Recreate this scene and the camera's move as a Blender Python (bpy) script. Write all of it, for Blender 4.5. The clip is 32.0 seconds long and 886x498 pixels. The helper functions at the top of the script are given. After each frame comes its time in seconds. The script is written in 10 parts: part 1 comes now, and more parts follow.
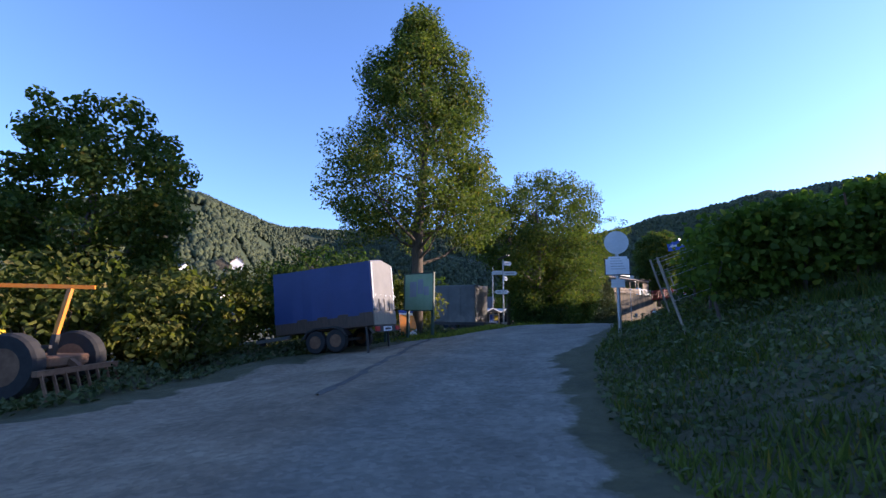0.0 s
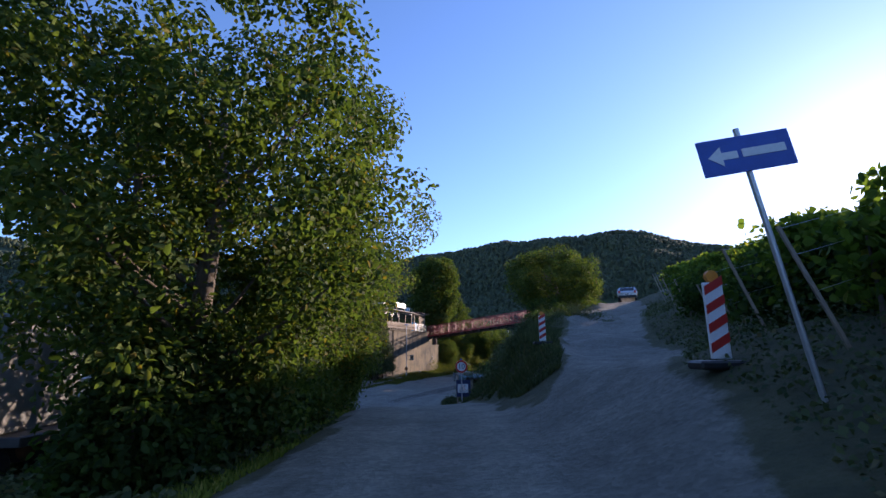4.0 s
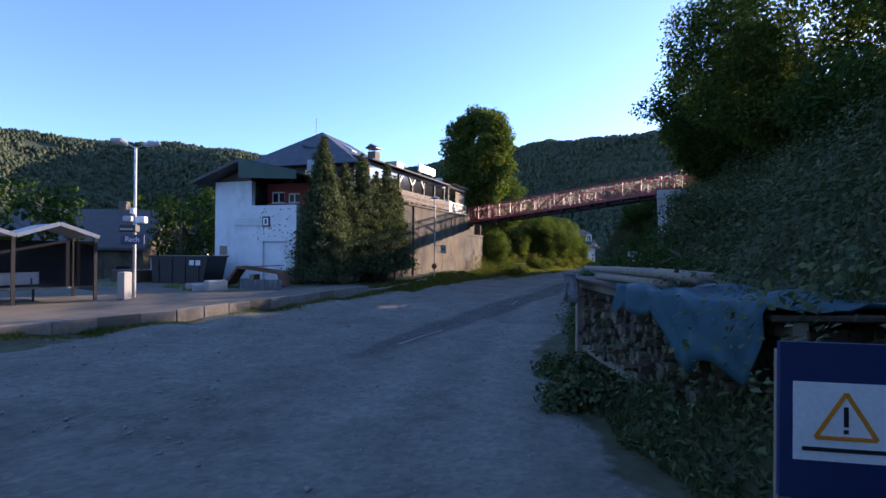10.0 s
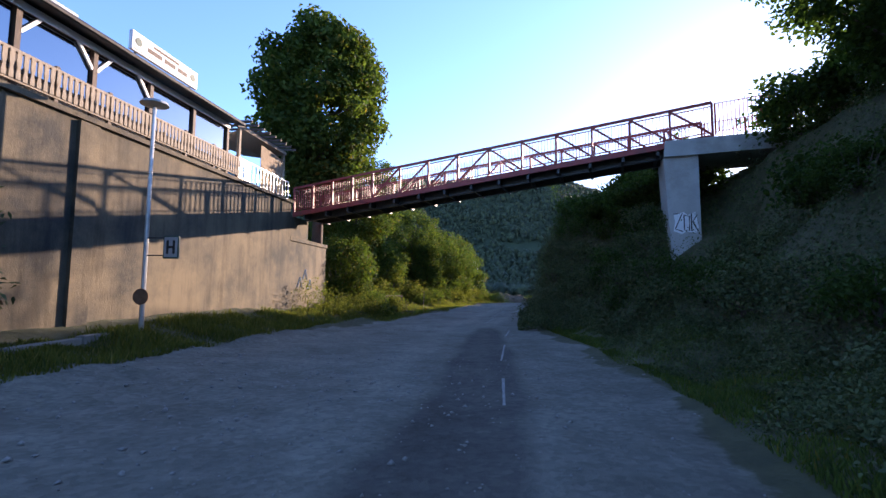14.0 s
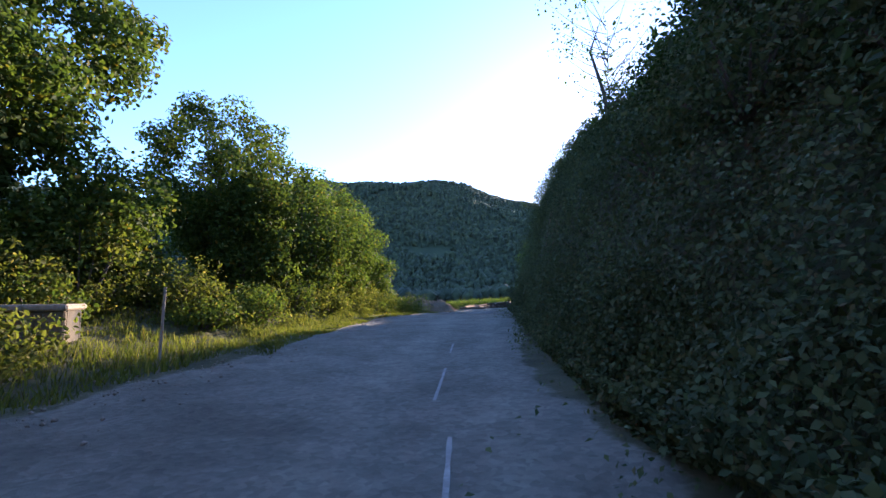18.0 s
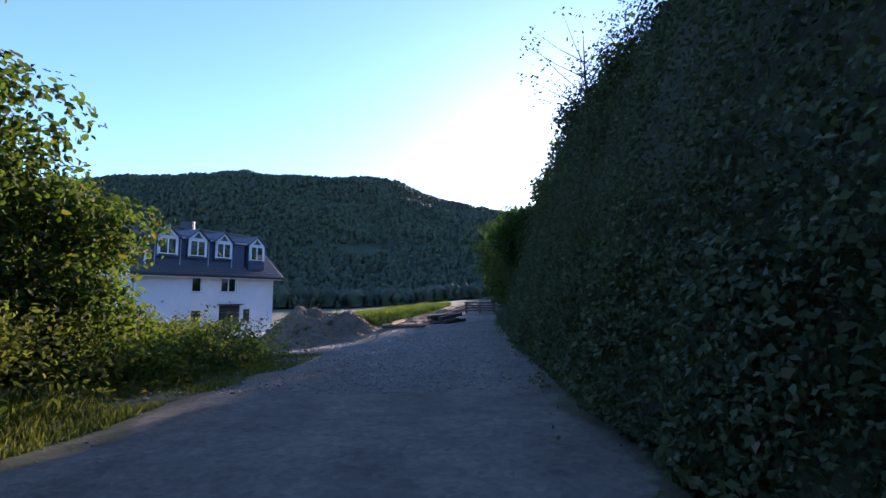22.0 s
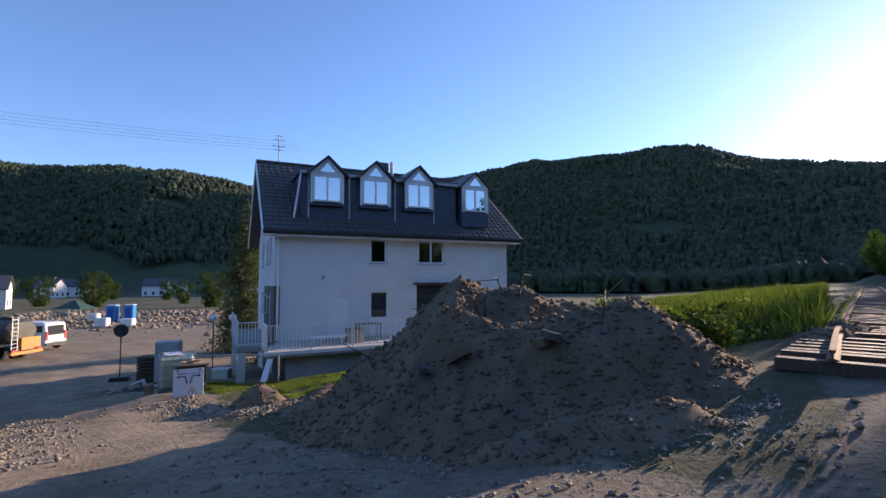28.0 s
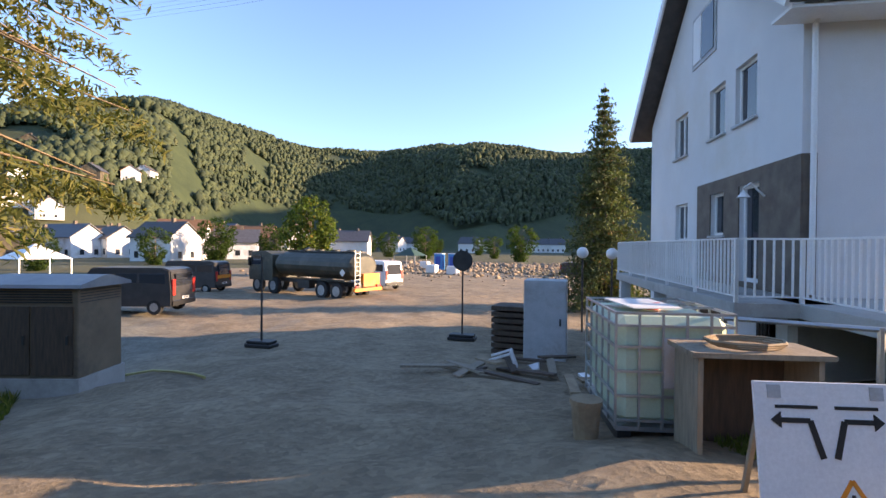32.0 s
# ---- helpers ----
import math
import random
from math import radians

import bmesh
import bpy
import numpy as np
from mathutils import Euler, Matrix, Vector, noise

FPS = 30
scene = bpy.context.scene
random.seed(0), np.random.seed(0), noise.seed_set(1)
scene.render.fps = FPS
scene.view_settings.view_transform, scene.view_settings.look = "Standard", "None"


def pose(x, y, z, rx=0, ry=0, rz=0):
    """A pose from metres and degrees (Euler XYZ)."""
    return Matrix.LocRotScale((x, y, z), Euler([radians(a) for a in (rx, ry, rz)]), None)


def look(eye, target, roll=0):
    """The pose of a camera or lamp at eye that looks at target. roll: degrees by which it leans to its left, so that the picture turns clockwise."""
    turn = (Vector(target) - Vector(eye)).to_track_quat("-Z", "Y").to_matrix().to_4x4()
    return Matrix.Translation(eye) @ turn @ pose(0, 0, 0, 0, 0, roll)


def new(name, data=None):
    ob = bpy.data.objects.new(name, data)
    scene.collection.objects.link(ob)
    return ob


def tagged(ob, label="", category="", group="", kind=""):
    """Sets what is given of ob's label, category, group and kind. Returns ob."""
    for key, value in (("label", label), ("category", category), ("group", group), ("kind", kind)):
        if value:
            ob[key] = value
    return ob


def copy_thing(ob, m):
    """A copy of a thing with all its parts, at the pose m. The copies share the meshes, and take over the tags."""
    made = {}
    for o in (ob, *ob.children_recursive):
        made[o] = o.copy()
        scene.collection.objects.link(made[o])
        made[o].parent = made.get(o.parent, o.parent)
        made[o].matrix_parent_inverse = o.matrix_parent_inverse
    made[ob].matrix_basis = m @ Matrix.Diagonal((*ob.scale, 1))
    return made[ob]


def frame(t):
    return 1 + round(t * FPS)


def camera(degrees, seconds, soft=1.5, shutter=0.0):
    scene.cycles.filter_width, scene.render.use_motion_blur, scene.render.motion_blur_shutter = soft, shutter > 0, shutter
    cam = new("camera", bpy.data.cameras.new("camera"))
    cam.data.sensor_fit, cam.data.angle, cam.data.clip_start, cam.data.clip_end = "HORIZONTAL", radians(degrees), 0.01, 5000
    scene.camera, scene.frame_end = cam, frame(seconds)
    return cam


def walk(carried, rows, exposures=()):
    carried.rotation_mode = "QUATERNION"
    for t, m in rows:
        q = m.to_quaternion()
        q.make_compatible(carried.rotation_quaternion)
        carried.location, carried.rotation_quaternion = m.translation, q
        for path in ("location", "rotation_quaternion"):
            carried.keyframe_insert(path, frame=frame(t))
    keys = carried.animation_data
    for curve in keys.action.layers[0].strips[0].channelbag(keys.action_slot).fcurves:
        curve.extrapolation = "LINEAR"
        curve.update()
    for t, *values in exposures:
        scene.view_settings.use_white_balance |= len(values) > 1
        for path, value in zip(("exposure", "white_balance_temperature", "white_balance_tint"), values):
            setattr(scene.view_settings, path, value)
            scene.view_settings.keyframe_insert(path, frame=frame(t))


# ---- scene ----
EXPOSURES = [(0, 1.45, 6250, 29), (6, 1.08, 6400, 31), (8.6, 1.14, 6200, 30), (10, 1.5, 6400, 29), (12, 1.95, 6800, 31), (15, 1.8, 6400, 27), (18, 2.18, 6300, 27), (22, 1.65, 6200, 29), (24, 1.4, 6250, 31), (26.5, 1.25, 6400, 28), (27.5, .85, 6350, 26), (28.2, 1.12, 6900, 25), (29, 1.25, 7200, 24), (30, 1.6, 7700, 22), (32, 1.9, 8200, 24)]
cam = camera(87.2, 32.0)

PATH = [
    (0, pose(15.631, -52.311, 2.233, 98.15, 0, 40.73) @ pose(0, 0, 0, 0, 0, 0.41)),
    (0.5, pose(13.854, -49.955, 2.307, 98.74, 0, 38.15) @ pose(0, 0, 0, 0, 0, 0.02)),
    (1, pose(12.303, -47.716, 2.422, 99.37, 0, 34.65) @ pose(0, 0, 0, 0, 0, -0.20)),
    (1.5, pose(11.117, -45.544, 2.591, 99.99, 0, 30.64) @ pose(0, 0, 0, 0, 0, -0.27)),
    (2, pose(10.282, -43.479, 2.775, 100.59, 0, 26.27) @ pose(0, 0, 0, 0, 0, -0.49)),
    (2.5, pose(9.630, -41.440, 2.970, 101.19, 0, 22.06) @ pose(0, 0, 0, 0, 0, -0.55)),
    (3, pose(9.121, -39.446, 3.184, 101.71, 0, 18.39) @ pose(0, 0, 0, 0, 0, -0.51)),
    (3.5, pose(8.676, -37.463, 3.348, 102.12, 0, 15.30) @ pose(0, 0, 0, 0, 0, -0.85)),
    (4, pose(8.238, -35.518, 3.389, 102.10, 0, 12.62) @ pose(0, 0, 0, 0, 0, -0.75)),
    (4.5, pose(7.854, -33.591, 3.356, 102.13, 0, 11.20) @ pose(0, 0, 0, 0, 0, -0.48)),
    (5, pose(7.499, -31.683, 3.295, 102.34, 0, 11.11) @ pose(0, 0, 0, 0, 0, -0.20)),
    (5.5, pose(7.139, -29.799, 3.247, 102.54, 0, 11.83) @ pose(0, 0, 0, 0, 0, 0.05)),
    (6, pose(6.730, -27.945, 3.255, 102.18, 0, 12.40) @ pose(0, 0, 0, 0, 0, 0.23)),
    (6.5, pose(6.298, -26.191, 3.295, 100.94, 0, 12.98) @ pose(0, 0, 0, 0, 0, 0.20)),
    (7, pose(5.888, -24.611, 3.296, 98.90, 0, 13.53) @ pose(0, 0, 0, 0, 0, 0.14)),
    (7.5, pose(5.465, -23.166, 3.276, 96.89, 0, 14.11) @ pose(0, 0, 0, 0, 0, -0.04)),
    (8, pose(5.007, -21.763, 3.188, 95.30, 0, 14.69) @ pose(0, 0, 0, 0, 0, 0.09)),
    (8.5, pose(4.485, -20.264, 3.057, 93.69, 0, 15.38) @ pose(0, 0, 0, 0, 0, 0.22)),
    (9, pose(3.910, -18.591, 2.847, 91.79, 0, 16.36) @ pose(0, 0, 0, 0, 0, 0.44)),
    (9.5, pose(3.206, -16.755, 2.553, 90.68, 0, 17.09) @ pose(0, 0, 0, 0, 0, 0.37)),
    (10, pose(2.628, -14.914, 2.324, 90.23, 0, 17.37) @ pose(0, 0, 0, 0, 0, 0.50)),
    (10.5, pose(1.839, -12.701, 2.035, 90.33, 0, 16.76) @ pose(0, 0, 0, 0, 0, 0.35)),
    (11, pose(1.089, -10.355, 1.766, 91.17, 0, 15.09) @ pose(0, 0, 0, 0, 0, 0.24)),
    (11.5, pose(0.590, -7.980, 1.606, 92.19, 0, 12.69) @ pose(0, 0, 0, 0, 0, 0.06)),
    (12, pose(0.320, -5.441, 1.509, 93.26, 0, 10.10) @ pose(0, 0, 0, 0, 0, 0.05)),
    (12.5, pose(0.168, -2.809, 1.446, 94.19, 0, 7.63) @ pose(0, 0, 0, 0, 0, 0.14)),
    (13, pose(0.000, 0.000, 1.449, 94.63, 0, 5.53) @ pose(0, 0, 0, 0, 0, 0.29)),
    (13.5, pose(-0.103, 2.869, 1.440, 94.78, 0, 3.73) @ pose(0, 0, 0, 0, 0, 0.27)),
    (14, pose(-0.172, 5.809, 1.422, 95.00, 0, 2.00) @ pose(0, 0, 0, 0, 0, 0.35)),
    (14.5, pose(-0.183, 8.785, 1.367, 95.34, 0, 0.14) @ pose(0, 0, 0, 0, 0, 0.56)),
    (15, pose(-0.235, 11.815, 1.244, 95.69, 0, -2.17) @ pose(0, 0, 0, 0, 0, 1.06)),
    (15.5, pose(-0.262, 14.744, 1.201, 95.71, 0, -5.28) @ pose(0, 0, 0, 0, 0, 1.22)),
    (16, pose(-0.099, 17.601, 1.175, 95.60, 0, -5.10) @ pose(0, 0, 0, 0, 0, 0.85)),
    (16.5, pose(0.100, 20.394, 1.158, 95.58, 0, -5.23) @ pose(0, 0, 0, 0, 0, 0.30)),
    (17, pose(0.335, 23.116, 1.143, 95.70, 0, -6.77) @ pose(0, 0, 0, 0, 0, -0.22)),
    (17.5, pose(0.626, 25.762, 1.123, 95.87, 0, -9.15) @ pose(0, 0, 0, 0, 0, -0.57)),
    (18, pose(0.906, 28.345, 1.091, 95.78, 0, -9.91) @ pose(0, 0, 0, 0, 0, -0.60)),
    (18.5, pose(1.296, 30.889, 1.100, 95.74, 0, -10.69) @ pose(0, 0, 0, 0, 0, -0.85)),
    (19, pose(1.758, 33.411, 1.143, 95.71, 0, -12.01) @ pose(0, 0, 0, 0, 0, -1.10)),
    (19.5, pose(2.351, 35.915, 1.221, 95.50, 0, -12.88) @ pose(0, 0, 0, 0, 0, -0.97)),
    (20, pose(2.983, 38.372, 1.320, 95.68, 0, -13.86) @ pose(0, 0, 0, 0, 0, -0.86)),
    (20.5, pose(3.572, 40.750, 1.423, 95.68, 0, -14.89) @ pose(0, 0, 0, 0, 0, -0.86)),
    (21, pose(4.175, 43.039, 1.517, 95.71, 0, -16.01) @ pose(0, 0, 0, 0, 0, -0.64)),
    (21.5, pose(4.785, 45.215, 1.587, 95.67, 0, -17.04) @ pose(0, 0, 0, 0, 0, -0.29)),
    (22, pose(5.420, 47.300, 1.622, 95.74, 0, -18.26) @ pose(0, 0, 0, 0, 0, -0.16)),
    (22.5, pose(6.053, 49.238, 1.627, 95.73, 0, -19.49) @ pose(0, 0, 0, 0, 0, -0.21)),
    (23, pose(6.699, 51.083, 1.604, 95.81, 0, -20.68) @ pose(0, 0, 0, 0, 0, -0.45)),
    (23.5, pose(7.399, 52.908, 1.551, 95.79, 0, -21.55) @ pose(0, 0, 0, 0, 0, -0.71)),
    (24, pose(8.107, 54.729, 1.483, 95.71, 0, -22.29) @ pose(0, 0, 0, 0, 0, -1.03)),
    (24.5, pose(8.738, 56.530, 1.416, 95.51, 0, -22.43) @ pose(0, 0, 0, 0, 0, -1.37)),
    (25, pose(9.249, 58.255, 1.344, 95.55, 0, -18.51) @ pose(0, 0, 0, 0, 0, -1.22)),
    (25.5, pose(9.619, 59.934, 1.273, 95.81, 0, -13.99) @ pose(0, 0, 0, 0, 0, -0.95)),
    (26, pose(9.846, 61.560, 1.209, 96.14, 0, -10.13) @ pose(0, 0, 0, 0, 0, -0.79)),
    (26.5, pose(9.910, 63.102, 1.156, 96.21, 0, -6.17) @ pose(0, 0, 0, 0, 0, -0.80)),
    (27, pose(9.654, 64.525, 1.122, 95.49, 0, 0.98) @ pose(0, 0, 0, 0, 0, -0.98)),
    (27.5, pose(9.013, 65.845, 1.103, 94.87, 0, 8.82) @ pose(0, 0, 0, 0, 0, -0.86)),
    (28, pose(8.091, 67.023, 1.027, 94.04, 0, 16.85) @ pose(0, 0, 0, 0, 0, -0.41)),
    (28.5, pose(6.949, 68.134, 0.850, 92.71, 0, 24.56) @ pose(0, 0, 0, 0, 0, 0.06)),
    (29, pose(5.747, 69.140, 0.642, 91.53, 0, 31.01) @ pose(0, 0, 0, 0, 0, 0.47)),
    (29.5, pose(4.505, 70.125, 0.429, 90.85, 0, 36.41) @ pose(0, 0, 0, 0, 0, 0.58)),
    (30, pose(3.217, 71.069, 0.199, 90.23, 0, 40.83) @ pose(0, 0, 0, 0, 0, 0.56)),
    (30.5, pose(1.818, 72.004, -0.010, 90.05, 0, 44.41) @ pose(0, 0, 0, 0, 0, 0.60)),
    (31, pose(0.436, 72.926, -0.237, 89.80, 0, 47.29) @ pose(0, 0, 0, 0, 0, 0.48)),
    (31.5, pose(-0.984, 73.806, -0.443, 89.79, 0, 49.51) @ pose(0, 0, 0, 0, 0, 0.53)),
    (32, pose(-2.436, 74.732, -0.687, 89.54, 0, 51.35) @ pose(0, 0, 0, 0, 0, 0.52)),
]
walk(cam, PATH, EXPOSURES)

# ---- world and sun ----
SUN_AZ, SUN_EL = radians(35.0), radians(12.7)      # azimuth clockwise from +y
world = bpy.data.worlds.new("sky")
scene.world = world
world.use_nodes = True
wn = world.node_tree
sky = wn.nodes.new("ShaderNodeTexSky")
sky.sky_type = "NISHITA"
sky.sun_disc = False
sky.sun_elevation, sky.sun_rotation = SUN_EL, SUN_AZ
sky.air_density, sky.dust_density, sky.ozone_density = 1.0, 0.26, 4.8
background = wn.nodes["Background"]
background.inputs["Strength"].default_value = 0.15
wn.links.new(sky.outputs[0], background.inputs["Color"])
sun_data = bpy.data.lights.new("sun", "SUN")
sun_data.energy, sun_data.angle, sun_data.color = 3.9, radians(0.5), (1.0, 0.84, 0.62)
sun = new("sun", sun_data)
sun_dir = Vector((math.sin(SUN_AZ) * math.cos(SUN_EL), math.cos(SUN_AZ) * math.cos(SUN_EL), math.sin(SUN_EL)))
sun.matrix_world = look(sun_dir * 300, (0, 0, 0))

# ---- materials ----


def nodes_of(name, rough=0.7, metal=0.0):
    m = bpy.data.materials.new(name)
    m.use_nodes = True
    t = m.node_tree
    b = t.nodes["Principled BSDF"]
    b.inputs["Roughness"].default_value, b.inputs["Metallic"].default_value = rough, metal
    return m, t, b


def ramp(t, fac, stops):
    r = t.nodes.new("ShaderNodeValToRGB")
    e = r.color_ramp.elements
    e[0].position, e[0].color = stops[0][0], (*stops[0][1], 1)
    e[1].position, e[1].color = stops[-1][0], (*stops[-1][1], 1)
    for p, c in stops[1:-1]:
        n = e.new(p)
        n.color = (*c, 1)
    t.links.new(fac, r.inputs[0])
    return r.outputs[0]


def noise_out(t, scale, detail=6.0, rough=0.6, coord="Object", stretch=None):
    tc = t.nodes.new("ShaderNodeTexCoord")
    n = t.nodes.new("ShaderNodeTexNoise")
    n.inputs["Scale"].default_value, n.inputs["Detail"].default_value, n.inputs["Roughness"].default_value = scale, detail, rough
    src = tc.outputs[coord]
    if stretch:
        mp = t.nodes.new("ShaderNodeMapping")
        mp.inputs["Scale"].default_value = stretch
        t.links.new(src, mp.inputs[0])
        src = mp.outputs[0]
    t.links.new(src, n.inputs["Vector"])
    return n.outputs["Fac"]


def mix_color(t, fac, a, b, mode="MIX"):
    m = t.nodes.new("ShaderNodeMix")
    m.data_type, m.blend_type = "RGBA", mode
    for socket, value in ((m.inputs[0], fac), (m.inputs[6], a), (m.inputs[7], b)):
        if isinstance(value, (int, float)):
            socket.default_value = value
        elif isinstance(value, tuple):
            socket.default_value = (*value, 1)
        else:
            t.links.new(value, socket)
    return m.outputs[2]


def math_node(t, op, a, b=0.0, clamp=False):
    m = t.nodes.new("ShaderNodeMath")
    m.operation, m.use_clamp = op, clamp
    for socket, value in ((m.inputs[0], a), (m.inputs[1], b)):
        if isinstance(value, (int, float)):
            socket.default_value = value
        else:
            t.links.new(value, socket)
    return m.outputs[0]


def bump(t, b, height, strength=0.3, distance=0.02):
    n = t.nodes.new("ShaderNodeBump")
    n.inputs["Strength"].default_value, n.inputs["Distance"].default_value = strength, distance
    t.links.new(height, n.inputs["Height"])
    t.links.new(n.outputs[0], b.inputs["Normal"])


def surface(name, a, c, scale=3.0, rough=0.7, metal=0.0, fine=40.0, bumps=0.25, stretch=None, spread=0.12, dirt=None):
    """A painted, plastered or wooden surface: two colours in patches, a fine grain and some dirt."""
    m, t, b = nodes_of(name, rough, metal)
    big = noise_out(t, scale, 5, 0.6, stretch=stretch)
    col = ramp(t, big, [(0.5 - spread * 2, a), (0.5 + spread * 2, c)])
    small = noise_out(t, fine, 4, 0.7, stretch=stretch)
    col = mix_color(t, 0.35, col, ramp(t, small, [(0.3, (0.72, 0.72, 0.72)), (0.7, (1.12, 1.12, 1.12))]), "MULTIPLY")
    if dirt:
        d = ramp(t, noise_out(t, scale * 0.45, 8, 0.72), [(0.5, (0, 0, 0)), (0.68, (1, 1, 1))])
        col = mix_color(t, d, col, dirt)
    t.links.new(col, b.inputs["Base Color"])
    if bumps:
        bump(t, b, small, bumps, 0.01)
    return m


def leaf_material(name, dark, light, brown=None, through_light=0.5):
    """Leaves: each island of the mesh its own green, some light passing through."""
    m, t, b = nodes_of(name, 0.75)
    b.inputs["Specular IOR Level"].default_value = 0.2
    g = t.nodes.new("ShaderNodeNewGeometry")
    stops = [(0.0, dark), (0.75, light)]
    if brown:
        stops = [(0.0, dark), (0.7, light), (0.93, light), (1.0, brown)]
    col = ramp(t, g.outputs["Random Per Island"], stops)
    patch = ramp(t, noise_out(t, 0.5, 4, 0.6), [(0.3, (0.7, 0.75, 0.7)), (0.7, (1.2, 1.15, 1.0))])
    col = mix_color(t, 1.0, col, patch, "MULTIPLY")
    t.links.new(col, b.inputs["Base Color"])
    tr = t.nodes.new("ShaderNodeBsdfTranslucent")
    t.links.new(mix_color(t, 1.0, col, (1.35, 1.45, 0.7), "MULTIPLY"), tr.inputs[0])
    mx = t.nodes.new("ShaderNodeMixShader")
    mx.inputs[0].default_value = through_light
    t.links.new(b.outputs[0], mx.inputs[1])
    t.links.new(tr.outputs[0], mx.inputs[2])
    t.links.new(mx.outputs[0], t.nodes["Material Output"].inputs[0])
    return m


def old_plaster():
    """Ochre plaster, blotched grey and streaked by rain."""
    m, t, b = nodes_of("weathered_plaster", 0.92)
    tone = ramp(t, noise_out(t, 0.45, 7, 0.65), [(0.36, (0.045, 0.043, 0.038)), (0.48, (0.112, 0.092, 0.063)), (0.62, (0.175, 0.137, 0.086))])
    streak = noise_out(t, 1.6, 6, 0.7, stretch=(1.5, 1.5, 0.18))
    tone = mix_color(t, 0.8, tone, ramp(t, streak, [(0.34, (0.5, 0.49, 0.47)), (0.52, (1, 1, 1)), (0.7, (1.15, 1.12, 1.06))]), "MULTIPLY")
    grain = noise_out(t, 22, 5, 0.75)
    tone = mix_color(t, 0.5, tone, ramp(t, grain, [(0.3, (0.68, 0.68, 0.68)), (0.7, (1.15, 1.15, 1.15))]), "MULTIPLY")
    t.links.new(tone, b.inputs["Base Color"])
    bump(t, b, math_node(t, "ADD", grain, streak), 0.6, 0.02)
    return m


M = {}
M["white_wall"] = surface("white_render", (0.62, 0.63, 0.64), (0.73, 0.73, 0.72), 0.6, 0.85, fine=60, dirt=(0.62, 0.6, 0.56))
M["old_white"] = surface("peeling_white_render", (0.62, 0.64, 0.66), (0.8, 0.81, 0.82), 0.8, 0.85, dirt=(0.45, 0.44, 0.42))
M["white_paint"] = surface("white_paint", (0.76, 0.76, 0.75), (0.84, 0.84, 0.82), 2.0, 0.45, bumps=0.05)
M["plaster"] = old_plaster()
M["concrete"] = surface("concrete", (0.34, 0.33, 0.31), (0.47, 0.46, 0.43), 0.9, 0.9, fine=35, bumps=0.35, dirt=(0.25, 0.24, 0.22))
M["slate"] = surface("slate", (0.05, 0.052, 0.06), (0.1, 0.1, 0.115), 2.0, 0.55, fine=25, bumps=0.3)
M["tile"] = surface("dark_roof_tile", (0.055, 0.05, 0.05), (0.11, 0.095, 0.09), 3.0, 0.65, fine=25, bumps=0.3)
M["wood_dark"] = surface("dark_wood", (0.05, 0.032, 0.022), (0.12, 0.075, 0.05), 3, 0.7, stretch=(8, 8, 1), bumps=0.3)
M["wood"] = surface("weathered_wood", (0.2, 0.16, 0.12), (0.36, 0.29, 0.21), 4, 0.8, stretch=(6, 6, 1), bumps=0.4)
M["brick_wood"] = surface("split_wood", (0.2, 0.14, 0.09), (0.38, 0.28, 0.18), 6, 0.85, bumps=0.4)
M["bark"] = surface("bark", (0.06, 0.045, 0.034), (0.15, 0.12, 0.09), 5, 0.9, stretch=(6, 6, 1), bumps=0.6)
M["pale_bark"] = surface("pale_bark", (0.2, 0.14, 0.09), (0.36, 0.27, 0.17), 5, 0.9, stretch=(6, 6, 1), bumps=0.6)
M["red_steel"] = surface("red_painted_steel", (0.27, 0.028, 0.022), (0.4, 0.05, 0.04), 3, 0.5, bumps=0.1, dirt=(0.18, 0.04, 0.03))
M["dark_steel"] = surface("dark_steel", (0.03, 0.03, 0.033), (0.07, 0.068, 0.065), 4, 0.5, 0.4, bumps=0.1)
M["galvanised"] = surface("galvanised_steel", (0.36, 0.38, 0.4), (0.52, 0.54, 0.56), 6, 0.4, 0.7, bumps=0.1)
M["rust"] = surface("rusty_steel", (0.14, 0.07, 0.04), (0.28, 0.15, 0.085), 6, 0.85, 0.2, bumps=0.4)
M["blue_tarp"] = surface("blue_tarpaulin", (0.012, 0.035, 0.13), (0.025, 0.058, 0.19), 1.0, 0.5, bumps=0.15)
M["grey_tarp"] = surface("pale_grey_tarpaulin", (0.2, 0.21, 0.23), (0.33, 0.33, 0.33), 1.5, 0.55, bumps=0.2, dirt=(0.4, 0.36, 0.31))
# darker copy of the grey tarpaulin: weaker sun on the flap, put into its colour
M["flap_tarp"] = surface("dimmed_grey_tarpaulin", (0.12, 0.122, 0.125), (0.19, 0.19, 0.185), 1.5, 0.6, bumps=0.2, dirt=(0.2, 0.17, 0.13))
M["teal_tarp"] = surface("teal_tarpaulin", (0.014, 0.065, 0.085), (0.03, 0.12, 0.15), 2, 0.6, bumps=0.3)
M["rubber"] = surface("rubber", (0.014, 0.014, 0.015), (0.03, 0.03, 0.03), 8, 0.85, bumps=0.2)
M["black_plastic"] = surface("black_plastic", (0.012, 0.012, 0.013), (0.025, 0.025, 0.026), 5, 0.45, bumps=0.05)
M["green_board"] = surface("faded_green_board", (0.2, 0.33, 0.16), (0.34, 0.46, 0.28), 1.5, 0.5, bumps=0.05)
M["sign_white"] = surface("white_sign_sheet", (0.7, 0.71, 0.72), (0.8, 0.8, 0.8), 3, 0.4, bumps=0.03)
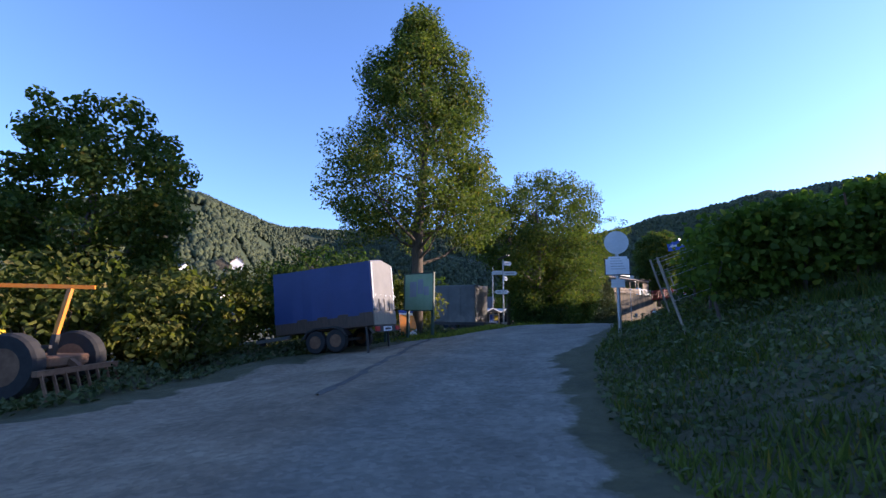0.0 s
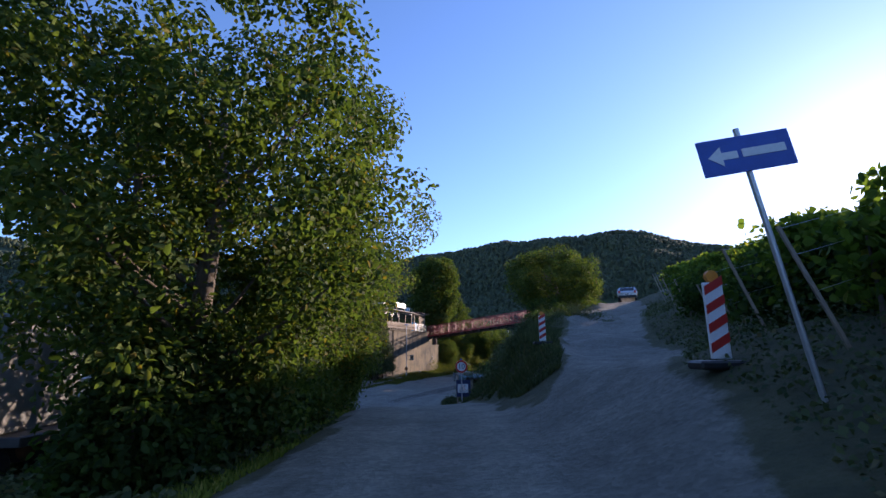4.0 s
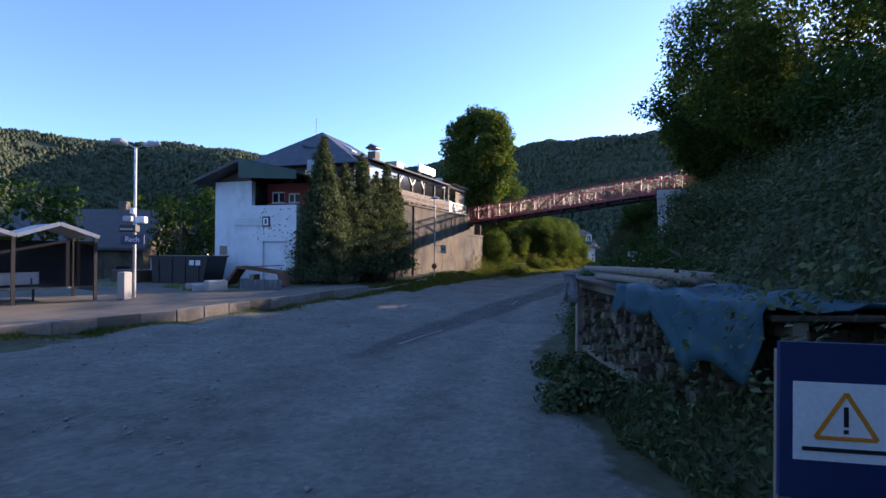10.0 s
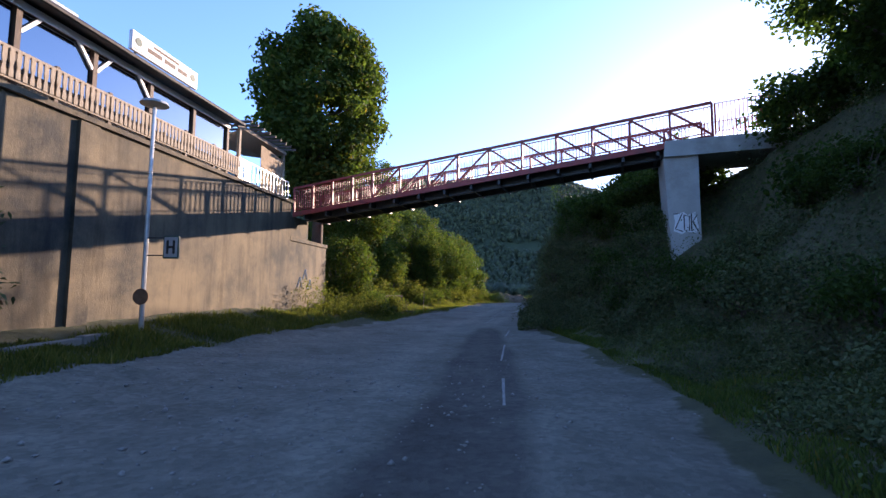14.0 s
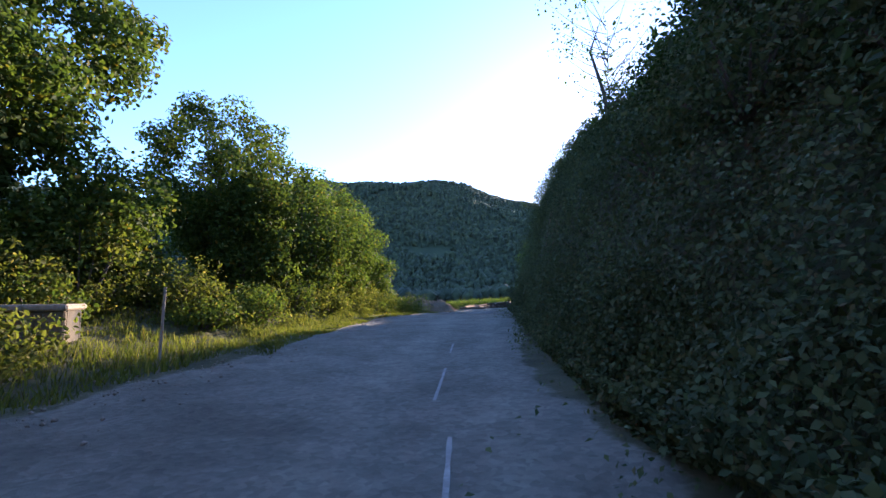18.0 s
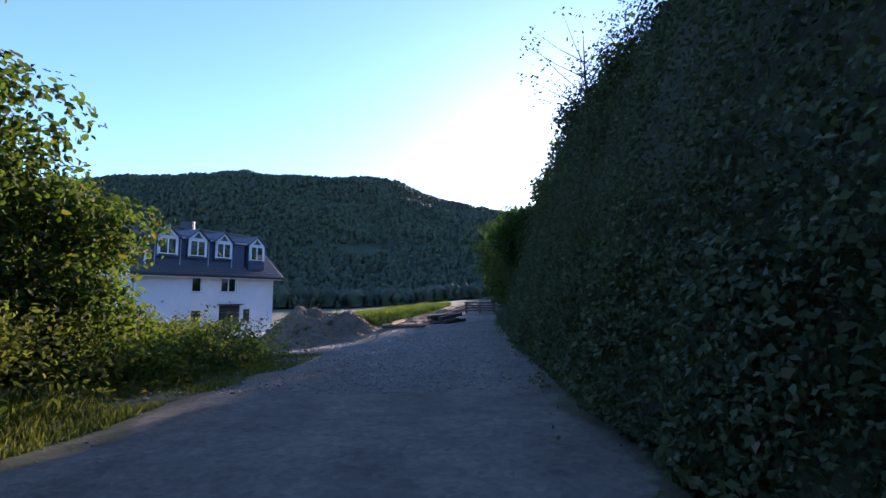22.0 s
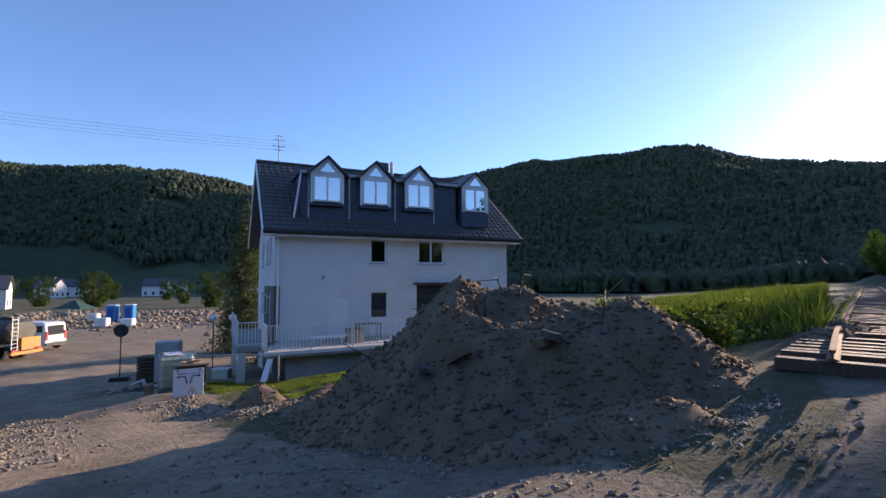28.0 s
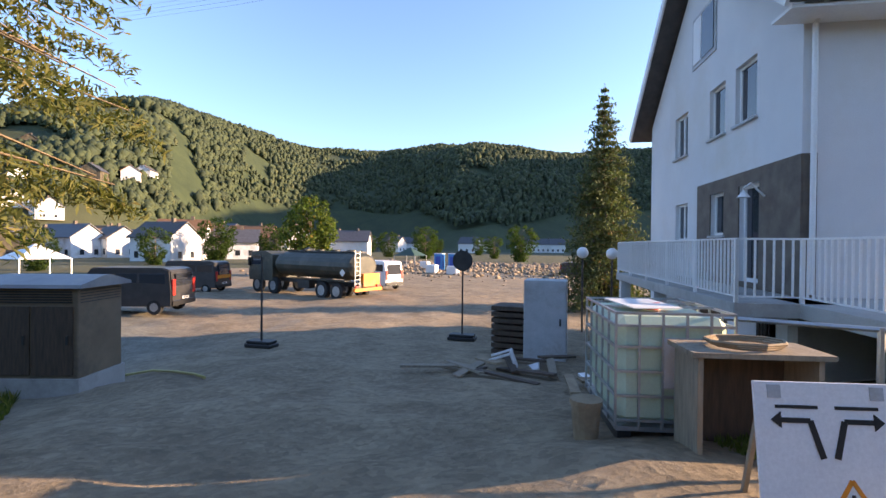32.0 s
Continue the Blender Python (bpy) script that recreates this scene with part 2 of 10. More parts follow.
M["sign_back"] = surface("grey_sign_back", (0.42, 0.45, 0.47), (0.55, 0.57, 0.58), 3, 0.4, 0.5, bumps=0.05)
M["sign_red"] = surface("red_sign_sheet", (0.5, 0.025, 0.02), (0.6, 0.04, 0.03), 3, 0.4, bumps=0.03)
M["sign_blue"] = surface("blue_sign_sheet", (0.015, 0.07, 0.36), (0.02, 0.1, 0.45), 3, 0.4, bumps=0.03)
M["yellow"] = surface("yellow_paint", (0.7, 0.45, 0.02), (0.8, 0.55, 0.04), 3, 0.45, bumps=0.05)
M["orange"] = surface("orange_paint", (0.75, 0.2, 0.015), (0.85, 0.3, 0.03), 3, 0.5, bumps=0.1, dirt=(0.4, 0.2, 0.08))
M["ink"] = surface("black_ink", (0.012, 0.012, 0.014), (0.02, 0.02, 0.022), 5, 0.5, bumps=0)
M["dark_green"] = surface("dark_green_roofing", (0.02, 0.055, 0.04), (0.045, 0.09, 0.065), 1.5, 0.6, bumps=0.2)
M["red_wall"] = surface("dark_red_boarding", (0.22, 0.03, 0.03), (0.32, 0.055, 0.05), 3, 0.65, bumps=0.2)
M["army_green"] = surface("dull_dark_green_paint", (0.03, 0.034, 0.026), (0.06, 0.062, 0.045), 2, 0.55, bumps=0.1, dirt=(0.12, 0.1, 0.075))
M["blue_plastic"] = surface("bright_blue_plastic", (0.01, 0.2, 0.5), (0.02, 0.28, 0.6), 3, 0.4, bumps=0.05)
M["ibc_plastic"] = surface("translucent_white_plastic", (0.42, 0.55, 0.4), (0.62, 0.72, 0.56), 1.5, 0.35, bumps=0.05)
M["brown_panel"] = surface("brown_stone_panel", (0.1, 0.075, 0.06), (0.2, 0.16, 0.125), 3, 0.8, bumps=0.3)
M["grey_paint"] = surface("grey_paint", (0.36, 0.38, 0.39), (0.48, 0.49, 0.5), 3, 0.5, bumps=0.1, dirt=(0.3, 0.28, 0.25))
M["dark_blue_grey"] = surface("slate_blue_cladding", (0.035, 0.042, 0.07), (0.065, 0.075, 0.115), 3, 0.5, fine=25, bumps=0.25)
M["silver"] = surface("silver_car_paint", (0.55, 0.57, 0.6), (0.6, 0.62, 0.64), 3, 0.25, 0.6, bumps=0)
M["van_paint"] = surface("dark_grey_car_paint", (0.05, 0.052, 0.056), (0.08, 0.08, 0.085), 3, 0.3, 0.3, bumps=0)
M["dull_trailer"] = surface("dull_trailer_paint", (0.1, 0.105, 0.1), (0.2, 0.2, 0.185), 0.9, 0.6, bumps=0.15, dirt=(0.3, 0.28, 0.25))
M["earth"] = surface("brown_earth", (0.12, 0.083, 0.05), (0.225, 0.16, 0.102), 1.6, 0.95, fine=26, bumps=0.6, dirt=(0.13, 0.105, 0.08))
M["stone"] = surface("grey_rubble", (0.2, 0.19, 0.175), (0.36, 0.34, 0.31), 5, 0.9, bumps=0.5)

m, t, b = nodes_of("window_glass", 0.03)
b.inputs["Base Color"].default_value = (0.03, 0.035, 0.045, 1)
b.inputs["Specular IOR Level"].default_value = 0.9
M["glass"] = m
m, t, b = nodes_of("mirror_glass", 0.015, 1.0)
b.inputs["Base Color"].default_value = (0.55, 0.62, 0.7, 1)
M["mirror_glass"] = m
m, t, b = nodes_of("veranda_glass", 0.06, 1.0)
b.inputs["Base Color"].default_value = (0.22, 0.25, 0.29, 1)
M["veranda_glass"] = m

M["leaf"] = leaf_material("leaves", (0.034, 0.064, 0.018), (0.1, 0.142, 0.034), (0.2, 0.145, 0.03), 0.42)
M["leaf_walnut"] = leaf_material("maple_leaves", (0.038, 0.07, 0.018), (0.115, 0.155, 0.036), (0.26, 0.185, 0.04), 0.42)
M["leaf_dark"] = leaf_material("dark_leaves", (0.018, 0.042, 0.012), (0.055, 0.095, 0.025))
M["leaf_conifer"] = leaf_material("conifer_needles", (0.045, 0.07, 0.038), (0.11, 0.14, 0.07), (0.18, 0.1, 0.055), 0.2)
M["leaf_spruce"] = leaf_material("spruce_needles", (0.08, 0.1, 0.035), (0.18, 0.175, 0.065), (0.26, 0.2, 0.09), 0.35)
M["leaf_ivy"] = leaf_material("bramble_leaves", (0.036, 0.06, 0.028), (0.105, 0.132, 0.062), (0.19, 0.155, 0.09), 0.2)
M["leaf_vine"] = leaf_material("vine_leaves", (0.04, 0.08, 0.015), (0.11, 0.17, 0.03), (0.3, 0.3, 0.05))
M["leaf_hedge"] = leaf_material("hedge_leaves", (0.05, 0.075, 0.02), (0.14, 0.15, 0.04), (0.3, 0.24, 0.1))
M["grass"] = leaf_material("grass_blades", (0.075, 0.12, 0.024), (0.19, 0.225, 0.048), (0.34, 0.27, 0.11), 0.45)
M["lawn_grass"] = leaf_material("lawn_blades", (0.085, 0.125, 0.032), (0.19, 0.225, 0.065), (0.32, 0.28, 0.12), 0.42)
# canopy greens lifted and greyed: some distance haze is put into the colour
M["forest"] = leaf_material("hazy_forest_canopy", (0.04, 0.055, 0.036), (0.068, 0.088, 0.05), (0.09, 0.1, 0.055), 0.1)

# ---- helpers for building ----


def finish(name, bm, material, parent=None, label="", smooth=False):
    me = bpy.data.meshes.new(name)
    bm.to_mesh(me)
    bm.free()
    for mat in material if isinstance(material, (list, tuple)) else (material,):
        me.materials.append(mat)
    if smooth:
        me.polygons.foreach_set("use_smooth", [True] * len(me.polygons))
    ob = new(name, me)
    if parent:
        ob.parent = parent
    if label:
        ob["label"] = label
    return ob


def part(name, bm, material, parent, label="", smooth=False):
    return finish(name, bm, material, parent, label, smooth)


def thing(name, matrix, label, category, group="", kind=""):
    e = new(name)
    e.matrix_world = matrix
    e.empty_display_size = 0.2
    return tagged(e, label, category, group, kind)


def box(bm, x0, x1, y0, y1, z0, z1, bev=0.0, m=None):
    mat = Matrix.Translation(((x0 + x1) / 2, (y0 + y1) / 2, (z0 + z1) / 2)) @ Matrix.Diagonal((abs(x1 - x0), abs(y1 - y0), abs(z1 - z0), 1))
    r = bmesh.ops.create_cube(bm, size=1, matrix=mat)
    vs = r["verts"]
    if bev:
        edges = list({e for v in vs for e in v.link_edges})
        r = bmesh.ops.bevel(bm, geom=edges, offset=bev, segments=1, affect="EDGES")
        vs = r["verts"]
    if m is not None:
        bmesh.ops.transform(bm, matrix=m, verts=vs)
    return bm


def boxm(*a, **k):
    return box(bmesh.new(), *a, **k)


def tube(bm, pts, radii, seg=7, caps=True):
    """A tapered tube through points."""
    rings = []
    n = len(pts)
    pts = [Vector(p) for p in pts]
    if not isinstance(radii, (list, tuple)):
        radii = [radii] * n
    for i, p in enumerate(pts):
        d = (pts[min(i + 1, n - 1)] - pts[max(i - 1, 0)])
        if d.length < 1e-6:
            d = Vector((0, 0, 1))
        d.normalize()
        u = d.orthogonal().normalized() if abs(d.z) > 0.95 else d.cross(Vector((0, 0, 1))).normalized()
        w = d.cross(u)
        rings.append([bm.verts.new(p + radii[i] * (math.cos(2 * math.pi * k / seg) * u + math.sin(2 * math.pi * k / seg) * w)) for k in range(seg)])
    for a, c in zip(rings, rings[1:]):
        for k in range(seg):
            bm.faces.new((a[k], a[(k + 1) % seg], c[(k + 1) % seg], c[k]))
    if caps:
        bm.faces.new(rings[0][::-1])
        bm.faces.new(rings[-1])
    return bm


def tubem(*a, **k):
    return tube(bmesh.new(), *a, **k)


def beam(bm, a, c, w, h, up=(0, 0, 1)):
    """A square bar from a to c."""
    a, c = Vector(a), Vector(c)
    d = (c - a).normalized()
    side = d.cross(Vector(up))
    if side.length < 1e-4:
        side = d.cross(Vector((1, 0, 0)))
    side.normalize()
    top = side.cross(d)
    vs = []
    for p in (a, c):
        for s, q in ((-1, -1), (1, -1), (1, 1), (-1, 1)):
            vs.append(bm.verts.new(p + side * s * w / 2 + top * q * h / 2))
    for f in ((3, 2, 1, 0), (4, 5, 6, 7), (0, 1, 5, 4), (1, 2, 6, 5), (2, 3, 7, 6), (3, 0, 4, 7)):
        bm.faces.new([vs[i] for i in f])
    return bm


def beamm(*a, **k):
    return beam(bmesh.new(), *a, **k)


def prism(bm, outline, axis, lo, hi):
    """A flat outline of (u, v) drawn out along an axis from lo to hi: axis x: (y, z); y: (x, z); z: (x, y)."""
    def at(p, w):
        return {"x": (w, p[0], p[1]), "y": (p[0], w, p[1]), "z": (p[0], p[1], w)}[axis]
    a = [bm.verts.new(at(p, lo)) for p in outline]
    c = [bm.verts.new(at(p, hi)) for p in outline]
    n = len(outline)
    f = [bm.faces.new(a), bm.faces.new(c[::-1])]
    f += [bm.faces.new((a[i], c[i], c[(i + 1) % n], a[(i + 1) % n])) for i in range(n)]
    bmesh.ops.recalc_face_normals(bm, faces=f)
    return bm


def prismm(*a, **k):
    return prism(bmesh.new(), *a, **k)


# ---- ground: one sheet ----
MAIN = np.array([(26, -64, .4), (15.6, -52.3, .78), (12.3, -47.7, .97), (10.3, -43.5, 1.33), (9.1, -39.5, 1.73), (8.2, -35.5, 1.9),
                 (7.5, -31.7, 1.88), (6.7, -27.9, 1.84), (5.9, -24.6, 1.85), (5, -21.8, 1.74), (3.9, -18.6, 1.4), (2.6, -14.9, .87),
                 (1.1, -10.35, .32), (.3, -5.4, .06), (0, 0, 0), (-.2, 5.8, -.03), (-.2, 11.8, -.18), (-.1, 17.6, -.26), (.3, 23.1, -.3),
                 (.9, 28.4, -.33), (1.8, 33.4, -.28), (3, 38.4, -.13), (4.2, 43, .07), (5.4, 47.3, .15), (6.7, 51.1, .13), (8.1, 54.7, .03)])
MAIN = np.vstack([MAIN, [(10.5, 60.6, -.1), (14.5, 70.5, -.2), (25, 96, -.2), (60, 180, -.2), (140, 380, 0)]])
BRANCH = np.array([(9.8, 61.5, -.24), (9.65, 64.5, -.33), (8.1, 67, -.42), (5.75, 69.1, -.81), (3.2, 71.07, -1.25), (.44, 72.9, -1.69),
                   (-2.4, 74.7, -2.14), (-6, 77.5, -2.65), (-10, 80.5, -3.1), (-16, 85, -3.6), (-24, 90, -3.9)])
RIGHT = {-60: ((2.4, .05), (6, 1.0), (12, 2.4), (40, 8.5)), -39: ((2.0, .2), (2.6, .45), (5, 1.4), (10, 2.4), (20, 3.9), (40, 7.6)),
         -33: ((1.8, .12), (3.0, .6), (4.0, 1.1), (5.5, 1.6), (10, 2.9), (20, 4.8), (40, 8.0)),
         -28: ((1.4, .15), (2.6, .7), (3.6, 1.2), (4.4, 1.5), (7.5, 2.3), (14, 3.7), (25, 5.8), (40, 8.4)),
         -24: ((1.4, .1), (2.4, .6), (3.2, 1.1), (6.2, 1.25), (8, 2.3), (16, 3.8), (28, 6.3), (40, 8.6)),
         -22: ((1.8, .1), (2.6, .8), (3.4, 1.5), (4.2, 1.35), (7.4, 1.5), (9.5, 2.4), (16, 4.0), (28, 6.5), (40, 8.6)),
         -20: ((1.9, .1), (2.5, 1.0), (3.1, 2.2), (3.9, 2.35), (4.8, 1.6), (8.2, 1.75), (10.2, 2.9), (16, 4.4), (28, 6.8), (40, 9)),
         -18: ((1.9, .1), (2.8, 1.4), (3.7, 2.9), (4.6, 2.95), (5.5, 2.25), (9.2, 2.45), (11.2, 3.9), (28, 7.4), (40, 9.4)),
         -12: ((2.2, .1), (3.8, 1.6), (6, 3.7), (7.5, 4.3), (8.3, 4.1), (12, 4.2), (14, 5.4), (28, 8.0), (40, 9.8)),
         -4: ((2.4, .1), (4, 1.0), (6.5, 3.8), (8.5, 5.2), (10, 5.5), (14.5, 5.6), (16.5, 6.8), (28, 9.8), (40, 12)),
         4: ((2.7, .1), (4.7, 1.2), (7.1, 4), (10, 6.3), (12, 6.8), (15.6, 6.9), (17.6, 7.8), (28, 10.4), (40, 12.6)),
         15: ((4.2, .05), (6.4, .2), (7.4, 1.5), (9.0, 4.2), (10.4, 6.6), (13, 7.6), (17, 7.9), (20, 8.6), (40, 12)),
         22: ((4, .05), (5.2, .2), (6.6, 1.4), (8.4, 2.5), (9.6, 2.9), (10.4, 6.6), (12, 7.5), (17, 7.7), (20, 8.2), (40, 11)),
         27: ((3.1, .05), (3.9, .2), (5.2, 1.6), (6.8, 3.5), (8.3, 5.8), (12, 6.8), (40, 10)),
         34: ((2.1, .1), (2.8, 1.8), (3.8, 4.4), (5, 5.9), (7, 6.6), (12, 7.0), (40, 9)),
         44: ((2.1, .1), (2.9, 2), (3.5, 4.4), (4.2, 5.9), (6, 6.8), (12, 7.2), (40, 9)), 54: ((2.0, .1), (2.6, 2.4), (3.2, 5.1), (3.8, 6.8), (6, 7.6), (12, 7.9), (40, 9.5)), 61: ((2.0, .1), (2.35, 2.5), (2.85, 5.0), (3.6, 6.5), (6, 7.0), (12, 7.2), (40, 9)), 66: ((2.2, .1), (2.7, 2.2), (3.4, 4.6), (4.6, 5.8), (8, 6.2), (40, 8.5)),
         78: ((3.0, .1), (4.4, 2.0), (6.5, 4), (10, 5.2), (40, 9)), 110: ((4, .1), (8, 2), (15, 5), (40, 11))}
LEFT = {-60: ((3, 0), (7, -.1), (12, -.6), (30, -2.5), (60, -4.5)), -42: ((2.6, 0), (5, -.25), (10, -.5), (18, -1.0), (30, -3), (60, -5.4)),
        -32: ((2.4, 0), (5, -.4), (14, -1.0), (30, -3), (60, -5.4)), -22: ((2.2, 0), (4, -.5), (10, -1.05), (20, -1.1), (40, -3), (60, -5)),
        -10: ((3, .05), (9, .2), (25, .2), (40, -1.5), (60, -4)), 4: ((4, .1), (9, .25), (12, .5), (25, .5), (40, -1.5), (60, -4)),
        20: ((4.5, .05), (7, .3), (9, .9), (25, .9), (40, -1), (60, -3.6)), 32: ((5.6, .05), (7.6, .5), (10.5, 1.0), (20, .9), (40, -1.5), (60, -3.6)), 40: ((5.2, .05), (6.6, .45), (9, 1.0), (20, .8), (40, -1.8), (60, -3.6)),
        46: ((5, .02), (6.2, .5), (8, .85), (12, .6), (22, -1), (40, -3.5), (60, -4)), 57: ((4.5, 0), (6.5, .1), (10, -.3), (15, -1.4), (26, -3.3), (60, -4.1)),
        68: ((4, -.05), (9, -.6), (14, -1.6), (22, -2.9), (30, -3.6), (60, -4.1)), 84: ((5, -.05), (9, -.3), (15, -1.2), (21, -2.2), (30, -3.6), (60, -4.1)),
        140: ((5, 0), (12, -.6), (30, -2.5), (60, -4.1))}
# side road that climbs above the lane: road y, its inner and outer edge
RAMP = ((-34, -30, -28, -26, -24, -22, -20, -18, -12, -4, 4, 13, 28), (1, 1, 1, 1.6, 3.0, 3.9, 4.5, 5.3, 8, 9.8, 11.8, 13, 13.5), (1.9, 3.2, 3.5, 4.6, 6.2, 7.3, 8, 9, 12, 14.5, 15.6, 16.6, 16.8))
RIDGE_AZ = (-180, -130, -110, -95, -90, -83, -76, -72, -67, -59, -50, -44, -38, -32, -26, -18, -11, -3, 3, 10, 16, 22, 28, 45, 70, 110, 150, 180)
RIDGE_EL = (7, 7, 8, 8.8, 10, 13, 14.4, 12.8, 10.8, 10.3, 10.9, 11.6, 10.8, 9.9, 10.2, 11, 12.4, 13.8, 13.8, 14.4, 12.3, 9.9, 9, 8.5, 9, 9, 8, 7)
RIDGE_R = (900, 700, 560, 520, 520, 520, 540, 600, 900, 1100, 950, 760, 800, 1000, 1100, 1100, 1050, 1030, 1030, 1060, 1060, 1060, 1000, 800, 500, 450, 700, 900)


def softened(values, width=2.2):
    """The ridge line with its corners rounded."""
    v = np.interp((FINE_AZ + 180) % 360 - 180, RIDGE_AZ, values)
    k = np.exp(-0.5 * (np.arange(-8, 9) / width) ** 2)
    return np.convolve(np.concatenate([v[-8:], v, v[:8]]), k / k.sum(), "valid")


FINE_AZ = np.arange(-180.0, 181.0)
FINE_EL, FINE_R = softened(RIDGE_EL), softened(RIDGE_R, 4.0)


def vnoise(x, y, seed=0):
    """Smooth value noise, -1 to 1."""
    xi, yi = np.floor(x).astype(np.int64), np.floor(y).astype(np.int64)
    fx, fy = x - xi, y - yi
    fx, fy = fx * fx * (3 - 2 * fx), fy * fy * (3 - 2 * fy)

    def h(a, c):
        v = (a * 374761393 + c * 668265263 + seed * 974711) & 0x7FFFFFFF
        v = ((v ^ (v >> 13)) * 1274126177) & 0x7FFFFFFF
        return ((v ^ (v >> 16)) & 0xFFFF) / 32767.5 - 1
    return (h(xi, yi) * (1 - fx) + h(xi + 1, yi) * fx) * (1 - fy) + (h(xi, yi + 1) * (1 - fx) + h(xi + 1, yi + 1) * fx) * fy


def along(line, x, y):
    """Nearest point of a line in plan: its own y and z there, how far along, and the offset to the right of it."""
    best = np.full(x.shape, 1e18)
    oy, oz, od, os_ = (np.zeros(x.shape) for _ in range(4))
    run = 0.0
    for a, c in zip(line, line[1:]):
        dx, dy = c[0] - a[0], c[1] - a[1]
        ll = dx * dx + dy * dy
        k = np.clip(((x - a[0]) * dx + (y - a[1]) * dy) / ll, 0, 1)
        px, py = a[0] + k * dx, a[1] + k * dy
        d2 = (x - px) ** 2 + (y - py) ** 2
        side = np.sign((x - a[0]) * dy - (y - a[1]) * dx)
        w = d2 < best
        best = np.where(w, d2, best)
        oy, oz = np.where(w, py, oy), np.where(w, a[2] + k * (c[2] - a[2]), oz)
        od, os_ = np.where(w, side * np.sqrt(d2), od), np.where(w, run + k * math.sqrt(ll), os_)
        run += math.sqrt(ll)
    return oy, oz, od, os_


def table(tab, yy, d):
    keys = sorted(tab)
    vals = np.stack([np.interp(d, [0] + [p[0] for p in tab[k]], [0] + [p[1] for p in tab[k]]) for k in keys])
    pos = np.clip(np.interp(yy, keys, range(len(keys))), 0, len(keys) - 1.0001)
    i = pos.astype(int)
    f = pos - i
    idx = np.arange(len(yy))
    return vals[i, idx] * (1 - f) + vals[i + 1, idx] * f


def ground_height(x, y, rough=True):
    x, y = np.atleast_1d(np.asarray(x, float)).ravel(), np.atleast_1d(np.asarray(y, float)).ravel()
    yy, z, d, s = along(MAIN, x, y)
    h = z + np.where(d > 0, table(RIGHT, yy, np.abs(d)), table(LEFT, yy, np.abs(d)))
    h = np.where((d > 40) & (d < 400), h + (d - 40) * 0.03, h)
    h = np.where(d < -60, np.minimum(h, -4.2), h)
    _, bz, bd, bs = along(BRANCH, x, y)
    far = np.abs(bd)
    w = np.clip(1 - (far - 3.0) / 5.0, 0, 1) * np.clip((bs - 0.5) / 4, 0, 1)
    w = w * w * (3 - 2 * w)
    h = h * (1 - w) + bz * w
    h = h + 0.34 * np.exp(-((x + 3.9) ** 2 + (y - 79.1) ** 2) / 3.4)
    lot = np.clip((-8 - x) / 6, 0, 1) * np.clip((y - 77) / 6, 0, 1)
    h = h * (1 - lot) + np.minimum(h, -3.3 - 0.6 * np.clip((-10 - x) / 14, 0, 1)) * lot
    if rough:
        off = np.clip((np.abs(d) - 2.2) / 3, 0.12, 1)
        near = np.clip(1 - np.hypot(x, y - 20) / 400, 0, 1)
        h = h + near * off * (0.10 * vnoise(x * 0.9, y * 0.9, 3) + 0.05 * vnoise(x * 2.3, y * 2.3, 4))
        bank = np.clip((d - 2.6) / 3, 0, 1) * np.clip((yy - 26) / 4, 0, 1) * np.clip((66 - yy) / 8, 0.35, 1) * (yy < 100) + 0.8 * np.clip((d - 3.2) / 2, 0, 1) * np.clip((10.5 - d) / 2, 0, 1) * (yy > -14) * (yy <= 20)
        h = h + near * bank * (0.4 * vnoise(x * 0.4, y * 0.4, 5) + 0.3 * vnoise(x * 0.9, y * 0.9, 6))
    r, az = np.hypot(x, y - 20), np.degrees(np.arctan2(x, y - 20))
    el, rr = np.interp(az, FINE_AZ, FINE_EL), np.interp(az, FINE_AZ, FINE_R)
    top = np.tan(np.radians(el)) * rr * 0.93
    k = np.clip((r - rr * 0.42) / (rr * 0.58), 0, 1.6)
    hill = top * np.where(k <= 1, np.sin(np.clip(k, 0, 1) * math.pi / 2) ** 1.35, 1 - 0.25 * (k - 1))
    hill = hill * (1 + 0.05 * vnoise(x / 90, y / 90, 8) * (k > 0.05) * (k < 0.9))
    return np.where(k > 0, np.maximum(h, -4.2) * np.clip(1 - k * 3, 0, 1) + hill, h)


def gz(x, y):
    return float(ground_height(x, y)[0])


def lines(lo, hi, step, out_lo, out_hi, grow=1.16):
    c = list(np.arange(lo, hi + 1e-6, step))
    s = step
    while c[-1] < out_hi:
        s = min(s * grow, 45)
        c.append(c[-1] + s)
    s = step
    while c[0] > out_lo:
        s = min(s * grow, 45)
        c.insert(0, c[0] - s)
    return np.array(c)


def quad_mesh(name, co, quads, material):
    me = bpy.data.meshes.new(name)
    me.vertices.add(len(co))
    me.vertices.foreach_set("co", np.asarray(co, np.float32).ravel())
    k = quads.shape[1]
    me.loops.add(quads.size)
    me.loops.foreach_set("vertex_index", quads.astype(np.int32).ravel())
    me.polygons.add(len(quads))
    me.polygons.foreach_set("loop_start", np.arange(0, quads.size, k, dtype=np.int32))
    me.polygons.foreach_set("loop_total", np.full(len(quads), k, np.int32))
    me.update(calc_edges=True)
    me.materials.append(material)
    return me


def smoothstep(v, a, c):
    k = np.clip((v - a) / (c - a), 0, 1)
    return k * k * (3 - 2 * k)


